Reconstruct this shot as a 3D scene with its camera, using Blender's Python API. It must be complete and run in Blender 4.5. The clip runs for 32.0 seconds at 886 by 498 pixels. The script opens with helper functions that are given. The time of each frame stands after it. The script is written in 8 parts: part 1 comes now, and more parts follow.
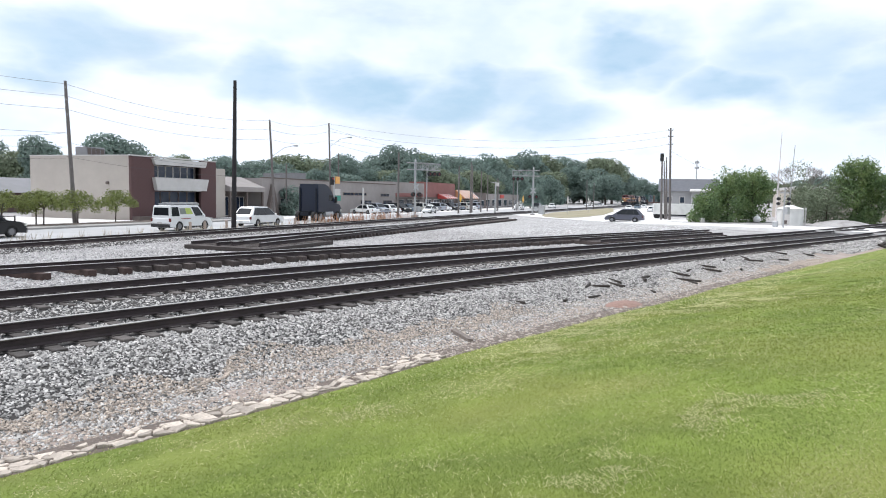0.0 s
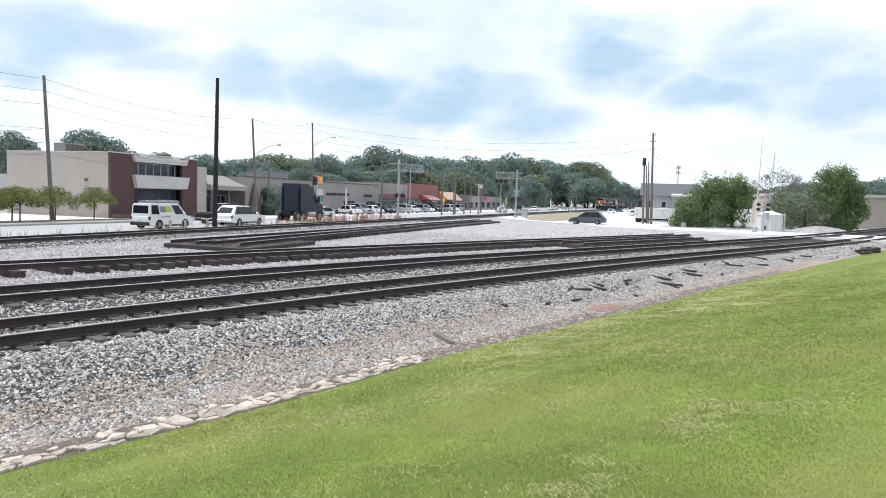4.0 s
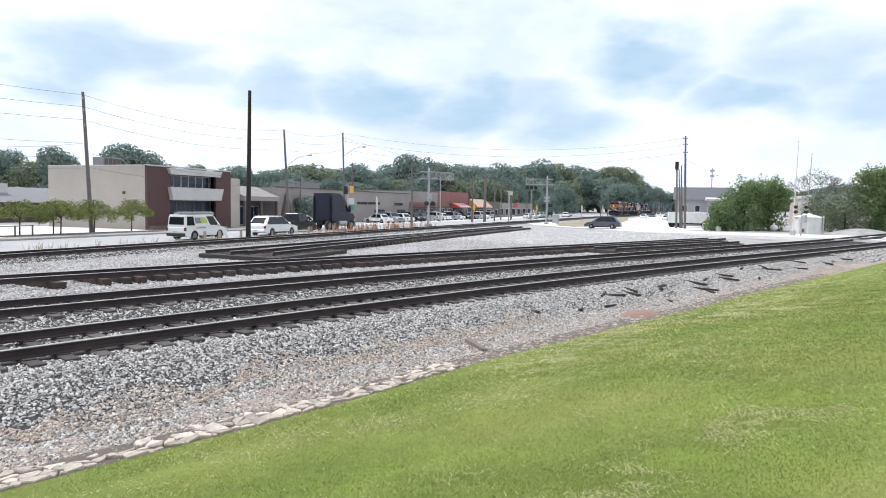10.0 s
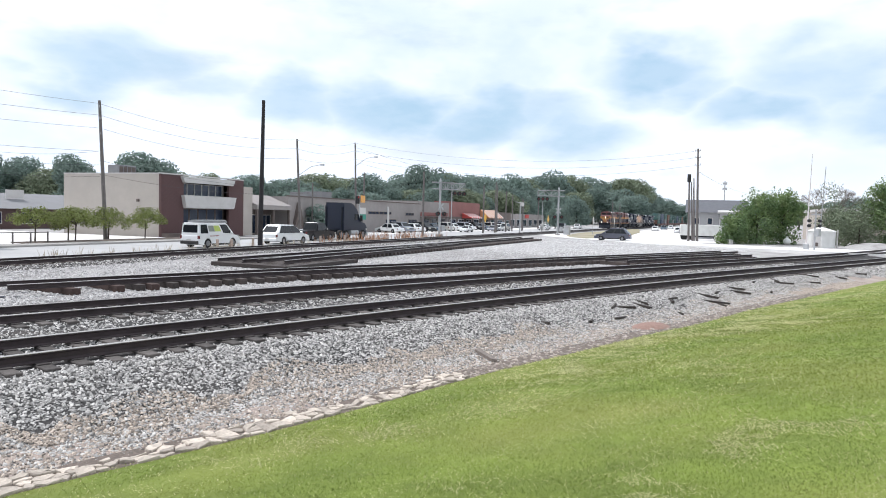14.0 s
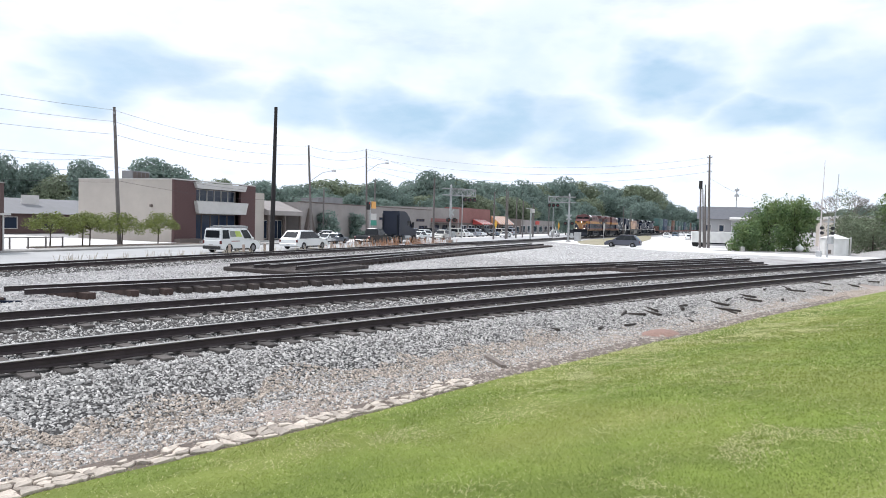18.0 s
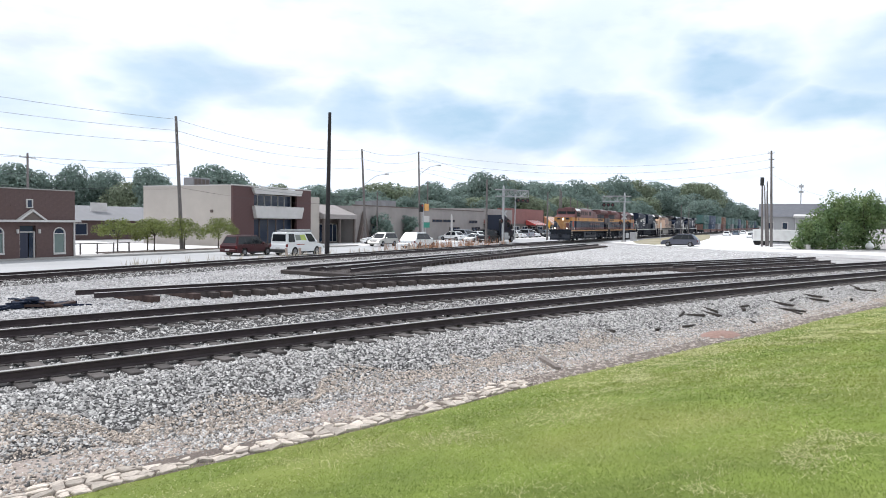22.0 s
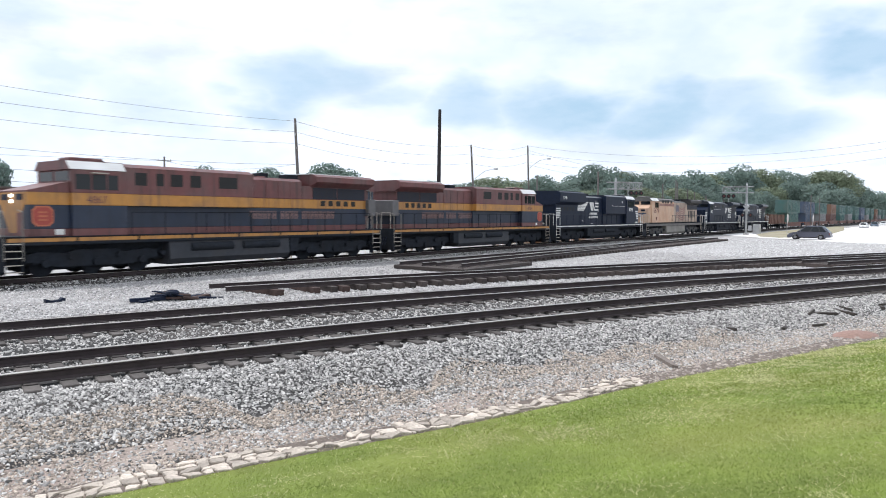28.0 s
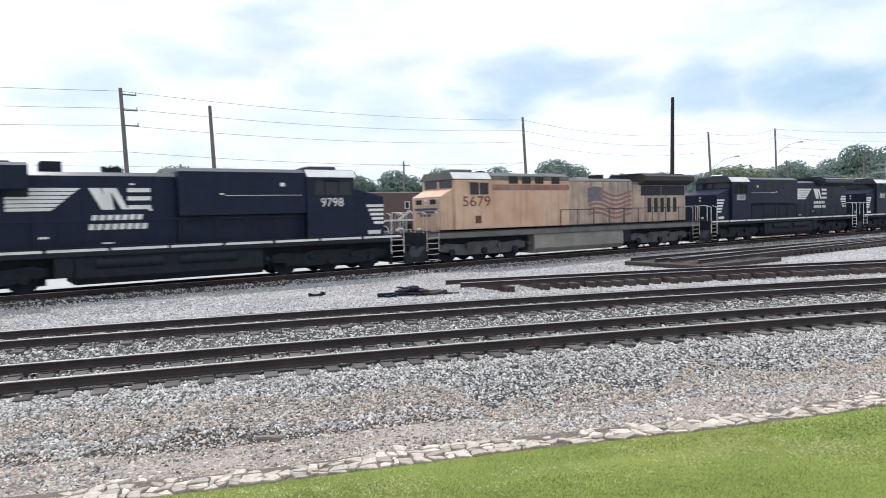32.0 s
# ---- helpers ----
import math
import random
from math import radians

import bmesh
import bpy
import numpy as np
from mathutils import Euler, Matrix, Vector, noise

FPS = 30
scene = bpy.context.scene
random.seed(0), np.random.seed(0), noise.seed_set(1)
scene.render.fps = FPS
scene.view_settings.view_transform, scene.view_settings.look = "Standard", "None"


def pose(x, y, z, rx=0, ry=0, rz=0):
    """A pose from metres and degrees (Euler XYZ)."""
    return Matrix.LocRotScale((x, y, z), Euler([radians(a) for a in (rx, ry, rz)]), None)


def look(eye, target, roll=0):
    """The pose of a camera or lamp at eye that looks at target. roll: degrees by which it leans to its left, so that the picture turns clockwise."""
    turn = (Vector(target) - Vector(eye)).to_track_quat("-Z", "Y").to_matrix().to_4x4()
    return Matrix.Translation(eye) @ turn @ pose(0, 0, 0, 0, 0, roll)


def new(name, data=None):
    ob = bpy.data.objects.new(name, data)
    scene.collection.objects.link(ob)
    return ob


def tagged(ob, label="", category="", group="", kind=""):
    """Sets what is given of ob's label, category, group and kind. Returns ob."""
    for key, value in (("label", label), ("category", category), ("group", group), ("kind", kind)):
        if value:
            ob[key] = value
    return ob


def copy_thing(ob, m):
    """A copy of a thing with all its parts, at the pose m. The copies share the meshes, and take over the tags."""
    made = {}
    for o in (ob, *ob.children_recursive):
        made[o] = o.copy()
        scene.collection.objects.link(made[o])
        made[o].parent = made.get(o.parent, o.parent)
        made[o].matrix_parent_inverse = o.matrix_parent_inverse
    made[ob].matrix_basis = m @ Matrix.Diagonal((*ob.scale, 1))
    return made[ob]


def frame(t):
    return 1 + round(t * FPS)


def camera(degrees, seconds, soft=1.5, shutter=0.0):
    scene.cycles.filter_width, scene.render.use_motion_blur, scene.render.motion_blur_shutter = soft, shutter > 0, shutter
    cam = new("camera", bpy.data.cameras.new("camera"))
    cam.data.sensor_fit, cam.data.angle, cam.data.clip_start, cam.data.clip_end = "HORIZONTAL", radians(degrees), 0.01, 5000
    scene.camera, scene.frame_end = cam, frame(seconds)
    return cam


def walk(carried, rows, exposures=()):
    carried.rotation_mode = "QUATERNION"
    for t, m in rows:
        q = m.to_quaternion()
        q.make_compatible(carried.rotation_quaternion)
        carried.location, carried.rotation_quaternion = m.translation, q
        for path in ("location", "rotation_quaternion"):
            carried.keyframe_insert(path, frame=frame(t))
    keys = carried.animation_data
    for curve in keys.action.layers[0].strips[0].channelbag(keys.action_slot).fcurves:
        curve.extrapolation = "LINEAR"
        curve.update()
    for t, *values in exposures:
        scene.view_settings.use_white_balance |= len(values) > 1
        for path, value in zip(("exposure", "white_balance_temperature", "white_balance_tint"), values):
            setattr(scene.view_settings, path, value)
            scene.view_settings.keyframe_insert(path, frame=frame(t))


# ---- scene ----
EYE = 2.36  # eye height over the rail heads of the near tracks


def at(x, y, z, rx, ry, rz):
    return pose(x, y, EYE + z, rx, ry, rz)


cam = camera(65.431, 32.0, soft=0.95, shutter=0.3)
PATH = [
    (0.0, at(0.000, 0.000, 0.000, 85.659, -1.014, -45.092)),
    (0.5, at(0.043, 0.042, 0.001, 85.354, -1.088, -45.986)),
    (1.0, at(0.055, 0.057, -0.006, 85.226, -0.973, -45.528)),
    (1.5, at(0.063, 0.055, -0.008, 85.359, -0.981, -45.378)),
    (2.0, at(0.056, 0.077, -0.013, 85.575, -1.363, -45.864)),
    (2.5, at(0.053, 0.088, -0.009, 85.823, -1.507, -45.880)),
    (3.0, at(0.056, 0.085, -0.012, 85.560, -1.465, -45.877)),
    (3.5, at(0.064, 0.077, -0.001, 85.609, -1.683, -46.428)),
    (5.5, at(0.086, 0.105, -0.009, 86.387, -1.965, -46.233)),
    (6.0, at(0.085, 0.125, -0.003, 85.313, -3.026, -47.141)),
    (6.5, at(0.091, 0.116, -0.015, 85.101, -2.517, -46.797)),
    (7.0, at(0.085, 0.126, -0.004, 84.904, -3.258, -47.377)),
    (7.5, at(0.086, 0.123, -0.008, 84.527, -3.057, -47.540)),
    (8.0, at(0.085, 0.124, -0.005, 84.585, -3.099, -47.607)),
    (8.5, at(0.087, 0.126, -0.006, 84.640, -2.926, -47.280)),
    (9.0, at(0.089, 0.130, -0.001, 84.785, -2.445, -46.741)),
    (9.5, at(0.094, 0.112, -0.013, 85.796, -1.634, -44.913)),
    (10.0, at(0.085, 0.100, -0.018, 86.393, -0.899, -43.976)),
    (10.5, at(0.078, 0.079, -0.016, 86.385, -0.787, -43.510)),
    (11.0, at(0.064, 0.061, -0.019, 87.096, -0.999, -42.872)),
    (11.5, at(0.055, 0.044, -0.022, 87.178, -0.854, -42.371)),
    (12.0, at(0.058, 0.036, -0.031, 87.374, -1.044, -42.733)),
    (12.5, at(0.062, 0.039, -0.023, 87.065, -1.267, -43.680)),
    (13.0, at(0.050, 0.058, -0.018, 87.252, -1.312, -44.184)),
    (13.5, at(0.047, 0.053, -0.020, 86.977, -1.482, -43.815)),
    (14.0, at(0.046, 0.051, -0.020, 87.236, -1.419, -43.045)),
    (14.5, at(0.058, 0.035, -0.012, 86.501, -1.354, -43.164)),
    (15.0, at(0.046, 0.023, -0.018, 86.620, -1.343, -42.881)),
    (15.5, at(0.026, 0.017, -0.016, 86.607, -1.363, -42.558)),
    (17.5, at(-0.039, -0.045, -0.003, 87.581, -1.345, -42.347)),
    (18.0, at(-0.050, -0.051, -0.001, 87.709, -1.578, -42.174)),
    (18.5, at(-0.057, -0.045, 0.006, 87.747, -1.462, -41.958)),
    (19.0, at(-0.054, -0.046, -0.001, 87.608, -1.834, -41.789)),
    (19.5, at(-0.066, -0.045, 0.010, 87.390, -1.530, -41.048)),
    (20.0, at(-0.079, -0.067, -0.005, 87.497, -1.277, -40.386)),
    (20.5, at(-0.071, -0.068, 0.008, 87.203, -0.928, -39.857)),
    (21.0, at(-0.060, -0.076, 0.004, 87.504, -1.018, -39.280)),
    (21.5, at(-0.056, -0.061, 0.007, 87.654, -1.012, -38.722)),
    (22.0, at(-0.047, -0.077, 0.001, 87.749, -0.822, -37.784)),
    (22.5, at(-0.045, -0.066, -0.003, 87.682, -0.804, -37.438)),
    (23.0, at(-0.052, -0.070, -0.010, 87.592, -0.822, -36.647)),
    (23.5, at(-0.052, -0.069, 0.001, 87.290, -0.589, -36.400)),
    (24.0, at(-0.055, -0.073, -0.001, 87.356, -0.619, -35.635)),
    (24.5, at(-0.074, -0.092, -0.003, 87.426, -0.536, -34.727)),
    (25.0, at(-0.075, -0.091, -0.001, 87.255, -0.761, -34.004)),
    (25.5, at(-0.085, -0.098, -0.009, 86.991, -0.688, -33.055)),
    (26.0, at(-0.098, -0.105, -0.006, 86.874, -0.473, -31.609)),
    (26.5, at(-0.122, -0.115, 0.000, 86.736, -0.394, -30.178)),
    (28.5, at(-0.224, -0.209, 0.047, 87.826, 0.039, -27.308)),
    (29.0, at(-0.250, -0.230, 0.028, 89.169, 0.538, -23.621)),
    (29.5, at(-0.239, -0.244, 0.032, 88.561, 0.219, -23.136)),
    (30.0, at(-0.275, -0.245, 0.056, 87.188, -0.398, -19.715)),
    (30.5, at(-0.264, -0.288, 0.063, 87.761, -0.604, -14.441)),
    (31.0, at(-0.234, -0.300, 0.052, 87.434, -0.371, -14.658)),
    (31.5, at(-0.264, -0.300, 0.078, 87.535, 0.679, -12.282)),
    (32.0, at(-0.277, -0.312, 0.092, 87.066, 1.420, -10.048)),
]
walk(cam, PATH)

# ---- light ----
SUN_EL, SUN_AZ = 60.0, 330.0  # degrees; azimuth clockwise from +y
world = bpy.data.worlds.new("sky")
scene.world = world
world.use_nodes = True


# openings in the cloud through which the blue shows: azimuth, elevation, width, strength
OPENINGS = ((17, 10.2, 0.10, 0.8), (24, 9.6, 0.09, 0.55), (19.5, 11.2, 0.10, 0.7), (13.6, 8.4, 0.07, 0.75), (31.5, 8.6, 0.10, 0.8), (39, 8.6, 0.13, 0.95), (46, 8.2, 0.11, 0.9),
            (51.5, 8.0, 0.10, 0.7), (59.5, 12.0, 0.11, 0.95), (62.5, 10.4, 0.08, 0.8), (67.5, 8.4, 0.10, 0.9), (54, 6.6, 0.10, 0.8), (71, 11, 0.12, 0.7), (76, 8, 0.12, 0.8),
            (0.4, 9.7, 0.07, 0.5), (-17, 9.1, 0.09, 0.5), (-3.4, 14.7, 0.08, 0.4), (-9, 12, 0.09, 0.4))


def build_sky():
    nt = world.node_tree
    nt.nodes.clear()
    n, l = nt.nodes.new, nt.links.new
    out, bg = n("ShaderNodeOutputWorld"), n("ShaderNodeBackground")
    sky = n("ShaderNodeTexSky")
    sky.sky_type, sky.sun_disc = "NISHITA", False
    sky.sun_elevation, sky.sun_rotation = radians(SUN_EL), radians(SUN_AZ)
    sky.dust_density, sky.air_density = 2.0, 1.0
    bg.inputs["Strength"].default_value = 0.1
    geo, sep = n("ShaderNodeTexCoord"), n("ShaderNodeSeparateXYZ")
    l(geo.outputs["Generated"], sep.inputs[0])

    def math_node(op, a, b):
        m = n("ShaderNodeMath"); m.operation = op
        for k, v in enumerate((a, b)):
            if isinstance(v, (int, float)):
                m.inputs[k].default_value = v
            else:
                l(v, m.inputs[k])
        return m.outputs[0]

    def noise_node(scale, detail, rough, stretch):
        v = n("ShaderNodeVectorMath"); v.operation = "MULTIPLY"
        v.inputs[1].default_value = (1, 1, stretch)
        l(geo.outputs["Generated"], v.inputs[0])
        t = n("ShaderNodeTexNoise")
        t.inputs["Scale"].default_value, t.inputs["Detail"].default_value, t.inputs["Roughness"].default_value = scale, detail, rough
        l(v.outputs[0], t.inputs["Vector"])
        return t

    def ramp_node(value, a, b, lo, hi):
        r = n("ShaderNodeMapRange"); r.interpolation_type = "SMOOTHSTEP"
        for k, v in (("From Min", a), ("From Max", b), ("To Min", lo), ("To Max", hi)):
            r.inputs[k].default_value = v
        l(value, r.inputs["Value"])
        return r.outputs[0]
    # the edges of the openings are torn by noise
    tear = noise_node(6.0, 4, 0.5, 2.4)
    sub = n("ShaderNodeVectorMath"); sub.operation = "SUBTRACT"; sub.inputs[1].default_value = (0.5, 0.5, 0.5)
    l(tear.outputs["Color"], sub.inputs[0])
    sc = n("ShaderNodeVectorMath"); sc.operation = "SCALE"; sc.inputs["Scale"].default_value = 0.14
    l(sub.outputs[0], sc.inputs[0])
    add = n("ShaderNodeVectorMath"); add.operation = "ADD"
    l(geo.outputs["Generated"], add.inputs[0]); l(sc.outputs[0], add.inputs[1])
    flat = n("ShaderNodeVectorMath"); flat.operation = "MULTIPLY"; flat.inputs[1].default_value = (1, 1, 2.1)
    l(add.outputs[0], flat.inputs[0])
    gap = 0.0
    for az, el, width, strength in OPENINGS:
        a, e = radians(az), radians(el)
        d = n("ShaderNodeVectorMath"); d.operation = "DISTANCE"
        d.inputs[1].default_value = (math.sin(a) * math.cos(e), math.cos(a) * math.cos(e), math.sin(e) * 2.1)
        l(flat.outputs[0], d.inputs[0])
        gap = math_node("MAXIMUM", gap, ramp_node(d.outputs["Value"], width * 0.25, width * 1.25, strength, 0.0))
    # thin breaks all over the sky
    wide = noise_node(2.3, 5, 0.55, 1.8)
    gap = math_node("MAXIMUM", gap, ramp_node(wide.outputs["Fac"], 0.36, 0.52, 0.45, 0.0))
    fine = noise_node(14.0, 5, 0.6, 2.6)
    gap = math_node("MULTIPLY", gap, ramp_node(fine.outputs["Fac"], 0.3, 0.62, 1.0, 0.86))
    # white haze towards the horizon and the zenith
    gap = math_node("MULTIPLY", gap, ramp_node(sep.outputs["Z"], 0.03, 0.11, 0.15, 1.0))
    gap = math_node("MULTIPLY", gap, ramp_node(sep.outputs["Z"], 0.24, 0.36, 1.0, 0.25))
    blue = n("ShaderNodeMixRGB")
    blue.inputs[0].default_value = 0.85
    l(sky.outputs[0], blue.inputs[1]); blue.inputs[2].default_value = (4.9, 7.35, 9.7, 1)
    # cloud with softly shaded undersides
    grey = n("ShaderNodeMixRGB")
    grey.inputs[1].default_value, grey.inputs[2].default_value = (10.4, 11.15, 12.4, 1), (7.7, 8.7, 9.9, 1)
    l(ramp_node(noise_node(5.0, 6, 0.55, 3.2).outputs["Fac"], 0.5, 0.72, 0.0, 0.75), grey.inputs[0])
    mix = n("ShaderNodeMixRGB")
    l(gap, mix.inputs[0]); l(grey.outputs[0], mix.inputs[1]); l(blue.outputs[0], mix.inputs[2])
    l(mix.outputs[0], bg.inputs["Color"])
    l(bg.outputs[0], out.inputs["Surface"])


build_sky()
sun_data = bpy.data.lights.new("sun", "SUN")
sun_data.energy, sun_data.angle, sun_data.color = 3.1, radians(2.0), (1.01, 0.985, 0.995)
sun = new("sun", sun_data)
sa, se = radians(SUN_AZ), radians(SUN_EL)
sun.matrix_world = look((math.sin(sa) * math.cos(se) * 100, math.cos(sa) * math.cos(se) * 100, math.sin(se) * 100), (0, 0, 0))
scene.view_settings.exposure = 0.0

# ---- materials ----
MATS = {}


def mat(name, color, rough=0.7, metal=0.0, var=0.15, scale=4.0, bump=0.0, bump_scale=None, dirt=None, dirt_scale=0.6, dirt_amount=0.5,
        island=0.0, obj=0.0, emit=0.0, spec=0.5, trans=0.0, streak=None, streak_amount=0.5):
    """A procedural surface: base colour with variation at two scales, dirt patches, relief and differences from piece to piece."""
    if name in MATS:
        return MATS[name]
    m = bpy.data.materials.new(name)
    m.use_nodes = True
    nt = m.node_tree
    n, l = nt.nodes.new, nt.links.new
    b = nt.nodes["Principled BSDF"]
    b.inputs["Roughness"].default_value, b.inputs["Metallic"].default_value = rough, metal
    b.inputs["Specular IOR Level"].default_value = spec
    tc = n("ShaderNodeTexCoord")
    src = tc.outputs["Object"]
    no = n("ShaderNodeTexNoise")
    no.inputs["Scale"].default_value, no.inputs["Detail"].default_value, no.inputs["Roughness"].default_value = scale, 6, 0.65
    l(src, no.inputs["Vector"])
    mr = n("ShaderNodeMapRange")
    mr.inputs["From Min"].default_value, mr.inputs["From Max"].default_value = 0.25, 0.75
    mr.inputs["To Min"].default_value, mr.inputs["To Max"].default_value = 1 - var, 1 + var
    l(no.outputs["Fac"], mr.inputs["Value"])
    fac = mr.outputs[0]
    for kind, amount in (("island", island), ("obj", obj)):
        if amount:
            r = n("ShaderNodeNewGeometry") if kind == "island" else n("ShaderNodeObjectInfo")
            k = n("ShaderNodeMapRange")
            k.inputs["To Min"].default_value, k.inputs["To Max"].default_value = 1 - amount, 1 + amount
            l(r.outputs["Random Per Island" if kind == "island" else "Random"], k.inputs["Value"])
            mu = n("ShaderNodeMath"); mu.operation = "MULTIPLY"
            l(fac, mu.inputs[0]); l(k.outputs[0], mu.inputs[1])
            fac = mu.outputs[0]
    vm = n("ShaderNodeVectorMath"); vm.operation = "SCALE"
    vm.inputs[0].default_value = color[:3]
    l(fac, vm.inputs["Scale"])
    col = vm.outputs[0]
    if dirt:
        d = n("ShaderNodeTexNoise")
        d.inputs["Scale"].default_value, d.inputs["Detail"].default_value = dirt_scale, 5
        l(src, d.inputs["Vector"])
        dr = n("ShaderNodeMapRange")
        dr.inputs["From Min"].default_value, dr.inputs["From Max"].default_value = 0.42, 0.7
        dr.inputs["To Max"].default_value = dirt_amount
        l(d.outputs["Fac"], dr.inputs["Value"])
        mx = n("ShaderNodeMixRGB")
        mx.inputs[2].default_value = (*dirt[:3], 1)
        l(dr.outputs[0], mx.inputs[0]); l(col, mx.inputs[1])
        col = mx.outputs[0]
    if streak:
        # grime washed down the sides by rain
        sv = n("ShaderNodeVectorMath"); sv.operation = "MULTIPLY"; sv.inputs[1].default_value = (4.5, 4.5, 0.35)
        l(src, sv.inputs[0])
        sn = n("ShaderNodeTexNoise"); sn.inputs["Scale"].default_value, sn.inputs["Detail"].default_value = 1.0, 5
        l(sv.outputs[0], sn.inputs["Vector"])
        sr = n("ShaderNodeMapRange")
        sr.inputs["From Min"].default_value, sr.inputs["From Max"].default_value, sr.inputs["To Max"].default_value = 0.5, 0.72, streak_amount
        l(sn.outputs["Fac"], sr.inputs["Value"])
        sm = n("ShaderNodeMixRGB"); sm.inputs[2].default_value = (*streak[:3], 1)
        l(sr.outputs[0], sm.inputs[0]); l(col, sm.inputs[1])
        col = sm.outputs[0]
    l(col, b.inputs["Base Color"])
    if bump:
        bn = n("ShaderNodeTexNoise")
        bn.inputs["Scale"].default_value, bn.inputs["Detail"].default_value = bump_scale or scale * 4, 4
        l(src, bn.inputs["Vector"])
        bp = n("ShaderNodeBump")
        bp.inputs["Strength"].default_value, bp.inputs["Distance"].default_value = min(1, bump), 0.02
        l(bn.outputs["Fac"], bp.inputs["Height"]); l(bp.outputs[0], b.inputs["Normal"])
    if emit:
        b.inputs["Emission Color"].default_value, b.inputs["Emission Strength"].default_value = (*color[:3], 1), emit
    if trans:
        # thin leaves let some of the sun through
        tr, mxs, outp = n("ShaderNodeBsdfTranslucent"), n("ShaderNodeMixShader"), nt.nodes["Material Output"]
        mxs.inputs[0].default_value = trans
        l(col, tr.inputs["Color"]); l(b.outputs[0], mxs.inputs[1]); l(tr.outputs[0], mxs.inputs[2])
        l(mxs.outputs[0], outp.inputs["Surface"])
    MATS[name] = m
    return m


RAIL_TOP = mat("rail_top", (0.50, 0.48, 0.46), 0.42, 1.0, 0.25, 3)
RAIL_SIDE = mat("rail_side", (0.040, 0.029, 0.030), 0.8, 0.0, 0.35, 3, 0.3)
TIE = mat("tie_wood", (0.085, 0.075, 0.07), 0.9, 0, 0.35, 9, 0.6, 30, obj=0.35)
TIE_NEW = mat("tie_creosote", (0.05, 0.038, 0.034), 0.7, 0, 0.35, 9, 0.5, 30, obj=0.35)
STEEL_RUST = mat("rusty_steel", (0.058, 0.036, 0.031), 0.85, 0.1, 0.4, 6, 0.3)
# Near-black: the shade in the gaps between stones is put into this colour.
BALLAST_SHADE = mat("gap_shaded_bed", (0.028, 0.027, 0.027), 0.95, 0, 0.45, 22, 1.0, 35, dirt=(0.12, 0.10, 0.09), dirt_scale=0.35, dirt_amount=0.4)
ROCK = mat("ballast_rock", (0.345, 0.335, 0.322), 0.9, 0, 0.3, 20, 0.0, island=0.78)
GRAVEL = mat("pale_gravel", (0.37, 0.36, 0.355), 0.95, 0, 0.35, 9, 0.9, 25, dirt=(0.20, 0.185, 0.175), dirt_scale=0.55, dirt_amount=0.8)
DIRT = mat("pink_dirt", (0.29, 0.235, 0.205), 0.95, 0, 0.35, 18, 0.9, 40, dirt=(0.40, 0.35, 0.31), dirt_scale=1.2, dirt_amount=0.6)
STONE = mat("edging_stone", (0.47, 0.41, 0.35), 0.9, 0, 0.4, 14, 1.0, 30, dirt=(0.33, 0.28, 0.235), dirt_scale=5.0, dirt_amount=0.5, obj=0.35)
SOIL = mat("dark_soil", (0.14, 0.112, 0.095), 0.95, 0, 0.4, 20, 0.9, 45)
STONE_FAR = mat("edging_chips", (0.34, 0.295, 0.26), 0.9, 0, 0.2, 8, island=0.4)
LAWN = mat("lawn_soil", (0.135, 0.182, 0.024), 0.95, 0, 0.32, 1.2, 0.3, 60, dirt=(0.225, 0.235, 0.055), dirt_scale=0.33, dirt_amount=0.65)
BLADE = mat("grass_blade", (0.137, 0.185, 0.024), 0.8, 0, 0.36, 0.8, dirt=(0.235, 0.245, 0.055), dirt_scale=0.33, dirt_amount=0.65, island=0.22, trans=0.5)
DRY = mat("dry_grass_blade", (0.48, 0.475, 0.24), 0.8, 0, 0.2, 0.5, island=0.25, trans=0.4)
FIELD = mat("far_grass", (0.25, 0.225, 0.135), 0.95, 0, 0.3, 0.6, dirt=(0.38, 0.34, 0.28), dirt_scale=0.2, dirt_amount=0.6)
CONCRETE = mat("bright_concrete", (0.70, 0.69, 0.68), 0.85, 0, 0.08, 1.2, 0.2, 40, dirt=(0.45, 0.44, 0.43), dirt_scale=0.2)
ASPHALT = mat("pale_asphalt", (0.40, 0.40, 0.40), 0.85, 0, 0.08, 1.0, 0.2, 60, dirt=(0.3, 0.3, 0.3), dirt_scale=0.15)

K_RED = mat("faded_red_paint", (0.15, 0.052, 0.052), 0.5, 0, 0.22, 2.5, 0.1, dirt=(0.125, 0.082, 0.08), dirt_scale=0.8, dirt_amount=0.65, streak=(0.065, 0.034, 0.034), streak_amount=0.75)
K_YEL = mat("dull_orange_paint", (0.47, 0.22, 0.05), 0.5, 0, 0.15, 3, dirt=(0.25, 0.14, 0.075), dirt_scale=0.9, dirt_amount=0.65, streak=(0.16, 0.08, 0.05), streak_amount=0.6)
K_GRN = mat("dark_green_paint", (0.016, 0.026, 0.052), 0.5, 0, 0.2, 2, dirt=(0.036, 0.04, 0.062), dirt_scale=0.8, dirt_amount=0.5, streak=(0.012, 0.016, 0.024), streak_amount=0.6)
BLACK = mat("black_paint", (0.008, 0.0145, 0.034), 0.5, 0, 0.3, 2, dirt=(0.011, 0.018, 0.037), dirt_scale=0.7, dirt_amount=0.5, spec=0.2)
BLACK_TOP = mat("black_roof_paint", (0.012, 0.017, 0.03), 0.32, 0, 0.3, 2, spec=0.6)
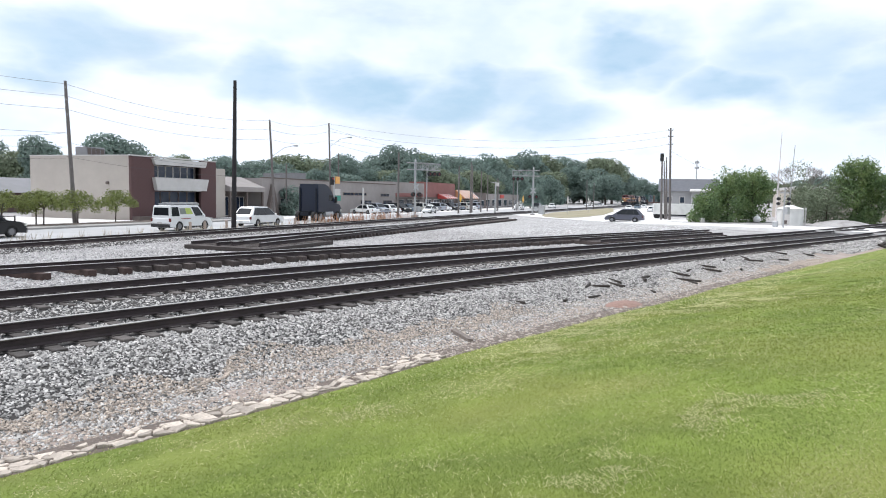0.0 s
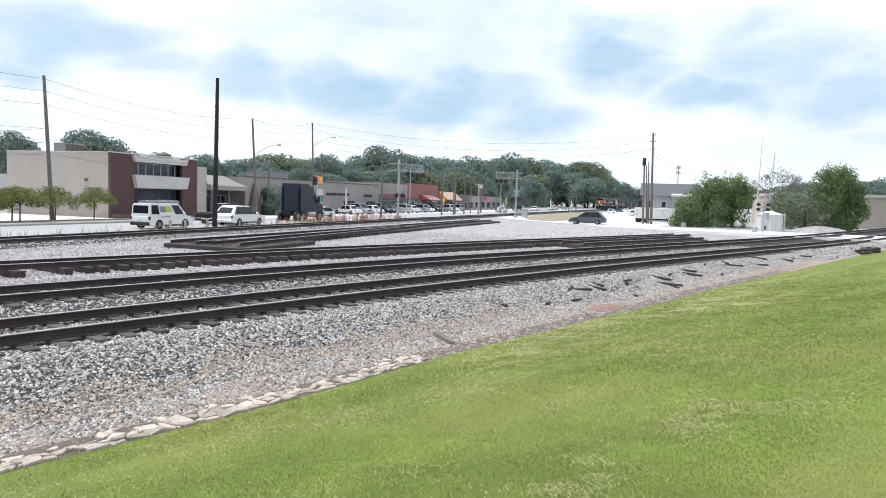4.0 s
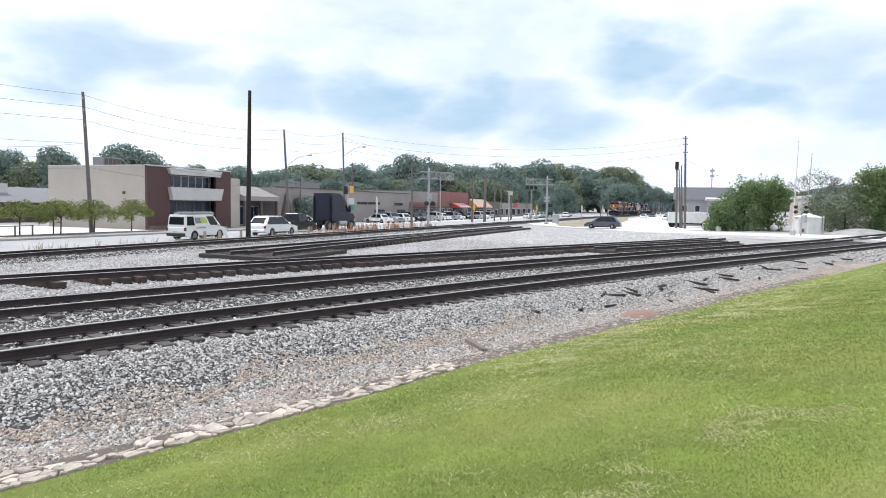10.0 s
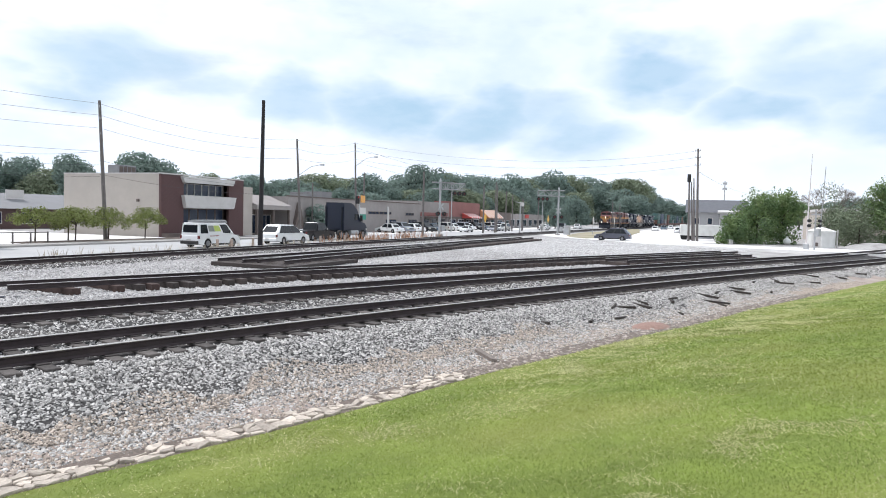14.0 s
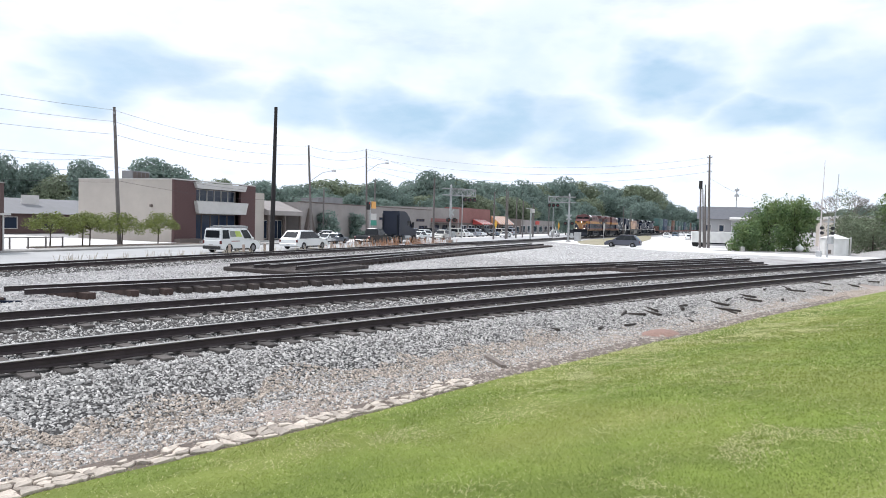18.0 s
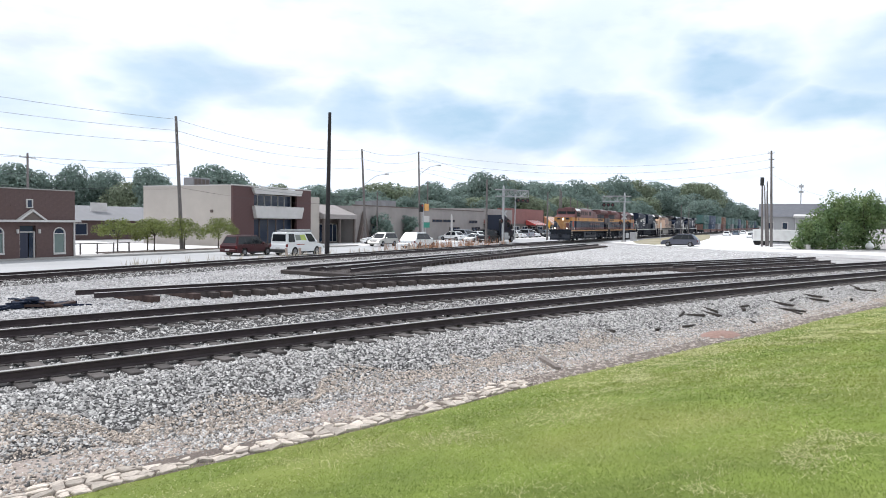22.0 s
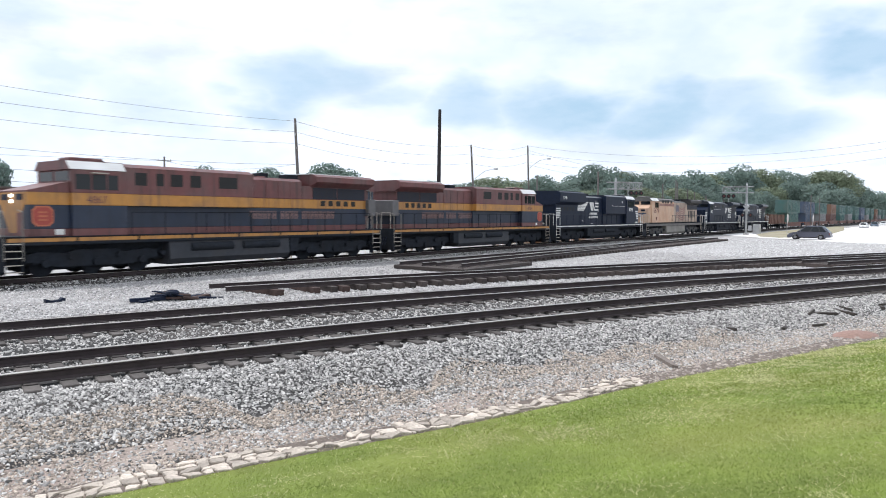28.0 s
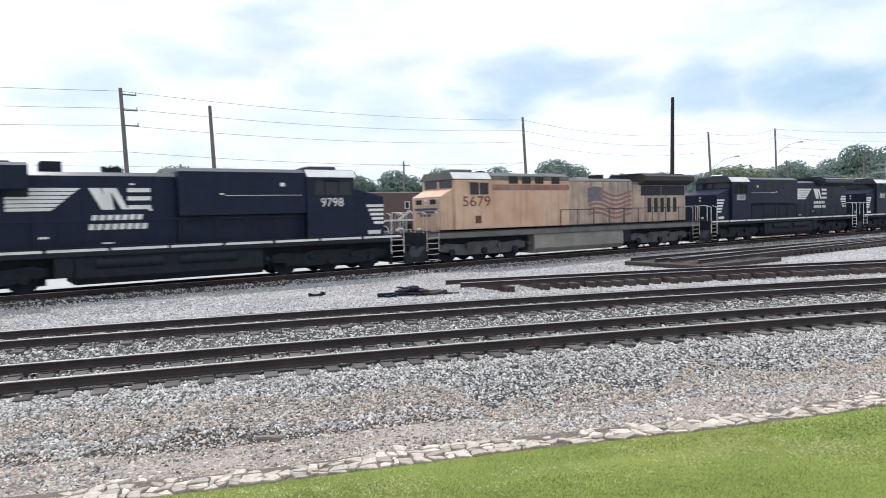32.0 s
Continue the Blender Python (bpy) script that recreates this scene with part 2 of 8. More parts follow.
UNDER = mat("underframe_grime", (0.018, 0.022, 0.03), 0.85, 0, 0.4, 4, 0.3, dirt=(0.022, 0.022, 0.024), dirt_scale=1.5, dirt_amount=0.5, spec=0.2)
TRUCK_GREY = mat("grey_grime", (0.075, 0.077, 0.082), 0.8, 0, 0.3, 4, 0.3, dirt=(0.04, 0.038, 0.035), dirt_scale=1.5, dirt_amount=0.7)
TANK_DARK = mat("dark_tank", (0.034, 0.038, 0.048), 0.75, 0, 0.3, 3, 0.2, dirt=(0.05, 0.05, 0.054), dirt_scale=1.2, dirt_amount=0.6)
TANK_GREY = mat("tank_grey", (0.24, 0.23, 0.21), 0.7, 0, 0.15, 2, dirt=(0.13, 0.12, 0.1), dirt_scale=0.8, dirt_amount=0.6)
U_YEL = mat("sun_bleached_yellow", (0.57, 0.39, 0.275), 0.6, 0, 0.16, 1.4, dirt=(0.49, 0.235, 0.13), dirt_scale=0.45, dirt_amount=0.75, streak=(0.30, 0.20, 0.15), streak_amount=0.5)
U_GREY = mat("roof_grey", (0.13, 0.125, 0.12), 0.6, 0, 0.2, 3, dirt=(0.06, 0.055, 0.05), dirt_scale=1, dirt_amount=0.6)
WHITE = mat("white_paint", (0.75, 0.75, 0.73), 0.5, 0, 0.08, 3, dirt=(0.45, 0.44, 0.42), dirt_scale=1.5, dirt_amount=0.4)
# White that stands for sun and sky glint on the engine roofs.
ROOF_GLINT = mat("roof_glint_white", (0.72, 0.72, 0.72), 0.35, 0, 0.08, 3, dirt=(0.5, 0.48, 0.46), dirt_scale=1.5, dirt_amount=0.4)
GLASS = mat("dark_glass", (0.012, 0.015, 0.018), 0.1, 0, 0.1, 2, spec=0.35)
SCREEN = mat("radiator_screen", (0.012, 0.015, 0.028), 0.7, 0, 0.3, 8, streak=(0.03, 0.018, 0.02), streak_amount=0.5)
GRILLE = mat("dark_grille", (0.012, 0.012, 0.013), 0.7, 0, 0.3, 8)
LAMP = mat("headlight", (1.0, 0.93, 0.78), 0.3, emit=5.0)
LAMP_OFF = mat("lamp_glass", (0.6, 0.6, 0.55), 0.2)
RED_INK = mat("dull_red_lettering", (0.28, 0.06, 0.05), 0.6)
BLUE_INK = mat("blue_emblem", (0.035, 0.055, 0.11), 0.6)
HANDRAIL_PALE = mat("pale_handrail", (0.5, 0.45, 0.4), 0.6)
U_DIRTY = mat("soot_stained_yellow", (0.46, 0.35, 0.27), 0.65, 0, 0.15, 2, dirt=(0.24, 0.19, 0.165), dirt_scale=0.9, dirt_amount=0.7, streak=(0.13, 0.10, 0.09), streak_amount=0.8)

BRICK = mat("red_brown_brick", (0.10, 0.056, 0.056), 0.85, 0, 0.2, 5, 0.3, 30, dirt=(0.11, 0.05, 0.045), dirt_scale=0.5, dirt_amount=0.5)
BRICK2 = mat("brown_brick", (0.105, 0.069, 0.066), 0.85, 0, 0.2, 5, 0.3, 30, dirt=(0.11, 0.065, 0.055), dirt_scale=0.5, dirt_amount=0.5)
BRICK_RED = mat("faded_red_brick", (0.27, 0.12, 0.11), 0.85, 0, 0.2, 3, dirt=(0.2, 0.09, 0.08), dirt_scale=0.4)
STUCCO = mat("pale_stucco", (0.44, 0.40, 0.36), 0.9, 0, 0.06, 0.8, 0.2, 30, dirt=(0.36, 0.32, 0.29), dirt_scale=0.25, dirt_amount=0.5)
TRIM = mat("white_trim", (0.54, 0.525, 0.51), 0.6, 0, 0.06, 2, dirt=(0.42, 0.4, 0.38), dirt_scale=0.8, dirt_amount=0.4)
GREY_WALL = mat("grey_tan_wall", (0.30, 0.275, 0.265), 0.9, 0, 0.1, 0.8, 0.2, 30, dirt=(0.23, 0.205, 0.195), dirt_scale=0.3, dirt_amount=0.5)
# Brown with the shade of recesses and interiors mixed in; also dark trim.
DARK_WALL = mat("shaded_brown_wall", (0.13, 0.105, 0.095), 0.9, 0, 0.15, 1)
ROOF = mat("grey_roof", (0.22, 0.22, 0.23), 0.85, 0, 0.1, 1, dirt=(0.2, 0.2, 0.2), dirt_scale=0.3)
# Bluish base stands in for sky reflected in the panes.
WINDOW = mat("window_glass", (0.024, 0.036, 0.062), 0.1, 0, 0.1, 1, spec=0.4)
PALE_GLASS = mat("curtained_glass", (0.16, 0.21, 0.2), 0.15, 0, 0.1, 1, spec=0.6)
DOOR_BLUE = mat("dark_blue_door", (0.02, 0.025, 0.05), 0.5)
POLE = mat("grey_pole_wood", (0.15, 0.135, 0.13), 0.9, 0, 0.3, 6, 0.4, 20)
POLE_DARK = mat("dark_pole_wood", (0.025, 0.022, 0.024), 0.85, 0, 0.3, 6, 0.4, 20)
WIRE = mat("black_wire", (0.05, 0.05, 0.055), 0.7)
GALV = mat("galvanised_steel", (0.42, 0.43, 0.44), 0.45, 0.5, 0.12, 4, dirt=(0.3, 0.3, 0.3), dirt_scale=1.5)
SIGNAL_BLACK = mat("signal_black", (0.012, 0.012, 0.013), 0.6)
SIGN_YEL = mat("sign_yellow", (0.75, 0.42, 0.03), 0.5)
SIGN_GREEN = mat("sign_green", (0.02, 0.22, 0.16), 0.5)
SIGN_RED = mat("sign_red", (0.5, 0.03, 0.03), 0.5)
SIGNAL_TAN = mat("signal_yellow", (0.72, 0.36, 0.10), 0.5)
AWN_RED = mat("red_awning", (0.5, 0.08, 0.07), 0.8)
AWN_ORANGE = mat("orange_awning", (0.55, 0.25, 0.13), 0.8)
# Concrete darkened a little to hold the shadow line along the kerb.
KERB = mat("kerb_concrete", (0.33, 0.32, 0.305), 0.9, 0, 0.1, 2, dirt=(0.28, 0.27, 0.26), dirt_scale=0.6)
BARK = mat("bark", (0.07, 0.055, 0.045), 0.95, 0, 0.3, 8, 0.6, 25)
# Leaf green lightened and blued so the colour carries the distance haze.
LEAF_FAR = mat("hazed_foliage", (0.18, 0.25, 0.222), 0.7, 0, 0.3, 0.25, island=0.3, dirt=(0.21, 0.265, 0.21), dirt_scale=0.06, dirt_amount=0.8, trans=0.5)
LEAF_PALE = mat("pale_foliage", (0.19, 0.23, 0.15), 0.7, 0, 0.3, 0.3, island=0.25, trans=0.35)
LEAF_BUSH = mat("bright_foliage", (0.155, 0.24, 0.105), 0.55, 0, 0.3, 0.5, island=0.35, dirt=(0.2, 0.23, 0.07), dirt_scale=0.5, dirt_amount=0.6, trans=0.5)
LEAF_STREET = mat("yellow_green_foliage", (0.17, 0.20, 0.06), 0.6, 0, 0.3, 1, island=0.35, trans=0.35)
WEED = mat("dry_weed", (0.38, 0.21, 0.13), 0.9, 0, 0.3, 2, island=0.4)
TYRE = mat("tyre", (0.012, 0.012, 0.012), 0.85)
RIM = mat("alloy_rim", (0.22, 0.22, 0.23), 0.4, 0.6)
TAIL = mat("tail_lamp", (0.12, 0.012, 0.012), 0.3)
PLASTIC = mat("dark_plastic", (0.02, 0.02, 0.021), 0.6)

# ---- helpers for building ----
def part(name, bm, material, parent=None, label="", smooth=False):
    me = bpy.data.meshes.new(name)
    bm.to_mesh(me)
    bm.free()
    if smooth:
        for p in me.polygons:
            p.use_smooth = True
    me.materials.append(material)
    ob = new(name, me)
    if parent is not None:
        ob.parent = parent
    return tagged(ob, label)


def share(name, me, parent, m):
    """One more object on a mesh that is already there."""
    ob = new(name, me)
    ob.parent = parent
    ob.matrix_basis = m
    return ob


def mesh_np(name, co, faces, material, parent=None, label=""):
    """A mesh from computed arrays: co (n, 3), faces (m, 3 or 4)."""
    me = bpy.data.meshes.new(name)
    k = faces.shape[1]
    me.vertices.add(len(co)); me.vertices.foreach_set("co", np.asarray(co, np.float32).ravel())
    me.loops.add(faces.size); me.loops.foreach_set("vertex_index", faces.astype(np.int32).ravel())
    me.polygons.add(len(faces))
    me.polygons.foreach_set("loop_start", np.arange(0, faces.size, k, dtype=np.int32))
    me.update(calc_edges=True); me.validate()
    me.materials.append(material)
    ob = new(name, me)
    if parent is not None:
        ob.parent = parent
    return tagged(ob, label)


def box(bm, x0, x1, y0, y1, z0, z1, bevel=0.0):
    vs = [bm.verts.new((x, y, z)) for z in (z0, z1) for x, y in ((x0, y0), (x1, y0), (x1, y1), (x0, y1))]
    fs = [bm.faces.new([vs[i] for i in q]) for q in ((3, 2, 1, 0), (4, 5, 6, 7), (0, 1, 5, 4), (1, 2, 6, 5), (2, 3, 7, 6), (3, 0, 4, 7))]
    if bevel:
        bmesh.ops.bevel(bm, geom=list({e for f in fs for e in f.edges}), offset=bevel, segments=1, affect="EDGES")
    return bm


def boxm(x0, x1, y0, y1, z0, z1, bevel=0.0):
    return box(bmesh.new(), x0, x1, y0, y1, z0, z1, bevel)


def prism(bm, outline, y0, y1, axis="y"):
    """An outline of (a, b) pairs drawn out along an axis: y: (x, z); x: (y, z); z: (x, y)."""
    def p(a, b, c):
        return (a, c, b) if axis == "y" else (c, a, b) if axis == "x" else (a, b, c)
    lo, hi = [bm.verts.new(p(a, b, y0)) for a, b in outline], [bm.verts.new(p(a, b, y1)) for a, b in outline]
    k = len(outline)
    fs = [bm.faces.new(lo), bm.faces.new(hi[::-1])]
    fs += [bm.faces.new((lo[i], hi[i], hi[(i + 1) % k], lo[(i + 1) % k])) for i in range(k)]
    bmesh.ops.recalc_face_normals(bm, faces=fs)
    return bm


def rod(bm, a, b, r0, r1=None, n=8):
    """A tapered rod from a to b."""
    a, b = Vector(a), Vector(b)
    r1 = r0 if r1 is None else r1
    q = (b - a).to_track_quat("Z", "Y")
    lo, hi = [], []
    for i in range(n):
        t = 2 * math.pi * i / n
        v = q @ Vector((math.cos(t), math.sin(t), 0))
        lo.append(bm.verts.new(a + v * r0)); hi.append(bm.verts.new(b + v * r1))
    for i in range(n):
        bm.faces.new((lo[i], lo[(i + 1) % n], hi[(i + 1) % n], hi[i]))
    bm.faces.new(lo[::-1]); bm.faces.new(hi)
    return bm


def wheel(bm, x, y, z, r, w, n=20):
    return rod(bm, (x, y - w / 2, z), (x, y + w / 2, z), r, n=n)


def empty(name, m=None, label="", category="", group="", kind=""):
    ob = new(name)
    ob.empty_display_size = 0.3
    if m is not None:
        ob.matrix_basis = m
    return tagged(ob, label, category, group, kind)


# ---- the plan: the near tracks run along x; the far track and the street along u ----
ANG = radians(25.0)
UX, UY = math.cos(ANG), math.sin(ANG)


def ud(u, d):
    return u * UX - d * UY, 32.78 + u * UY + d * UX


def udm(u, d, z=0.0, turn=0.0):
    x, y = ud(u, d)
    return pose(x, y, z, 0, 0, 25.0 + turn)


def track1(x):
    a = min(max(x, -8.0), 70.0)
    y = 12.86 + 0.125 * a - 0.0032 * a * a + 0.000026 * a ** 3
    return y + (x - a) * (0.181 if x < a else 0.059)


def track2(x):
    return track1(x) + 4.5


def track3(x):
    return track1(x) + 11.1 + 0.02 * max(0.0, x - 24)


def line_pts(f, x0, x1, step):
    k = max(1, round((x1 - x0) / step))
    return [(x0 + (x1 - x0) * i / k, f(x0 + (x1 - x0) * i / k)) for i in range(k + 1)]


def far_path(s):
    """The far track: straight along u in sight, bending to run beside the others past s = -14."""
    if s >= -14:
        x, y = ud(s, 0)
        return x, y, 25.0
    x, y = ud(-14, 0)
    left, h = -14 - s, 25.0
    while left > 0:
        d = min(2.0, left)
        h = max(8.0, h - 0.34 * d)
        x, y, left = x - d * math.cos(radians(h)), y - d * math.sin(radians(h)), left - d
    return x, y, h


def sweep(bm, pts, profile):
    """profile of (offset, z) drawn along pts (x, y); offset is to the left of the way."""
    rings = []
    for i, (x, y) in enumerate(pts):
        a, b = pts[max(0, i - 1)], pts[min(len(pts) - 1, i + 1)]
        tx, ty = b[0] - a[0], b[1] - a[1]
        k = math.hypot(tx, ty)
        nx, ny = -ty / k, tx / k
        rings.append([bm.verts.new((x + nx * o, y + ny * o, z)) for o, z in profile])
    return rings


def tube(bm, pts, profile, closed=True):
    rings = sweep(bm, pts, profile)
    k = len(profile)
    for r0, r1 in zip(rings, rings[1:]):
        for j in range(k if closed else k - 1):
            bm.faces.new((r0[j], r1[j], r1[(j + 1) % k], r0[(j + 1) % k]))
    if closed:
        bm.faces.new(rings[0]); bm.faces.new(rings[-1][::-1])
    bmesh.ops.recalc_face_normals(bm, faces=bm.faces)
    return bm


# ---- ground ----
def lawn_edge(x):
    """y of the edge between lawn and stones."""
    bulge = 0.16 * math.exp(-((x - 11.5) / 4.0) ** 2) + 0.04 * math.sin(0.9 * x)
    return 7.63 + 0.085 * x + bulge if x < 25 else 9.74 + 0.055 * (x - 25)


def lawn_z(x, y):
    k = max(0.0, (lawn_edge(x) - y))
    return -0.52 + 0.17 * min(k, 9) + 0.05 * max(0, k - 9) * 0.5 + 0.025 * math.sin(0.7 * x + 0.4 * y) * min(1, k)


def shoulder_z(x, y):
    """Height of the dirt and ballast from the lawn's edge up to the ties of the first track."""
    e, t = lawn_edge(x), track1(x) - 1.45
    k = (y - e) / (t - e)
    k = min(max((k - 0.28) / 0.72, 0), 1)
    return -0.54 + 0.31 * k * k * (3 - 2 * k)


def bed_z(x, y):
    a, b = track1(x), track2(x)
    if y < a - 1.45:
        return shoulder_z(x, y)
    if y < b + 1.4:
        m = abs(y - (a + b) / 2)
        return -0.232 - (0.06 * (1 - m / 0.85) if m < 0.85 else 0)
    return -0.232 - 0.19 * min(1, (y - b - 1.4) / 1.3)


def grid(name, xs, v0, v1, nv, z, material, kind="structure", label="", category=""):
    """A sheet between the curves v0(x) and v1(x), with heights from z(x, y)."""
    nx = len(xs)
    co = np.zeros((nx * (nv + 1), 3), np.float32)
    for i, x in enumerate(xs):
        a, b = v0(x), v1(x)
        for j in range(nv + 1):
            y = a + (b - a) * j / nv
            co[i * (nv + 1) + j] = x, y, z(x, y)
    q = [(i * (nv + 1) + j, (i + 1) * (nv + 1) + j, (i + 1) * (nv + 1) + j + 1, i * (nv + 1) + j + 1) for i in range(nx - 1) for j in range(nv)]
    ob = mesh_np(name, co, np.array(q), material)
    return tagged(ob, label, category, "", kind)


def build_ground():
    g = bmesh.new()
    bmesh.ops.create_grid(g, x_segments=60, y_segments=60, size=3000)
    for v in g.verts:
        v.co.z = -0.62
    ob = part("ground", g, GRAVEL)
    tagged(ob, "wide sheet of pale gravel and dry earth", "ground", "", "structure")
    xs = [-70 + i * 2.0 for i in range(28)] + [-14 + i * 0.5 for i in range(110)] + [41 + i * 3 for i in range(42)]
    grid("lawn", xs, lambda x: -40.0, lambda x: lawn_edge(x), 60, lawn_z, LAWN, "structure", "mown green lawn with dry pale patches on a slope", "lawn")
    grid("shoulder", xs, lambda x: lawn_edge(x) - 0.02, lambda x: lawn_edge(x) + 1.5, 10, lambda x, y: shoulder_z(x, y) + 0.015 * noise.noise((x * 1.5, y * 1.5, 0)), DIRT, "structure", "bare pinkish dirt beside the lawn", "dirt")
    # Sheet below the stones, painted as dark as their crevices.
    grid("gap_shaded_bed", xs, lambda x: lawn_edge(x) + 1.48, lambda x: track2(x) + 1.75, 40, lambda x, y: bed_z(x, y) + 0.02 * noise.noise((x * 2, y * 2, 0)), BALLAST_SHADE, "structure", "bed under the rails, coloured near-black as shade between the stones", "ballast")
    # pale gravel yard between the near tracks and the far track
    yard = [-70 + i * 4 for i in range(60)]
    grid("gravel_yard", yard, lambda x: track2(x) + 1.73, lambda x: 31.0 + 0.4663 * x if x > -8 else track2(x) + 9, 40, lambda x, y: max(-0.42, bed_z(x, y)) + 0.03 * noise.noise((x * 0.3, y * 0.3, 0)), GRAVEL, "structure", "yard of pale crushed stone between the tracks", "gravel")


build_ground()


# ---- tracks ----
RAIL_HEAD = ((-0.04, -0.004), (-0.036, 0.0), (0.036, 0.0), (0.04, -0.004), (0.04, -0.013), (-0.04, -0.013))
RAIL_BODY = ((-0.037, -0.012), (-0.037, -0.035), (-0.012, -0.05), (-0.009, -0.13), (-0.07, -0.155), (-0.07, -0.172), (0.07, -0.172), (0.07, -0.155), (0.009, -0.13), (0.012, -0.05), (0.037, -0.035), (0.037, -0.012))


def rail(pts, off, z, parent, head=True):
    pr = [(o + off, h + z) for o, h in RAIL_BODY]
    r = part("rail", tube(bmesh.new(), pts, pr), RAIL_SIDE, parent, "rusty dark brown steel rail")
    if head:
        part("rail_head", tube(bmesh.new(), pts, [(o + off, h + z) for o, h in RAIL_HEAD]), RAIL_TOP, r, "polished running surface")
    return r


def tie_mesh(length, h, w, material, name):
    bm = boxm(-w / 2, w / 2, -length / 2, length / 2, -h, 0, 0.012)
    me = bpy.data.meshes.new(name)
    bm.to_mesh(me); bm.free()
    me.materials.append(material)
    return me


def tie_plates(me_name, z):
    bm = bmesh.new()
    box(bm, -0.1, 0.1, -0.18, 0.18, z, z + 0.02, 0.006)
    me = bpy.data.meshes.new(me_name)
    bm.to_mesh(me); bm.free()
    me.materials.append(mat("plate_steel", (0.05, 0.042, 0.04), 0.75, 0.2, 0.3, 6))
    return me


def heading(f, x):
    return math.degrees(math.atan2(f(x + 0.1) - f(x - 0.1), 0.2))


def build_track(name, f, x0, x1, z, tie_from, tie_to, pitch, label, tie_mat=TIE, tie_z=-0.172, sink=0.0):
    tr = empty(name, None, label, "track")
    pts = line_pts(f, x0, x1, 1.5)
    for s in (-1, 1):
        rail(pts, s * 0.7525, z, tr)
    me, pl = tie_mesh(2.6, 0.18, 0.23, tie_mat, "tie"), tie_plates("tie_plate", 0)
    rng = random.Random(name)
    x = tie_from
    while x < tie_to:
        h = heading(f, x)
        m = pose(x, f(x) + rng.uniform(-0.06, 0.06), z + tie_z - sink * rng.random(), 0, 0, h + rng.uniform(-1.2, 1.2))
        t = share("tie", me, tr, m)
        for s in (-0.7525, 0.7525):
            share("tie_plate", pl, t, pose(0, s, 0))
        x += pitch * rng.uniform(0.93, 1.07)
    return tr


build_track("near_track", track1, -70, 190, 0.0, -9.5, 62, 0.52, "railway track with dark rails on weathered ties in ballast", sink=0.02)
build_track("second_track", track2, -70, 190, 0.0, -12, 60, 0.52, "railway track with dark rails on weathered ties beside another", sink=0.02)

# ---- the far track, the loose panels and what lies about ----
def build_far_track():
    far = empty("far_track", None, "railway track along the street with dark worn ties", "track")
    fp = [far_path(-90 + 3 * i)[:2] for i in range(25)] + [far_path(-15 + 12 * i)[:2] for i in range(42)]
    for s in (-1, 1):
        rail(fp, s * 0.7525, -0.1, far)
    me = tie_mesh(2.6, 0.18, 0.23, TIE_NEW, "tie_far")
    s = -13.0
    rng = random.Random(3)
    while s < 75:
        x, y, h = far_path(s)
        share("tie", me, far, pose(x, y, -0.272, 0, 0, h + rng.uniform(-1, 1)))
        s += 0.56
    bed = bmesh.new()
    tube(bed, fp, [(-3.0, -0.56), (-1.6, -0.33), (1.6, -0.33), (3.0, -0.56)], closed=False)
    tagged(part("far_ballast", bed, BALLAST_SHADE), "ballast bed of the far track, coloured dark as shade between stones", "ballast", "", "structure")


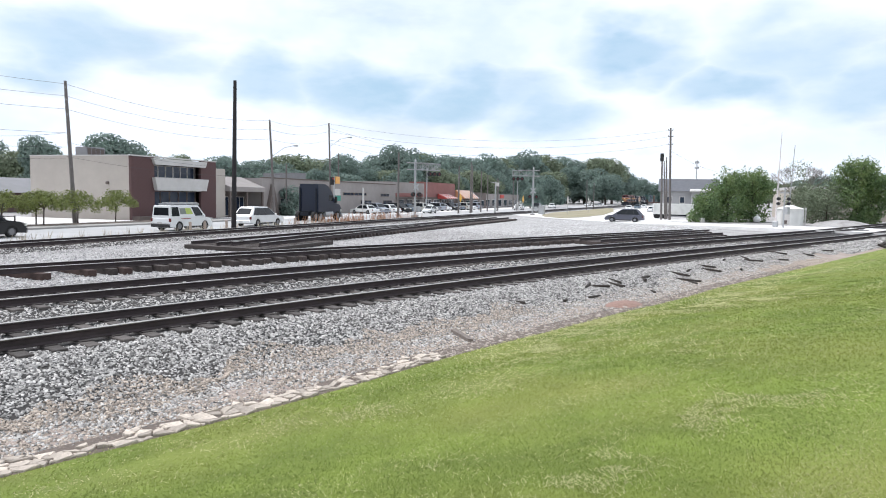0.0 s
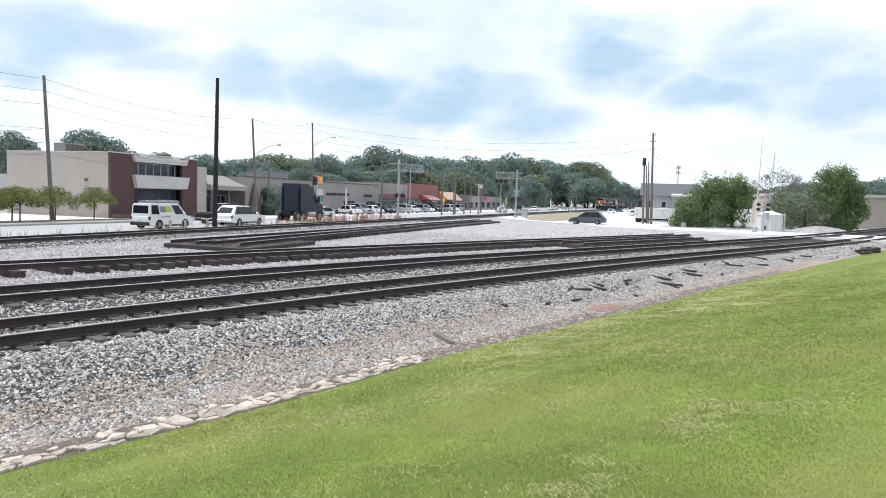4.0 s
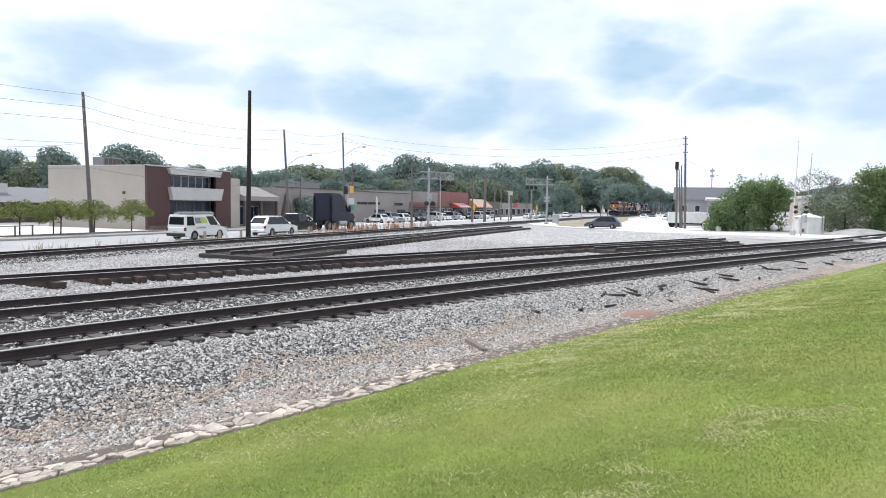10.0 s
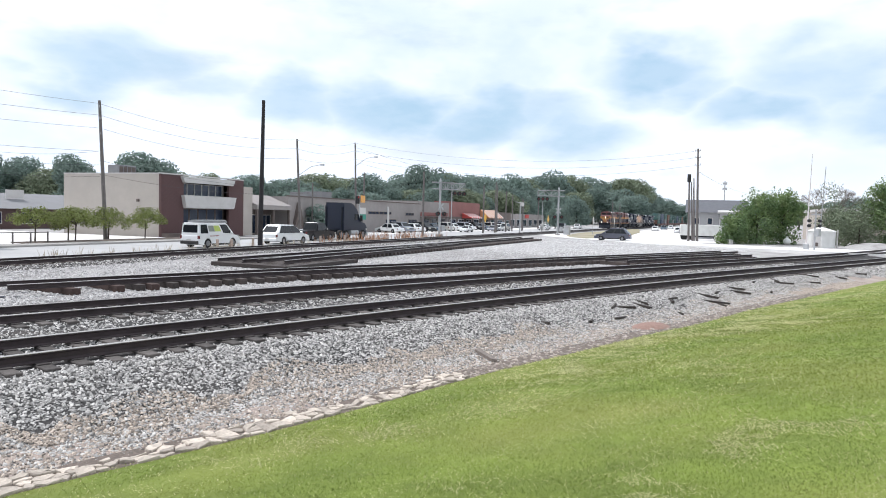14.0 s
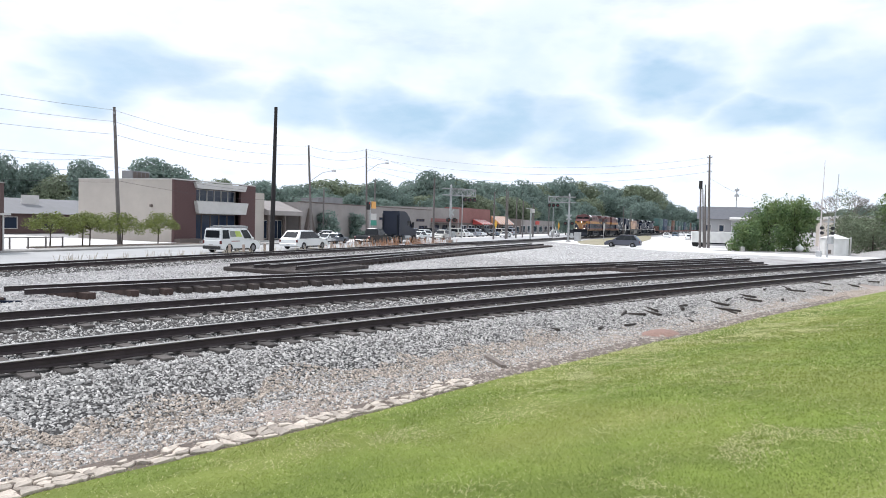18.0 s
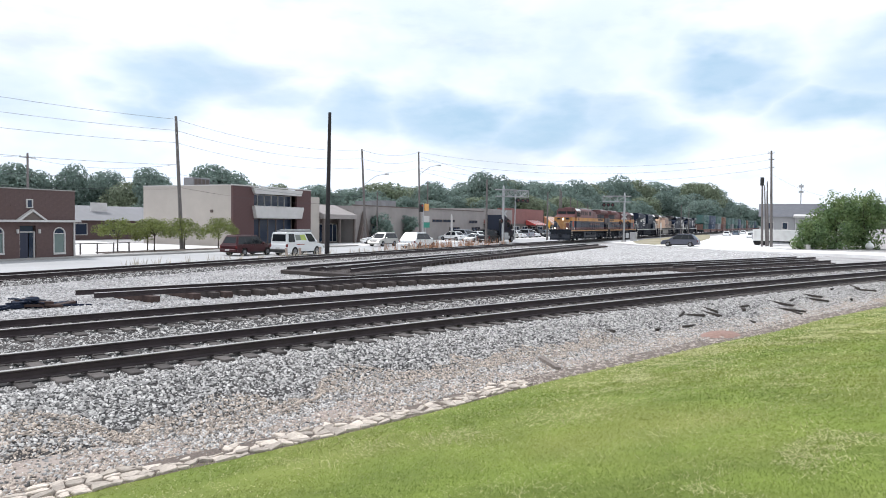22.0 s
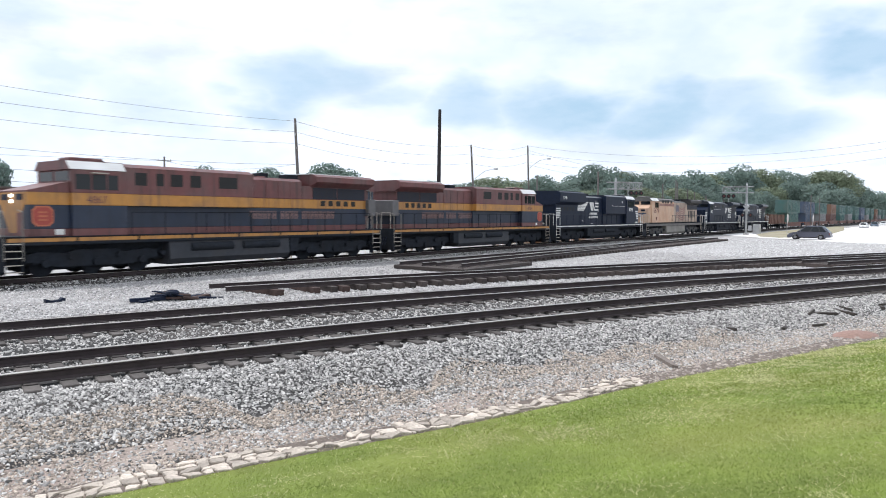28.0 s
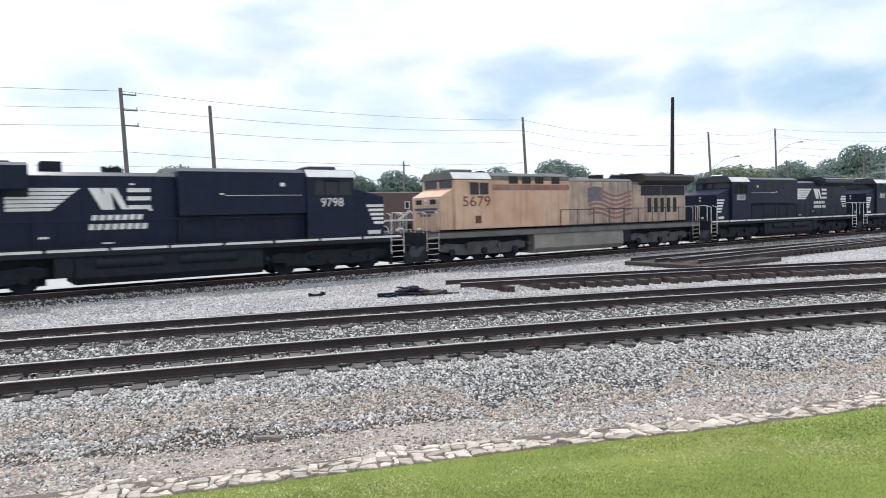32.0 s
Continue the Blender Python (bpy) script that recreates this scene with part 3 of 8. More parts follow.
def build_loose_panel():
    """The unfinished track whose ties lie on top of the ground."""
    tr = empty("loose_track", None, "unfinished track on creosoted ties lying above the gravel", "track")
    z = -0.03
    near, far_ = line_pts(track3, 4.5, 58.0, 1.5), line_pts(track3, 4.3, 57.4, 1.5)
    rail(near, -0.68, z, tr)
    rail(far_, 0.55, z, tr)
    me, pl = tie_mesh(2.6, 0.22, 0.25, TIE_NEW, "tie_loose"), tie_plates("tie_plate_loose", 0)
    rusty = tie_mesh(2.6, 0.22, 0.28, STEEL_RUST, "tie_rusty")
    rng = random.Random(5)
    xs = [5.95, 7.55] + [8.25 + 0.56 * k for k in range(88)]
    for i, x in enumerate(xs):
        h = heading(track3, x) + rng.uniform(-4, 4) + (12 if i == 0 else 0)
        t = share("tie", rusty if i in (0, 1, 3) else me, tr, pose(x, track3(x) + rng.uniform(-0.12, 0.12), z - 0.172, 0, 0, h))
        for s in (-0.65, 0.55):
            share("tie_plate", pl, t, pose(0, s, 0))
    # a second panel lying between it and the second track
    sec = empty("spare_track", None, "short dark track panel stacked beside the loose track", "track panel")
    f = lambda x: track1(x) + 8.75
    pts = line_pts(f, 36, 53.3, 1.5)
    for s in (-1, 1):
        rail(pts, s * 0.7525, -0.02, sec)
    short_me = tie_mesh(2.4, 0.22, 0.25, TIE_NEW, "tie_spare")
    for k in range(29):
        share("tie", short_me, sec, pose(36.2 + 0.6 * k, f(36.2 + 0.6 * k), -0.19, 0, 0, heading(f, 40)))
    # turnout panel beside the far track
    tp = empty("turnout", None, "prefabricated turnout panel with long dark timbers beside the far track", "track panel")
    def along(d0, d1, s0, s1, n):
        return [ud(s0 + (s1 - s0) * k / n, d0 + (d1 - d0) * k / n) for k in range(n + 1)]
    a = along(-7.3, -7.6, 13.8, 69.0, 28)
    rail(a, 0.7525, -0.03, tp); rail(a, -0.7525, -0.03, tp)
    b = along(-9.3, -7.9, 14.4, 42.0, 14)
    rail(b, 0.7525, -0.03, tp); rail(b, -0.7525, -0.03, tp)
    rail(along(-8.2, -8.2, 16, 36, 10), 0.0, -0.03, tp)
    wide_me, long_me = tie_mesh(4.7, 0.2, 0.24, TIE_NEW, "timber"), tie_mesh(3.3, 0.2, 0.24, TIE_NEW, "timber")
    for k in range(95):
        s = 14.0 + 0.58 * k
        wide = s < 20.2
        x, y = ud(s, -8.6 if wide else -7.9)
        share("timber", wide_me if wide else long_me, tp, pose(x, y, -0.202, 0, 0, 25 + rng.uniform(-1, 1)))
    for (u0, d0, u1, d1) in ((13.7, -6.3, 13.4, -10.9), (13.4, -10.95, 20.2, -10.8)):
        x0, y0 = ud(u0, d0); x1, y1 = ud(u1, d1)
        L, h = math.hypot(x1 - x0, y1 - y0), math.degrees(math.atan2(y1 - y0, x1 - x0))
        o = part("edge_beam", boxm(0, L, -0.12, 0.12, -0.2, 0.0, 0.02), TIE_NEW, tp)
        o.matrix_basis = pose(x0, y0, -0.2, 0, 0, h)


def build_litter():
    # dark heap of track fittings
    j = empty("track_fittings", pose(2.8, 23.9, -0.41, 0, 0, 4), "pile of dark steel track fittings on the gravel", "scrap metal")
    rp = random.Random(17)
    for k in range(26):
        L, w, h = rp.uniform(0.25, 1.1), rp.uniform(0.05, 0.11), rp.uniform(0.04, 0.1)
        px, py = rp.gauss(0.1, 0.42), rp.gauss(0, 0.16)
        o = part("steel_bar" if L > 0.5 else "steel_plate", boxm(-L / 2, L / 2, -w, w, 0, h, 0.012), BLACK if k % 5 else STEEL_RUST, j)
        o.matrix_basis = pose(px, py, 0.0 + 0.26 * max(0, 1 - abs(px) / 0.9) * rp.random(), rp.uniform(-9, 9), rp.uniform(-9, 9), rp.gauss(0, 28))
    o = part("steel_bar", boxm(-1.25, 0.1, -0.07, 0.07, 0.0, 0.13, 0.02), BLACK, j)
    o.matrix_basis = pose(0, -0.1, 0.02, 0, 0, 6)
    part("switch_stand", boxm(-0.1, 0.28, -0.12, 0.12, 0.12, 0.33, 0.05), BLACK, j)
    s = tagged(part("joint_bar", prism(bmesh.new(), [(-0.3, 0.0), (-0.3, 0.14), (-0.1, 0.07), (0.12, 0.08), (0.2, 0.15), (0.3, 0.1), (0.28, 0.0)], -0.09, 0.09), BLACK), "short dark steel joint bar lying on gravel", "scrap metal")
    s.matrix_basis = pose(-0.5, 25.0, -0.42, 0, 0, 20)
    # a spare rail lying along the second track
    r = empty("spare_rail", None, "loose rail lying beside the second track", "rail")
    rail(line_pts(lambda x: track2(x) + 1.15, -3.2, 28, 2), 0, -0.03, r, False)
    wood = mat("weathered_plank", (0.20, 0.17, 0.15), 0.9, 0, 0.3, 12, 0.5, 40, obj=0.3)
    rng = random.Random(9)
    def stick(x, y, L, w, h, turn, m, name="broken_tie", lab="broken piece of weathered tie on the ballast"):
        o = part(name, boxm(-L * 0.36, L * 0.36, -w * 0.36, w * 0.36, 0, h * 0.8, 0.012), m)
        for v in o.data.vertices:
            v.co.x += rng.uniform(-0.03, 0.03); v.co.z += rng.uniform(-0.01, 0.01)
        o.matrix_basis = pose(x, y, bed_z(x, y) - 0.01, 0, rng.uniform(-3, 3), turn)
        tagged(o, lab, "scrap wood", "broken ties on the ballast")
    stick(10.3, 9.65, 1.3, 0.16, 0.12, 66, wood)
    stick(-1.05, 9.05, 0.5, 0.13, 0.08, -8, wood)
    dark = mat("rotten_tie", (0.045, 0.037, 0.032), 0.95, 0, 0.4, 12, 0.6, 40)
    for x, y, L, t in ((18.3, 11.8, 0.9, 20), (18.6, 11.6, 0.7, -50), (17.2, 10.85, 0.7, 10), (19.5, 11.6, 0.9, 70), (20.0, 11.9, 0.8, 60), (20.0, 10.5, 0.5, 40), (21.6, 11.7, 0.8, 30), (22.1, 11.9, 0.6, 15), (23.5, 11.3, 1.6, 85), (24.3, 11.9, 1.5, 80), (23.4, 10.8, 0.7, 60), (26.9, 11.9, 1.4, 85), (27.5, 12.3, 1.5, 75), (25.6, 12.0, 0.7, 20), (30.6, 12.7, 1.2, 20), (32.1, 12.3, 1.8, 80), (32.6, 12.6, 1.0, 40), (37.2, 12.8, 1.2, 85), (43.1, 12.3, 1.5, 60), (15.8, 10.9, 0.35, 30), (14.2, 11.2, 0.4, 70), (29.2, 11.4, 0.6, 15), (35.0, 11.9, 1.0, 85), (39.5, 12.1, 1.1, 70)):
        stick(x, y, L * 1.25, rng.uniform(0.08, 0.15), 0.09, t + rng.uniform(-8, 8), dark)
    # a smooth low mound of reddish dirt in the stones
    bm = bmesh.new()
    rings = [[bm.verts.new((16.9 + 0.85 * r * math.cos(a) + 0.06 * noise.noise((i, r * 3, 0)), 9.72 + 0.55 * r * math.sin(a), bed_z(16.9, 9.72) - 0.04 + 0.17 * (1 - r * r))) for i, a in enumerate(2 * math.pi * k / 18 for k in range(18))] for r in (1.0, 0.75, 0.5, 0.25)]
    for a, b in zip(rings, rings[1:]):
        for i in range(18):
            bm.faces.new((a[i], a[(i + 1) % 18], b[(i + 1) % 18], b[i]))
    bm.faces.new(rings[-1])
    tagged(part("dirt_mound", bm, mat("reddish_dirt", (0.26, 0.165, 0.135), 0.95, 0, 0.25, 14, 0.4, 40), None, "", True), "low smooth mound of reddish dirt in the stones", "mound")
    # heap of old ties by the crossing
    heap = empty("tie_heap", None, "heap of dark old ties beside the crossing", "scrap wood")
    me = tie_mesh(1.3, 0.14, 0.2, dark, "old_tie")
    for k in range(14):
        share("old_tie", me, heap, pose(54.0 + rng.uniform(-3.2, 3.2), 11.3 + rng.uniform(-0.4, 0.5), -0.3 + 0.07 * (k % 3), rng.uniform(-8, 8), rng.uniform(-8, 8), rng.uniform(50, 110)))


build_far_track()
build_loose_panel()
build_litter()


# ---- loose stones, edging and grass ----
def rocks(name, n, place, size, material, label, seed, category="gravel"):
    """Many angular stones in one mesh, each with steep flanks and a tilted top; place(rng, n) gives (n, 3)."""
    rng = np.random.default_rng(seed)
    base = np.array([(1, 0, -0.45), (0, 1, -0.45), (-1, 0, -0.45), (0, -1, -0.45), (0.72, 0, 0.5), (0, 0.72, 0.5), (-0.72, 0, 0.5), (0, -0.72, 0.5)], np.float32)
    quad = np.array([(0, 1, 5, 4), (1, 2, 6, 5), (2, 3, 7, 6), (3, 0, 4, 7), (4, 5, 6, 7)])
    c = place(rng, n)
    n = len(c)
    v = base[None] * rng.uniform(0.6, 1.25, (n, 8, 1)) + rng.normal(0, 0.17, (n, 8, 3))
    v[:, 4:, 2] += v[:, 4:, 0] * rng.normal(0, 0.35, (n, 1)) + v[:, 4:, 1] * rng.normal(0, 0.35, (n, 1))
    v *= rng.uniform(0.55, 1.35, (n, 1, 3)) * np.array([1.1, 0.9, 0.8])
    th = rng.uniform(0, 2 * np.pi, n)
    ct, st = np.cos(th)[:, None], np.sin(th)[:, None]
    x, y = v[:, :, 0] * ct - v[:, :, 1] * st, v[:, :, 0] * st + v[:, :, 1] * ct
    v = np.stack([x, y, v[:, :, 2]], 2)
    s = size[0] * (size[1] / size[0]) ** rng.random((n, 1, 1))
    co = (v * s + c[:, None]).reshape(-1, 3)
    f = (quad[None] + 8 * np.arange(n)[:, None, None]).reshape(-1, 4)
    ob = mesh_np(name, co, f, material)
    return tagged(ob, label, category, "", "stuff")


def on_bed(x0, x1, y0, y1, lift=0.004):
    def place(rng, n):
        x = x0 + (x1 - x0) * rng.random(n) ** 1.25
        r = rng.random(n)
        out = []
        for a, b in zip(x, r):
            lo, hi = y0(a), y1(a)
            y = lo + (hi - lo) * b
            out.append((a, y, bed_z(a, y) + lift))
        return np.array(out, np.float32)
    return place


def build_stones():
    def ragged(x):
        return lawn_edge(x) + 0.9 + 0.75 * min(1.0, max(0.0, (2.5 - x) / 4)) + 0.7 * noise.noise((x * 0.45, 1, 0)) + 0.5 * noise.noise((x * 2.1, 4, 0))
    rocks("ballast_stones", 104000, on_bed(-9, 46, lambda x: ragged(x) + 0.25, lambda x: track1(x) - 0.95), (0.020, 0.039), ROCK, "angular grey crushed stones of the ballast shoulder", 1)
    rocks("ballast_stones", 9000, on_bed(45, 67, lambda x: lawn_edge(x) + 0.5, lambda x: track1(x) - 0.9), (0.05, 0.1), ROCK, "crushed stones of the shoulder near the crossing", 16)
    rocks("ballast_stones", 13000, on_bed(-9, 30, lambda x: lawn_edge(x) + 0.4, lambda x: ragged(x) + 0.6), (0.018, 0.035), ROCK, "scattered crushed stones at the ballast's foot", 6)
    rocks("ballast_stones", 72000, on_bed(-12, 48, lambda x: track1(x) - 0.6, lambda x: track2(x) + 1.8, 0.002), (0.024, 0.044), ROCK, "angular grey crushed stones between the rails", 2)
    pale = mat("pale_stone", (0.38, 0.325, 0.275), 0.9, 0, 0.2, 20, island=0.55)
    rocks("dirt_stones", 52000, on_bed(-9, 40, lambda x: lawn_edge(x) + 0.25, lambda x: ragged(x) + 1.0), (0.011, 0.029), pale, "small pale stones strewn on the dirt", 3)
    rocks("dirt_stones", 11000, on_bed(-9, 14, lambda x: ragged(x) + 0.5 + 0.5 * noise.noise((x * 0.9, 7, 0)), lambda x: ragged(x) + 1.3 + 0.8 * noise.noise((x * 0.7, 2, 5)), 0.022), (0.014, 0.03), pale, "pale stones washed in among the ballast", 21)
    yard = mat("yard_stone", (0.40, 0.39, 0.385), 0.9, 0, 0.25, 20, island=0.5)

    def in_yard(rng, n):
        x = rng.uniform(-14, 42, n)
        lo = np.array([track2(a) + 1.8 for a in x])
        hi = np.array([30.2 + 0.4663 * a if a > -10 else 25.5 for a in x])
        y = lo + (hi - lo) * rng.random(n) ** 1.3
        return np.stack([x, y, np.array([max(-0.42, bed_z(a, b)) for a, b in zip(x, y)]) + 0.012], 1)
    def far_yard(rng, n):
        x = rng.uniform(40, 76, n)
        lo, hi = np.array([track2(a) + 9.5 for a in x]), 30.2 + 0.4663 * x
        y = lo + (hi - lo) * rng.random(n)
        return np.stack([x, y, np.full(n, -0.41)], 1)
    rocks("yard_stones", 16000, far_yard, (0.03, 0.075), mat("far_yard_stone", (0.55, 0.545, 0.54), 0.9, 0, 0.2, 20, island=0.3), "coarse pale stones of the far yard", 14)
    rocks("yard_stones", 60000, in_yard, (0.022, 0.05), yard, "loose pale crushed stones of the yard", 4)
    def by_far(rng, n):
        s_ = rng.uniform(-16, 62, n)
        p = np.array([far_path(a) for a in s_])
        o = rng.uniform(-3.3, -0.3, n)
        h = np.radians(p[:, 2])
        z = np.where(o < -1.6, -0.33 - 0.165 * (-1.6 - o), -0.33)
        return np.stack([p[:, 0] - o * np.sin(h), p[:, 1] + o * np.cos(h), z + 0.012], 1)
    rocks("ballast_stones", 24000, by_far, (0.025, 0.05), ROCK, "crushed stones beside the far track", 12)
    # edging of flat broken slabs along the lawn, the nearest ones singly
    ed = empty("stone_edging", None, "irregular edging of flat cream stones along the lawn", "edging", "", "structure")
    rng = random.Random(4)

    def corner(i, k, x):
        r = random.Random(i * 31 + k)
        wide = 0.46 + 0.09 * math.sin(1.7 * x) + 0.06 * math.sin(4.1 * x)
        return x + r.uniform(-0.065, 0.065), lawn_edge(x) + 0.01 + wide * k / 4 + r.uniform(-0.05, 0.05)
    i, x, step = 0, -3.2, 0.15
    while i < 74:
        nxt = x + step
        for k in range(4):
            q = [corner(i, k, x), corner(i + 1, k, nxt), corner(i + 1, k + 1, nxt), corner(i, k + 1, x)]
            cx, cy = sum(p[0] for p in q) / 4, sum(p[1] for p in q) / 4
            g, drop = rng.uniform(0.89, 1.0), rng.random() < (0.06, 0.08, 0.22, 0.5)[k]
            if drop:
                continue
            # one corner or two broken off
            ring = []
            for j, p in enumerate(q):
                a, b = q[j - 1], q[(j + 1) % 4]
                if rng.random() < 0.55:
                    c0, c1 = rng.uniform(0.1, 0.35), rng.uniform(0.1, 0.35)
                    ring += [(p[0] + (a[0] - p[0]) * c0, p[1] + (a[1] - p[1]) * c0), (p[0] + (b[0] - p[0]) * c1, p[1] + (b[1] - p[1]) * c1)]
                else:
                    ring.append(p)
            ring = [((a - cx) * g + rng.uniform(-0.018, 0.018), (b - cy) * g + rng.uniform(-0.018, 0.018)) for a, b in ring]
            bm = bmesh.new()
            tx, ty, m = rng.uniform(-0.12, 0.12), rng.uniform(-0.12, 0.12), len(ring)
            lo = [bm.verts.new((a, b, -0.05)) for a, b in ring]
            mi = [bm.verts.new((a, b, 0.022 + tx * a + ty * b)) for a, b in ring]
            hi = [bm.verts.new((a * 0.9, b * 0.9, 0.034 + tx * a + ty * b + rng.uniform(-0.004, 0.004))) for a, b in ring]
            for w0, w1 in ((lo, mi), (mi, hi)):
                for j in range(m):
                    bm.faces.new((w0[j], w0[(j + 1) % m], w1[(j + 1) % m], w1[j]))
            bm.faces.new(hi)
            o = part("edging_stone", bm, STONE, ed)
            o.matrix_basis = pose(cx, cy, shoulder_z(cx, cy) + 0.012 + rng.uniform(-0.01, 0.012))
        i, x, step = i + 1, nxt, rng.uniform(0.1, 0.22)
    far = rocks("edging_chips", 1700, on_bed(x, 34, lambda a: lawn_edge(a) + 0.02, lambda a: lawn_edge(a) + 0.42), (0.03, 0.062), STONE_FAR, "flat cream stones along the lawn, farther on", 8, "edging")
    # Added strip; its dark colour deepens the shade between the edging stones.
    xs = [-9 + 0.35 * i for i in range(125)]
    grid("edging_soil", xs, lambda a: lawn_edge(a) - 0.03, lambda a: lawn_edge(a) + 0.5 + 0.12 * noise.noise((a * 2.3, 0, 3)), 3, lambda a, b: shoulder_z(a, b) + 0.02, SOIL, "structure", "added strip of dark soil that darkens the gaps between edging stones", "soil")


def build_grass():
    rng = np.random.default_rng(11)
    # denser close by; nothing grows past the stones
    m = 820000
    r = (3.6 ** -0.35 + (52 ** -0.35 - 3.6 ** -0.35) * rng.random(m)) ** (-1 / 0.35)
    az = np.radians(rng.uniform(-42, 92, m))
    # a thinner cover of blades all round
    other = rng.random(m) < 0.22
    r = np.where(other, 0.4 + 24 * np.sqrt(rng.random(m)), r)
    az = np.where(other, rng.uniform(-np.pi, np.pi, m), az)
    x, y = r * np.sin(az), r * np.cos(az)
    e = np.array([lawn_edge(a) for a in x])
    keep = y < e + 0.05 + rng.normal(0, 0.035, m)
    x, y, e, far = x[keep], y[keep], e[keep], r[keep]
    n = len(x)
    z = np.array([lawn_z(a, b) for a, b in zip(x, y)])
    h = rng.uniform(0.006, 0.016, n) * np.clip(far / 9, 0.8, 1.8)
    w = 0.0028 * np.clip(far / 4.5, 0.8, 5) * rng.uniform(0.7, 1.5, n)
    # mown blades lie over to one side
    th, reach = rng.uniform(0, 2 * np.pi, n), h * rng.uniform(1.2, 3.0, n)
    dx, dy = np.cos(th) * w, np.sin(th) * w
    co = np.empty((n, 3, 3), np.float32)
    co[:, 0] = np.stack([x - dx, y - dy, z - 0.002], 1)
    co[:, 1] = np.stack([x + dx, y + dy, z - 0.002], 1)
    co[:, 2] = np.stack([x - np.sin(th) * reach, y + np.cos(th) * reach, z + h], 1)
    # the grass is drier towards the stones and in mown streaks
    away = e - y
    streak = np.array([noise.noise((a * 0.22 + 0.5 * b, b * 0.9 - a * 0.12, 2.0)) for a, b in zip(x, y)])
    share_dry = 0.06 + np.clip((x - 2) / 12, 0, 1) * 0.5 * np.exp(-away / 1.6) + 0.15 * np.exp(-away / 0.4) + 0.9 * np.clip(streak - 0.12, 0, 0.5)
    dry = rng.random(n) < share_dry
    for name, mask, m, lab in (("grass", ~dry, BLADE, "short mown grass blades of the lawn"), ("dry_grass", dry, DRY, "dry straw-coloured blades among the mown grass")):
        c = co[mask]
        ob = mesh_np(name, c.reshape(-1, 3), np.arange(3 * len(c)).reshape(-1, 3), m)
        tagged(ob, lab, "grass", "", "stuff")
    # worn pale patches: centre, half length, half width, turn, density
    spots = []
    for cx, cy, la, wa, turn, many in ((4.8, 2.62, 1.6, 0.2, 2, 9000), (3.0, 2.5, 0.8, 0.3, 10, 4000), (5.2, 6.4, 1.3, 0.35, -28, 6000), (6.8, 2.4, 0.7, 0.35, -30, 5000), (16.4, 6.8, 2.0, 0.5, -25, 6000), (8.8, 7.0, 1.4, 0.5, 30, 4500), (11, 7.2, 1.5, 0.5, 10, 4500), (28, 8.5, 5.0, 0.6, -4, 7000), (3.4, 3.7, 0.6, 0.3, 0, 2500), (1.5, 6.6, 1.6, 0.3, 5, 5000), (20, 7.9, 2.5, 0.4, 8, 5000), (13, 8.1, 2.2, 0.3, 8, 5000), (9.5, 4.4, 1.6, 0.35, 40, 3500), (-1.5, 6.9, 1.2, 0.25, 5, 3000)):
        p, q = rng.normal(0, la * 0.85, many), rng.normal(0, wa * 1.0, many)
        c_, s_ = math.cos(radians(turn)), math.sin(radians(turn))
        px, py = cx + p * c_ - q * s_, cy + p * s_ + q * c_
        spots += [(a, b) for a, b in zip(px, py) if noise.noise((a * 1.3, b * 1.3, 7.0)) + 0.6 * noise.noise((a * 4.1, b * 4.1, 1.0)) + 0.35 * (rng.random() - 0.5) > 0.0 and b < lawn_edge(a) and rng.random() < 0.6]
    px, py = np.array(spots).T
    n = len(px)
    pz = np.array([lawn_z(a, b) for a, b in spots])
    th, far = rng.uniform(0, 2 * np.pi, n), np.hypot(px, py)
    w = 0.0034 * np.clip(far / 4.5, 0.8, 4) * rng.uniform(0.7, 1.6, n)
    h = rng.uniform(0.009, 0.018, n) * np.clip(far / 9, 0.9, 1.8)
    dx, dy, reach = np.cos(th) * w, np.sin(th) * w, h * rng.uniform(1.6, 3.6, n)
    co = np.stack([np.stack([px - dx, py - dy, pz], 1), np.stack([px + dx, py + dy, pz], 1), np.stack([px - np.sin(th) * reach, py + np.cos(th) * reach, pz + h], 1)], 1)
    ob = mesh_np("dry_grass", co.reshape(-1, 3), np.arange(3 * n).reshape(-1, 3), DRY)
    tagged(ob, "worn pale patches of straw in the lawn", "grass", "", "stuff")


build_stones()
build_grass()

# ---- the train on the far track ----
STYLES = {
    "red": dict(bands=((1.6, 1.92, K_RED), (1.92, 2.86, K_GRN), (2.86, 3.36, K_YEL), (3.36, 4.45, K_RED)), top=K_RED, cabroof=ROOF_GLINT, sill=UNDER, truck=UNDER, tank=TANK_DARK, rails=K_YEL, nose=K_YEL, wing=K_RED,
                label="orange, red and dark green diesel locomotive with dusty faded paint"),
    "black": dict(bands=((1.6, 4.45, BLACK),), top=BLACK_TOP, cabroof=BLACK, sill=UNDER, truck=UNDER, tank=UNDER, rails=WHITE, nose=BLACK, wing=BLACK_TOP,
                  label="black diesel locomotive with white stripes and emblem on its hood"),
    "yellow": dict(bands=((1.72, 4.25, U_YEL), (4.25, 4.45, U_GREY)), top=U_GREY, cabroof=ROOF_GLINT, sill=U_GREY, truck=TRUCK_GREY, tank=TANK_GREY, rails=HANDRAIL_PALE, nose=U_YEL, wing=GRILLE,
                   label="sun-bleached yellow diesel locomotive with grey roof and waving flag"),
}


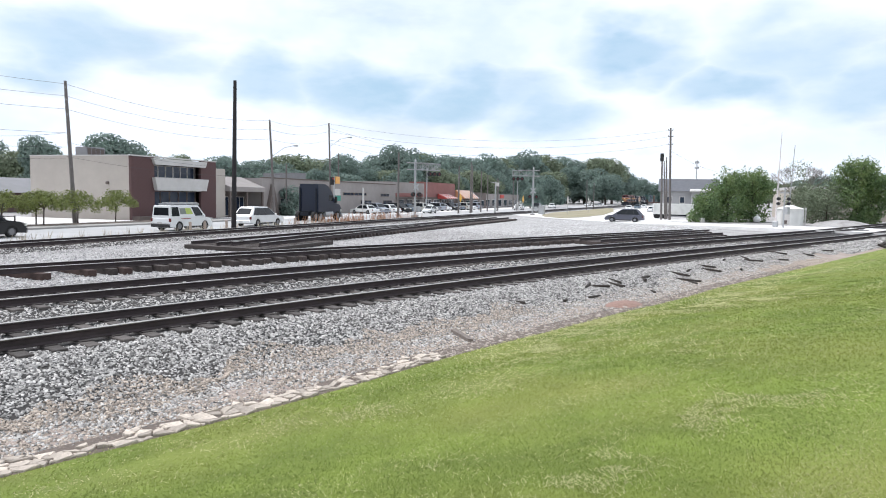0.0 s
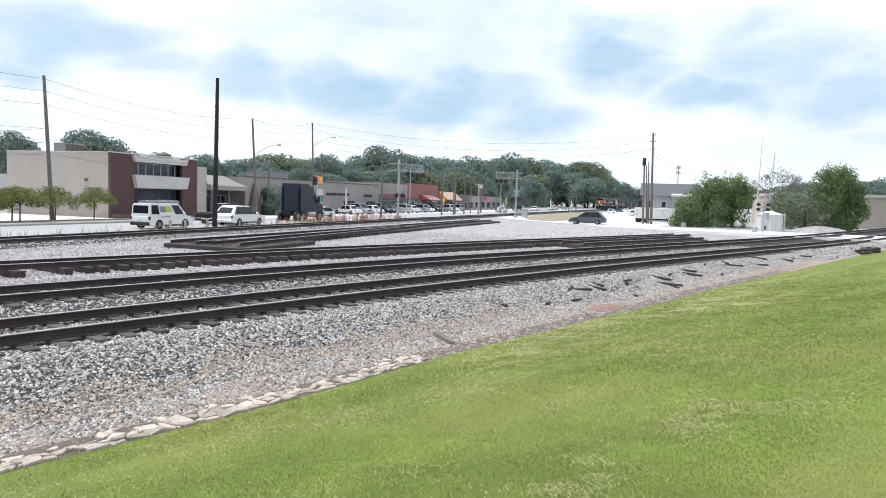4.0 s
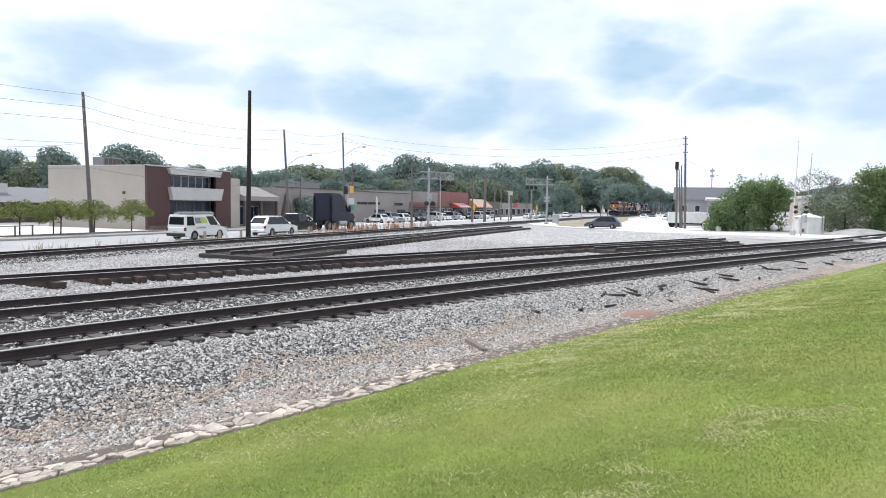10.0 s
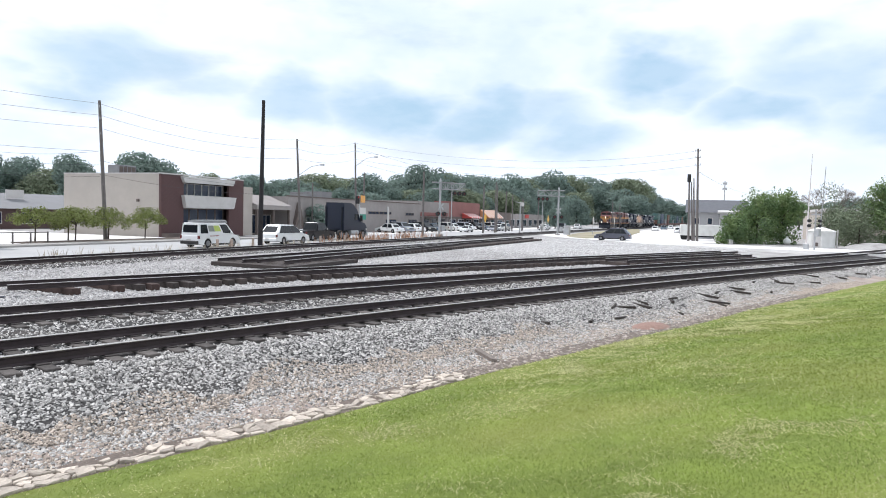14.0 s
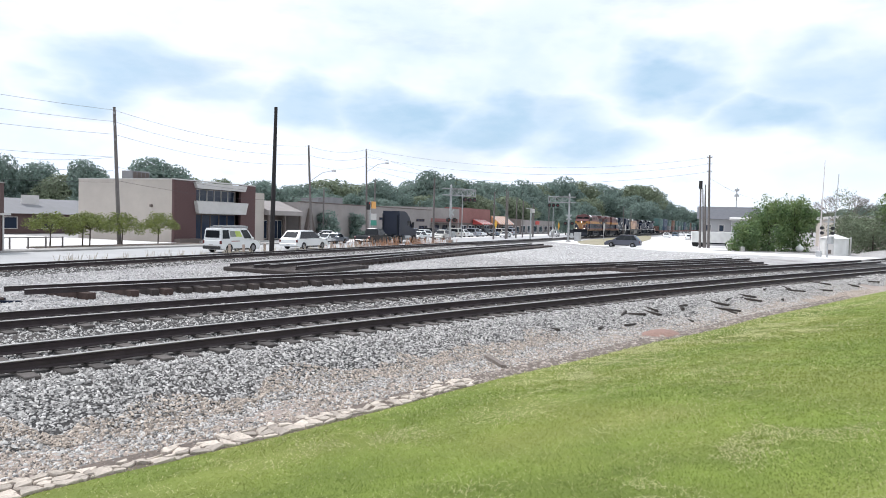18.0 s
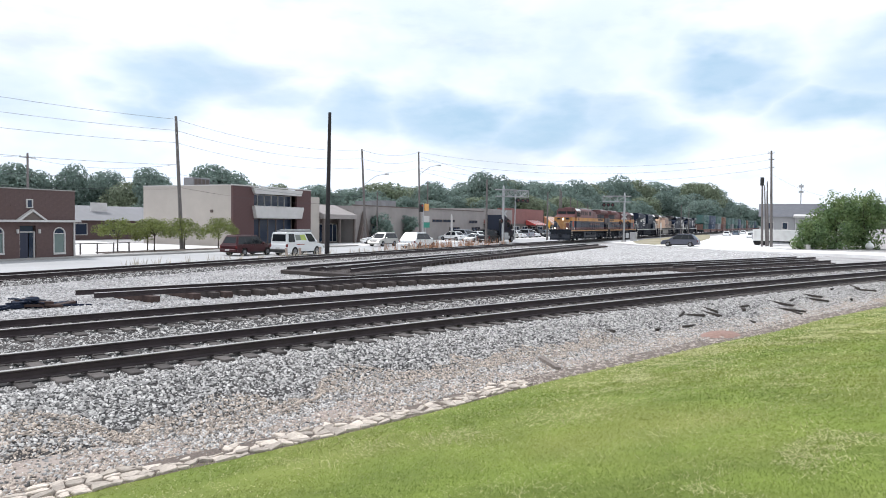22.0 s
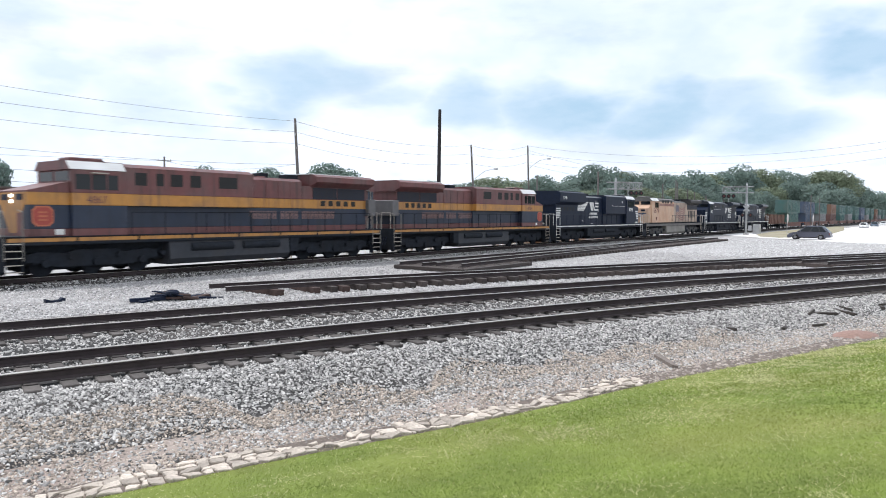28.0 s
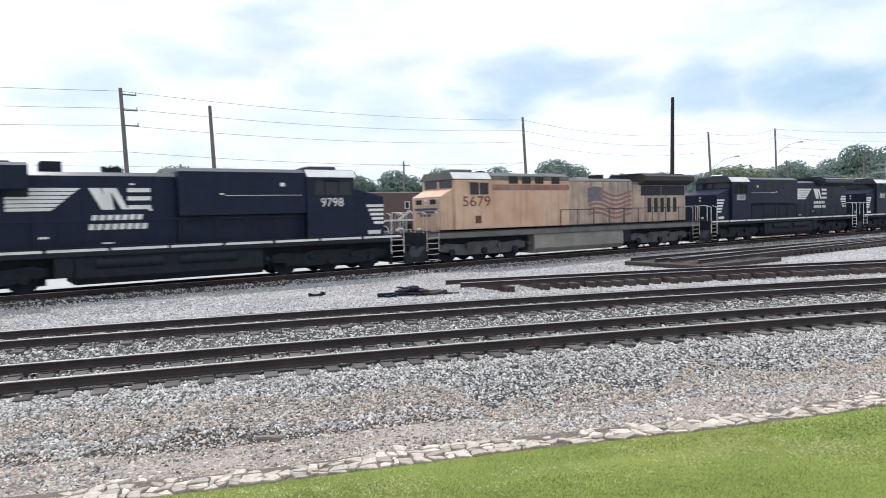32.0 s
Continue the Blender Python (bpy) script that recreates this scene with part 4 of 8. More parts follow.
def text_mesh(body, size):
    cu = bpy.data.curves.new("lettering", "FONT")
    cu.body, cu.size, cu.extrude, cu.align_x = body, size, 0.003, "CENTER"
    ob = bpy.data.objects.new("lettering", cu)
    me = bpy.data.meshes.new_from_object(ob)
    bpy.data.objects.remove(ob)
    return me


def lettering(body, size, x, z, y, material, parent, squeeze=1.0):
    """Figures on both flanks of a body of half width y."""
    me = text_mesh(body, size)
    me.materials.clear(); me.materials.append(material)
    for s in (-1, 1):
        ob = new("number", me)
        ob.parent = parent
        ob.matrix_basis = pose(x, s * (y + 0.006), z, 90, 0, 0 if s < 0 else 180) @ Matrix.Diagonal((squeeze, 1, 1, 1))


def plates(name, items, half, material, parent, label=""):
    """Flat plates 6 mm proud of both flanks: items of (x0, x1, z0, z1)."""
    for x0, x1, z0, z1 in items:
        for s in (-1, 1):
            y = s * half
            part(name, boxm(x0, x1, min(y, y + s * 0.006), max(y, y + s * 0.006), z0, z1), material, parent, label)


def truck(parent, x, st):
    """Three axles in a cast side frame."""
    tr = empty("bogie", pose(x, 0, 0)); tr.parent = parent
    bm = bmesh.new()
    for s in (-1, 1):
        prism(bm, [(-2.75, 0.62), (-2.75, 0.9), (-2.3, 1.02), (-1.2, 0.92), (-0.9, 1.05), (0.9, 1.05), (1.2, 0.92), (2.3, 1.02), (2.75, 0.9), (2.75, 0.62), (2.2, 0.55), (1.55, 0.38), (0.5, 0.38), (-0.5, 0.38), (-1.55, 0.38), (-2.2, 0.55)], s * 0.98, s * 1.16)
    part("side_frame", bm, st["truck"], tr)
    part("brake_rigging", boxm(-2.75, 2.75, -0.62, 0.62, 0.24, 0.62, 0.04), UNDER, tr)
    for ax in (-2.02, 0.0, 2.02):
        bm = bmesh.new()
        for s in (-1, 1):
            wheel(bm, ax, s * 0.72, 0.53, 0.53, 0.13)
            wheel(bm, ax, s * 1.2, 0.55, 0.17, 0.14, 12)
        rod(bm, (ax, -0.9, 0.53), (ax, 0.9, 0.53), 0.09)
        part("axle", bm, UNDER, tr)
        for s in (-1, 1):
            part("brake_cylinder", rod(bmesh.new(), (ax + 0.95, s * 1.0, 0.8), (ax + 0.95, s * 1.3, 0.8), 0.12, n=10), st["truck"], tr)
            bm = bmesh.new()
            for k in range(4):
                wheel(bm, ax - 0.38, s * 1.06, 0.62 + 0.09 * k, 0.13, 0.05, 10)
            part("spring", bm, UNDER, tr)


def rails_of(parent, xs, y, z0, z1, material):
    """A handrail with posts along one side."""
    bm = bmesh.new()
    rod(bm, (xs[0], y, z1), (xs[-1], y, z1), 0.022, n=6)
    part("handrail", bm, material, parent)
    for x in xs:
        part("handrail_post", rod(bmesh.new(), (x, y, z0), (x, y, z1), 0.02, n=6), material, parent)


def stairs(parent, x, st, y):
    s = 1 if y > 0 else -1
    for k in range(5):
        st_ = part("step", boxm(x - 0.3, x + 0.3, min(y, y - s * 0.28), max(y, y - s * 0.28), 0.26 + k * 0.27, 0.29 + k * 0.27), UNDER, parent)
        part("step_edge", boxm(x - 0.3, x + 0.3, min(y, y + s * 0.006), max(y, y + s * 0.006), 0.26 + k * 0.27, 0.295 + k * 0.27), HANDRAIL_PALE, st_)
    for k in (-0.34, 0.3):
        part("step_side", boxm(x + k, x + k + 0.04, min(y, y - s * 0.3), max(y, y - s * 0.3), 0.2, 1.62), UNDER, parent)
    bm = bmesh.new()
    for k in (-0.34, 0.34):
        rod(bm, (x + k, y, 0.7), (x + k, y, 2.55), 0.02, n=6)
        rod(bm, (x + k, y, 2.55), (x + k, y - s * 0.35, 2.65), 0.02, n=6)
    part("grab_rail", bm, st["rails"] if st["rails"] is not K_YEL else TANK_GREY, parent)


def locomotive(style, number="", lights=False, modern=True, stretch=1.0):
    st = STYLES[style]
    root = empty("locomotive", None, st["label"], "locomotive", "locomotives of the train")
    # frame, deck and couplers
    part("frame", boxm(-10.5, 10.5, -1.5, 1.5, 1.28, 1.6, 0.03), st["sill"], root)
    part("deck", boxm(-10.55, 10.55, -1.53, 1.53, 1.6, 1.635), UNDER, root)
    for s in (-1, 1):
        bm = boxm(min(s * 10.5, s * 11.2), max(s * 10.5, s * 11.2), -0.14, 0.14, 0.74, 1.02, 0.04)
        box(bm, min(s * 10.95, s * 11.25), max(s * 10.95, s * 11.25), -0.22, 0.22, 0.7, 1.05, 0.05)
        part("coupler", bm, UNDER, root)
        part("end_plate", boxm(min(s * 10.5, s * 10.62), max(s * 10.5, s * 10.62), -1.5, 1.5, 0.32, 1.6), UNDER, root)
        bm = bmesh.new()
        for k in (-0.9, -0.7, 0.7, 0.9):
            rod(bm, (s * 10.62, k, 1.1), (s * 10.8, k * 1.02, 0.6), 0.03, n=6)
        part("air_hose", bm, BLACK, root)
    prof = [(-10.62, 0.18), (-11.05, 0.16), (-11.0, 0.45), (-10.62, 0.95)]
    part("snow_plow", prism(bmesh.new(), prof, -1.45, 1.45), UNDER, root)
    for x in (-6.9, 6.9):
        truck(root, x, st)
    # tank and air reservoirs between the bogies
    tp = [(-1.4, 1.28), (-1.45, 0.5), (-1.25, 0.24), (1.25, 0.24), (1.45, 0.5), (1.4, 1.28)]
    part("fuel_tank", prism(bmesh.new(), tp, -3.7, 3.3, "x"), st["tank"], root)
    for s in (-1, 1):
        for x0 in (-2.6, 0.3) if style != "yellow" else ():
            part("air_reservoir", rod(bmesh.new(), (x0, s * 1.36, 1.0), (x0 + 2.3, s * 1.36, 1.0), 0.2, n=14), UNDER, root)
        part("tank_end_box", boxm(3.35, 3.95, min(s * 1.1, s * 1.45), max(s * 1.1, s * 1.45), 0.55, 1.28), UNDER, root)
    part("underbody", boxm(-10.2, 10.2, -0.85, 0.85, 0.5, 1.28), UNDER, root)
    # nose
    bands = st["bands"]
    zt = bands[0][0]
    W = 1.5
    def slab(name, x0, x1, half, z0, z1, m, lab=""):
        return part(name, boxm(x0, x1, -half, half, z0, z1, 0.015), m, root, lab)
    for z0, z1, m in bands:
        if z0 < 3.3:
            slab("nose", -9.6, -8.85 if style == "yellow" else -8.0, 1.32, z0, min(z1, 3.36), m)
    bm = bmesh.new()
    nose_end = -8.85 if style == "yellow" else -8.0
    prism(bm, [(-9.6, 3.36), (-9.6, 3.42), (nose_end, 3.82), (nose_end, 3.36)], -1.32, 1.32)
    part("nose_top", bm, st["bands"][-1][2] if style != "yellow" else U_YEL, root)
    bm = prism(bmesh.new(), [(-1.1, 3.34), (1.1, 3.34), (1.1, 2.9), (0.3, 1.75), (-0.3, 1.75), (-1.1, 2.9)], -9.612, -9.6, "x")
    part("nose_front", bm, st["nose"], root)
    bm = bmesh.new()
    for k in (3.0, 3.22):
        rod(bm, (-9.68, 0.0, k), (-9.6, 0.0, k), 0.065, n=12)
    part("headlight", bm, LAMP if lights else LAMP_OFF, root, "lit twin headlights" if lights else "")
    for s in (-1, 1):
        part("ditch_light", rod(bmesh.new(), (-10.66, s * 0.85, 1.8), (-10.52, s * 0.85, 1.8), 0.078, n=12), LAMP if lights else LAMP_OFF, root)
        part("number_board", boxm(-9.64, -9.6, s * 0.66 - 0.26, s * 0.66 + 0.26, 3.05, 3.28), BLACK, root)
    part("nose_door", boxm(-9.63, -9.6, -0.95, -0.45, 1.65, 2.55), st["bands"][0][2] if style != "black" else BLACK, root)
    # cab, set farther forward on the bleached engine
    cs = -0.85 if style == "yellow" else 0.0
    for z0, z1, m in bands:
        z0_, z1_ = z0, min(z1, 4.3)
        slab("cab_side", -8.0 + cs, -5.7 + cs, W, z0_, z1_, m)
    rp = [(-1.5, 4.3), (-1.18, 4.68), (1.18, 4.68), (1.5, 4.3)]
    part("cab_roof", prism(bmesh.new(), rp, -8.12 + cs, -5.7 + cs, "x"), st["top"], root)
    # Thin white plates paint the glint along the sloping cab roof edges.
    for s in (-1, 1):
        bm = bmesh.new()
        q = [(-8.1 + cs, s * 1.506, 4.31), (-5.75 + cs, s * 1.506, 4.31), (-5.75 + cs, s * 1.22, 4.65), (-8.1 + cs, s * 1.22, 4.65)]
        a = [bm.verts.new(v) for v in q] + [bm.verts.new((v[0], v[1] + s * 0.004, v[2] + 0.004)) for v in q]
        for f in ((0, 1, 2, 3), (7, 6, 5, 4), (0, 4, 5, 1), (1, 5, 6, 2), (2, 6, 7, 3), (3, 7, 4, 0)):
            bm.faces.new([a[i] for i in f])
        part("roof_edge", bm, ROOF_GLINT, root, "white plate painted as glint on the sloping roof edge")
    part("air_conditioner", boxm(-7.6 + cs, -6.2 + cs, -0.5, 0.5, 4.68, 4.86, 0.04), st["top"], root)
    for s in (-1, 1):
        for x0, x1 in ((-7.85, -7.25), (-7.18, -6.6), (-6.53, -6.1)) if style != "yellow" else ((-7.95, -7.4), (-7.34, -6.8)):
            part("cab_window", boxm(x0, x1, s * W if s > 0 else -W - 0.008, W + 0.008 if s > 0 else s * W, 3.5, 4.12, 0.004), GLASS, root)
        part("window_frame", prism(bmesh.new(), [(-7.25 + cs, 4.16), (-6.6 + cs, 4.16), (-6.6 + cs, 4.2), (-7.25 + cs, 4.2)], s * W, s * (W + 0.25)), HANDRAIL_PALE if style != "black" else BLACK, root, "window shade")
        part("windshield", boxm(-8.012 + cs, -8.0 + cs, min(s * 0.1, s * 1.25), max(s * 0.1, s * 1.25), 3.86, 4.24), GLASS, root)
    bm = bmesh.new()
    for s in (-0.5, 0.0, 0.5):
        rod(bm, (-5.9, s * 0.4, 4.72), (-6.3, s * 0.5, 4.78), 0.03, 0.07, 8)
    part("horn", bm, UNDER, root)
    # electrical cabinet behind the cab
    CB = -0.4 if not modern else -1.1 if style == "yellow" else 1.0
    if style != "yellow":
        for s in (-1.47, 1.47):
            rails_of(root, [-5.5 + k * (CB + 5.3) / 4 for k in range(5)], s, 1.635, 2.6, UNDER)
    for z0, z1, m in bands:
        # below the cabinets the walkway runs on beside a narrower body
        top_z = min(z1, 4.45) if z1 < 4.4 else 4.5
        if style == "black":
            slab("cabinet_base", -5.7, CB, 1.08, z0, 2.72, m)
            slab("cabinet_side", -5.7, CB, 1.42, 2.72, top_z, m)
        else:
            slab("cabinet_side", -5.7 + cs, CB, 1.42 if style == "yellow" or z0 > 2.8 else 1.1, z0, top_z, m)
    part("cabinet_roof", prism(bmesh.new(), [(-1.42, 4.5), (-1.05, 4.66), (1.05, 4.66), (1.42, 4.5)], -5.7 + cs, CB, "x"), st["top"], root)
    if style == "yellow":
        grilles = ((-5.4, -4.78), (-4.5, -3.88), (-3.6, -2.98), (-2.4, -1.8))
    else:
        grilles = ((-5.3, -4.75), (-4.3, -3.95), (-3.6, -3.0), (-2.6, -2.05), (-1.05, 0.0)) if modern else ()
    for x0, x1 in grilles:
        for s in (-1, 1):
            part("intake_grille", boxm(x0, x1, min(s * 1.42, s * 1.43), max(s * 1.42, s * 1.43), 4.08 if style == "yellow" else 3.75, 4.46 if style == "yellow" else 4.3), GRILLE, root)
    # engine hood with its doors
    HW = 1.0
    for z0, z1, m in bands:
        m = U_DIRTY if m is U_YEL else m
        slab("engine_hood", CB, 4.6, HW, z0, min(z1, 4.3), m)
    part("hood_roof", prism(bmesh.new(), [(-HW, 4.3), (-0.75, 4.45), (0.75, 4.45), (HW, 4.3)], CB, 4.6, "x"), st["top"], root)
    for z0, z1, m in bands:
        m = U_DIRTY if m is U_YEL else m
        for k in range(8):
            x0 = -1.95 + k * 0.815
            if min(z1, 4.25) - z0 > 0.3 and x0 > CB:
                for s in (-1, 1):
                    part("hood_door", boxm(x0, x0 + 0.775, min(s * HW, s * (HW + 0.02)), max(s * HW, s * (HW + 0.02)), z0 + 0.02, min(z1, 4.25) - 0.02, 0.006), m, root)
    if not modern:
        part("exhaust_box", boxm(3.45, 4.15, -0.5, 0.5, 4.4, 4.86, 0.03), UNDER, root)
        part("air_horn", prism(bmesh.new(), [(1.4, 4.4), (2.0, 4.4), (2.05, 4.72), (1.85, 4.66), (1.6, 4.72), (1.35, 4.62)], -0.3, 0.3), UNDER, root)
    else:
        part("hood_hatch", boxm(CB + 0.3, CB + 1.4, -0.6, 0.6, 4.44, 4.52, 0.02), st["top"], root)
    if modern:
        part("exhaust_outlet", boxm(4.1, 4.9, -0.4, 0.4, 4.4, 4.72, 0.04), UNDER, root)
        part("air_horn", prism(bmesh.new(), [(2.2, 4.4), (2.8, 4.4), (2.85, 4.74), (2.65, 4.68), (2.4, 4.74), (2.15, 4.66)], -0.3, 0.3), UNDER, root)
    for s in (-1, 1):
        part("door_latch", boxm(-1.2, -1.12, min(s * HW, s * (HW + 0.03)), max(s * HW, s * (HW + 0.03)), 3.6, 3.66), WHITE, root)
    # radiator section with overhanging top
    for z0, z1, m in bands:
        slab("radiator_hood", 4.6, 9.75, 1.0, z0, min(z1, 4.1), U_DIRTY if m is U_YEL else m)
    low = 4.04 if modern else 3.5
    wing = [(-0.98, low), (-1.48, low + 0.24), (-1.55, low + 0.3), (-1.55, 4.62), (-1.2, 4.75), (1.2, 4.75), (1.55, 4.62), (1.55, low + 0.3), (1.48, low + 0.24), (0.98, low)]
    part("radiator_wing", prism(bmesh.new(), wing, 5.2 if modern else 4.6, 9.95, "x"), (mat("sooty_housing", (0.035, 0.032, 0.033), 0.7, 0, 0.3, 3) if style == "yellow" else st["top"]) if modern else BLACK, root, "overhanging radiator housing")
    # On the red engine this top is white as a painted highlight.
    part("radiator_fan_grille", boxm(5.1, 9.4, -1.15, 1.15, 4.75, 4.80), ROOF_GLINT if style == "red" else GRILLE, root)
    for s in (-1, 1):
        if modern:
            for x0, x1 in ((5.4, 7.28), (7.34, 9.66)):
                part("radiator_screen", boxm(x0, x1, min(s * 1.0, s * 1.02), max(s * 1.0, s * 1.02), 3.39, 4.03, 0.005), SCREEN, root, "dark recessed radiator screen")
        tall = style == "yellow"
        for k in range(5):
            part("vent_panel", boxm(6.0 + 0.62 * k, 6.34 + 0.62 * k, min(s * 1.0, s * 1.012), max(s * 1.0, s * 1.012), 2.3 if tall else 3.0, 3.25 if tall else 3.3), GRILLE, root)
    # rear platform
    bm = bmesh.new()
    if style == "red":
        box(bm, 9.76, 10.4, -1.25, 1.25, 2.45, 3.45, 0.03)
    else:
        box(bm, 9.75, 10.1, -0.9, 0.9, 1.635, 2.6)
    part("rear_box", bm, UNDER if style != "red" else mat("grey_box", (0.13, 0.125, 0.13), 0.7, 0, 0.2, 3), root)
    for x in (-10.2, 10.2):
        for s in (-1.5, 1.5):
            stairs(root, x, st, s)
        e = 10.55 if x > 0 else -10.55
        em = st["rails"] if st["rails"] is not K_YEL else HANDRAIL_PALE
        for y in (-1.2, -0.45, 0.45, 1.2):
            part("end_post", rod(bmesh.new(), (e, y, 1.6), (e, y, 2.65), 0.02, n=6), em, root)
        for y in (-1.2, 0.45):
            part("end_rail", rod(bmesh.new(), (e, y, 2.65), (e, y + 0.75, 2.65), 0.02, n=6), em, root)
    for s in (-1.47, 1.47):
        rails_of(root, [-1.8 + k * 1.28 for k in range(9)] + [9.6], s, 1.635, 2.6, UNDER if style == "red" else BLACK)
    # livery
    if style == "red":
        plates("sill_stripe", [(-10.4 + k * 2.62, -10.4 + k * 2.62 + 2.52, 1.42, 1.57) for k in range(8)], 1.5, K_YEL, root)
        # lettering on the hood as a row of small upright bars, word by word
        rust = mat("lettering_rust", (0.19, 0.115, 0.11), 0.6, 0, 0.3, 4)
        lx, bars = 0.95, []
        for count in ((6, 4, 8) if number else ()):
            for _ in range(count):
                bars += [(lx, lx + 0.1, 2.28, 2.7), (lx + 0.15, lx + 0.25, 2.28, 2.7), (lx + 0.1, lx + 0.15, 2.46, 2.54)]
                lx += 0.315
            lx += 0.24
        plates("name_bar", bars, HW + 0.02, rust, root, "dull red lettering bars")
        eo, er = mat("emblem_orange", (0.46, 0.14, 0.075)), mat("emblem_red", (0.34, 0.065, 0.05))
        for s in (-1, 1):
            for r, t_, m_ in ((0.4, 0.006, eo), (0.34, 0.01, er)):
                q = [(-9.05 + r * a, 2.42 + r * b) for a, b in ((-1, -0.6), (-0.6, -1), (0.6, -1), (1, -0.6), (1, 0.6), (0.6, 1), (-0.6, 1), (-1, 0.6))]
                part("emblem", prism(bmesh.new(), q, min(s * 1.32, s * (1.32 + t_)), max(s * 1.32, s * (1.32 + t_))), m_, root, "red-orange eight-sided emblem")
        plates("emblem_bar", [(-9.22, -8.88, 2.24 + 0.15 * k, 2.3 + 0.15 * k) for k in range(3)], 1.325, eo, root)
        plates("data_label", [(-8.6, -8.25, 1.68, 1.9)], 1.32, WHITE, root)
        if number:
            lettering(number, 0.42, -7.0, 2.95, W, K_RED, root)
    if style == "black":
        plates("sill_stripe", [(-10.4 + k * 2.1, -10.4 + k * 2.1 + 1.98, 1.48, 1.58) for k in range(10)], 1.5, WHITE, root)
        plates("end_stripe", [(-9.58, -8.7 - 0.09 * k, 2.95 - k * 0.2, 3.07 - k * 0.2) for k in range(5)], 1.32, WHITE, root)
        plates("end_stripe", [(8.6 + 0.12 * k, 9.7, 3.1 - k * 0.2, 3.22 - k * 0.2) for k in range(5)], 1.0, WHITE, root)
        hw = HW + 0.02
        # the emblem runs the other way round on the other flank
        for s in (-1, 1):
            y0, y1 = sorted((s * hw, s * (hw + 0.006)))

            def shape(name, pts, lab):
                part(name, prism(bmesh.new(), [((2.2 - a if s < 0 else a) + 2.35, b) for a, b in pts], y0, y1), WHITE, root, lab)
            for k in range(6):
                z = 3.84 - 0.145 * k
                shape("emblem_stripe", [(2.95, z), (2.98, z - 0.115), (0.75 + 0.17 * k, z - 0.115), (0.6 + 0.17 * k, z)], "white emblem stripe")
            for x0, x1, lean in ((0.34, 0.0, 0.42), (-0.12, -0.34, 0.16), (-0.34, -0.56, 0.42)):
                shape("emblem_block", [(x0, 3.84), (x1 - 0.05, 3.84), (x1 - lean, 3.02), (x0 - lean, 3.02)], "white emblem stroke")
            for z0, z1 in ((3.68, 3.84), (3.36, 3.52), (3.02, 3.18)):
                shape("emblem_block", [(-0.98, z1), (-1.8, z1), (-1.8, z0), (-0.98, z0)], "white emblem stroke")
            for row, (z, count, x0) in enumerate(((2.6, 7, 0.25), (2.26, 8, 0.35))):
                for j in range(count):
                    a = x0 - 0.26 * j
                    shape("name_bar", [(a, z + 0.22), (a - 0.19, z + 0.22), (a - 0.14, z), (a + 0.05, z)], "white lettering bars")
        if number:
            lettering(number, 0.56, -6.9, 3.0, W, WHITE, root)
            lettering(number, 0.38, 9.0, 4.02, 1.05 if modern else 1.55, WHITE, root)
        for s in (-1, 1):
            part("grab_iron", rod(bmesh.new(), (-5.5, s * 1.44, 3.52), (-2.2, s * 1.44, 3.52), 0.012, n=6), WHITE, root)
        plates("data_label", [(-9.4, -8.75, 1.68, 1.86)], 1.32, WHITE, root)
        plates("placard", [(1.1, 1.28, 3.95, 4.02), (4.05, 4.35, 1.98, 2.06), (0.5, 0.62, 2.95, 3.03), (1.9, 2.3, 1.72, 1.78)], HW + 0.02, WHITE, root)
        plates("placard", [(-4.75, -4.55, 3.9, 4.06), (-2.15, -2.0, 3.55, 3.62)], 1.42, WHITE, root)
    if style == "yellow":
        fr, fb = mat("faded_flag_red", (0.26, 0.13, 0.12), 0.7, 0, 0.25, 3), mat("faded_flag_blue", (0.14, 0.125, 0.15), 0.7, 0, 0.25, 3)
        for s in (-1, 1):
            y0, y1 = sorted((s * (HW + 0.02), s * (HW + 0.027)))

            def wave(x, z):
                return 0.4 + x * 1.05, z + 0.16 * math.sin((x - 0.3) * 2.1) - 0.03 * x
            for k in range(6):
                z = 2.2 + 0.27 * k
                for j in range(12):
                    a = (0.4 if k < 3 else 1.5) + j * ((3.9 - (0.4 if k < 3 else 1.5)) / 12)
                    b = a + (3.9 - (0.4 if k < 3 else 1.5)) / 12
                    part("flag_stripe", prism(bmesh.new(), [wave(a, z), wave(b, z), wave(b, z + 0.14), wave(a, z + 0.14)], y0, y1), fr, root, "faded red flag stripe")
            part("flag_field", prism(bmesh.new(), [wave(0.35, 2.98), wave(0.9, 2.98), wave(1.45, 2.98), wave(1.45, 3.85), wave(0.9, 3.85), wave(0.35, 3.85)], y0, y1), fb, root, "faded blue flag field")
        for k, half in enumerate((0.55, 0.85, 1.05)):
            part("wing_emblem", boxm(-9.63, -9.613, -half, half, 2.42 + 0.16 * k, 2.53 + 0.16 * k), BLUE_INK, root)
        plates("hatch", [(-7.65, -7.28, 2.0, 2.4)], W, mat("hatch_rust", (0.13, 0.045, 0.03), 0.8, 0, 0.3, 5), root)
        worn = mat("weathered_red_band", (0.24, 0.115, 0.095), 0.7, 0, 0.3, 2, dirt=(0.36, 0.24, 0.19), dirt_scale=0.9, dirt_amount=0.6)
        plates("roof_band", [(-6.5 + 1.35 * k, -6.5 + 1.35 * k + 1.33, 3.72, 4.03) for k in range(4)], 1.42, worn, root, "weathered red band under the roof")
        if number:
            lettering(number, 0.74, -7.55, 2.9, W, mat("brown_lettering", (0.12, 0.035, 0.03), 0.6), root, 1.22)
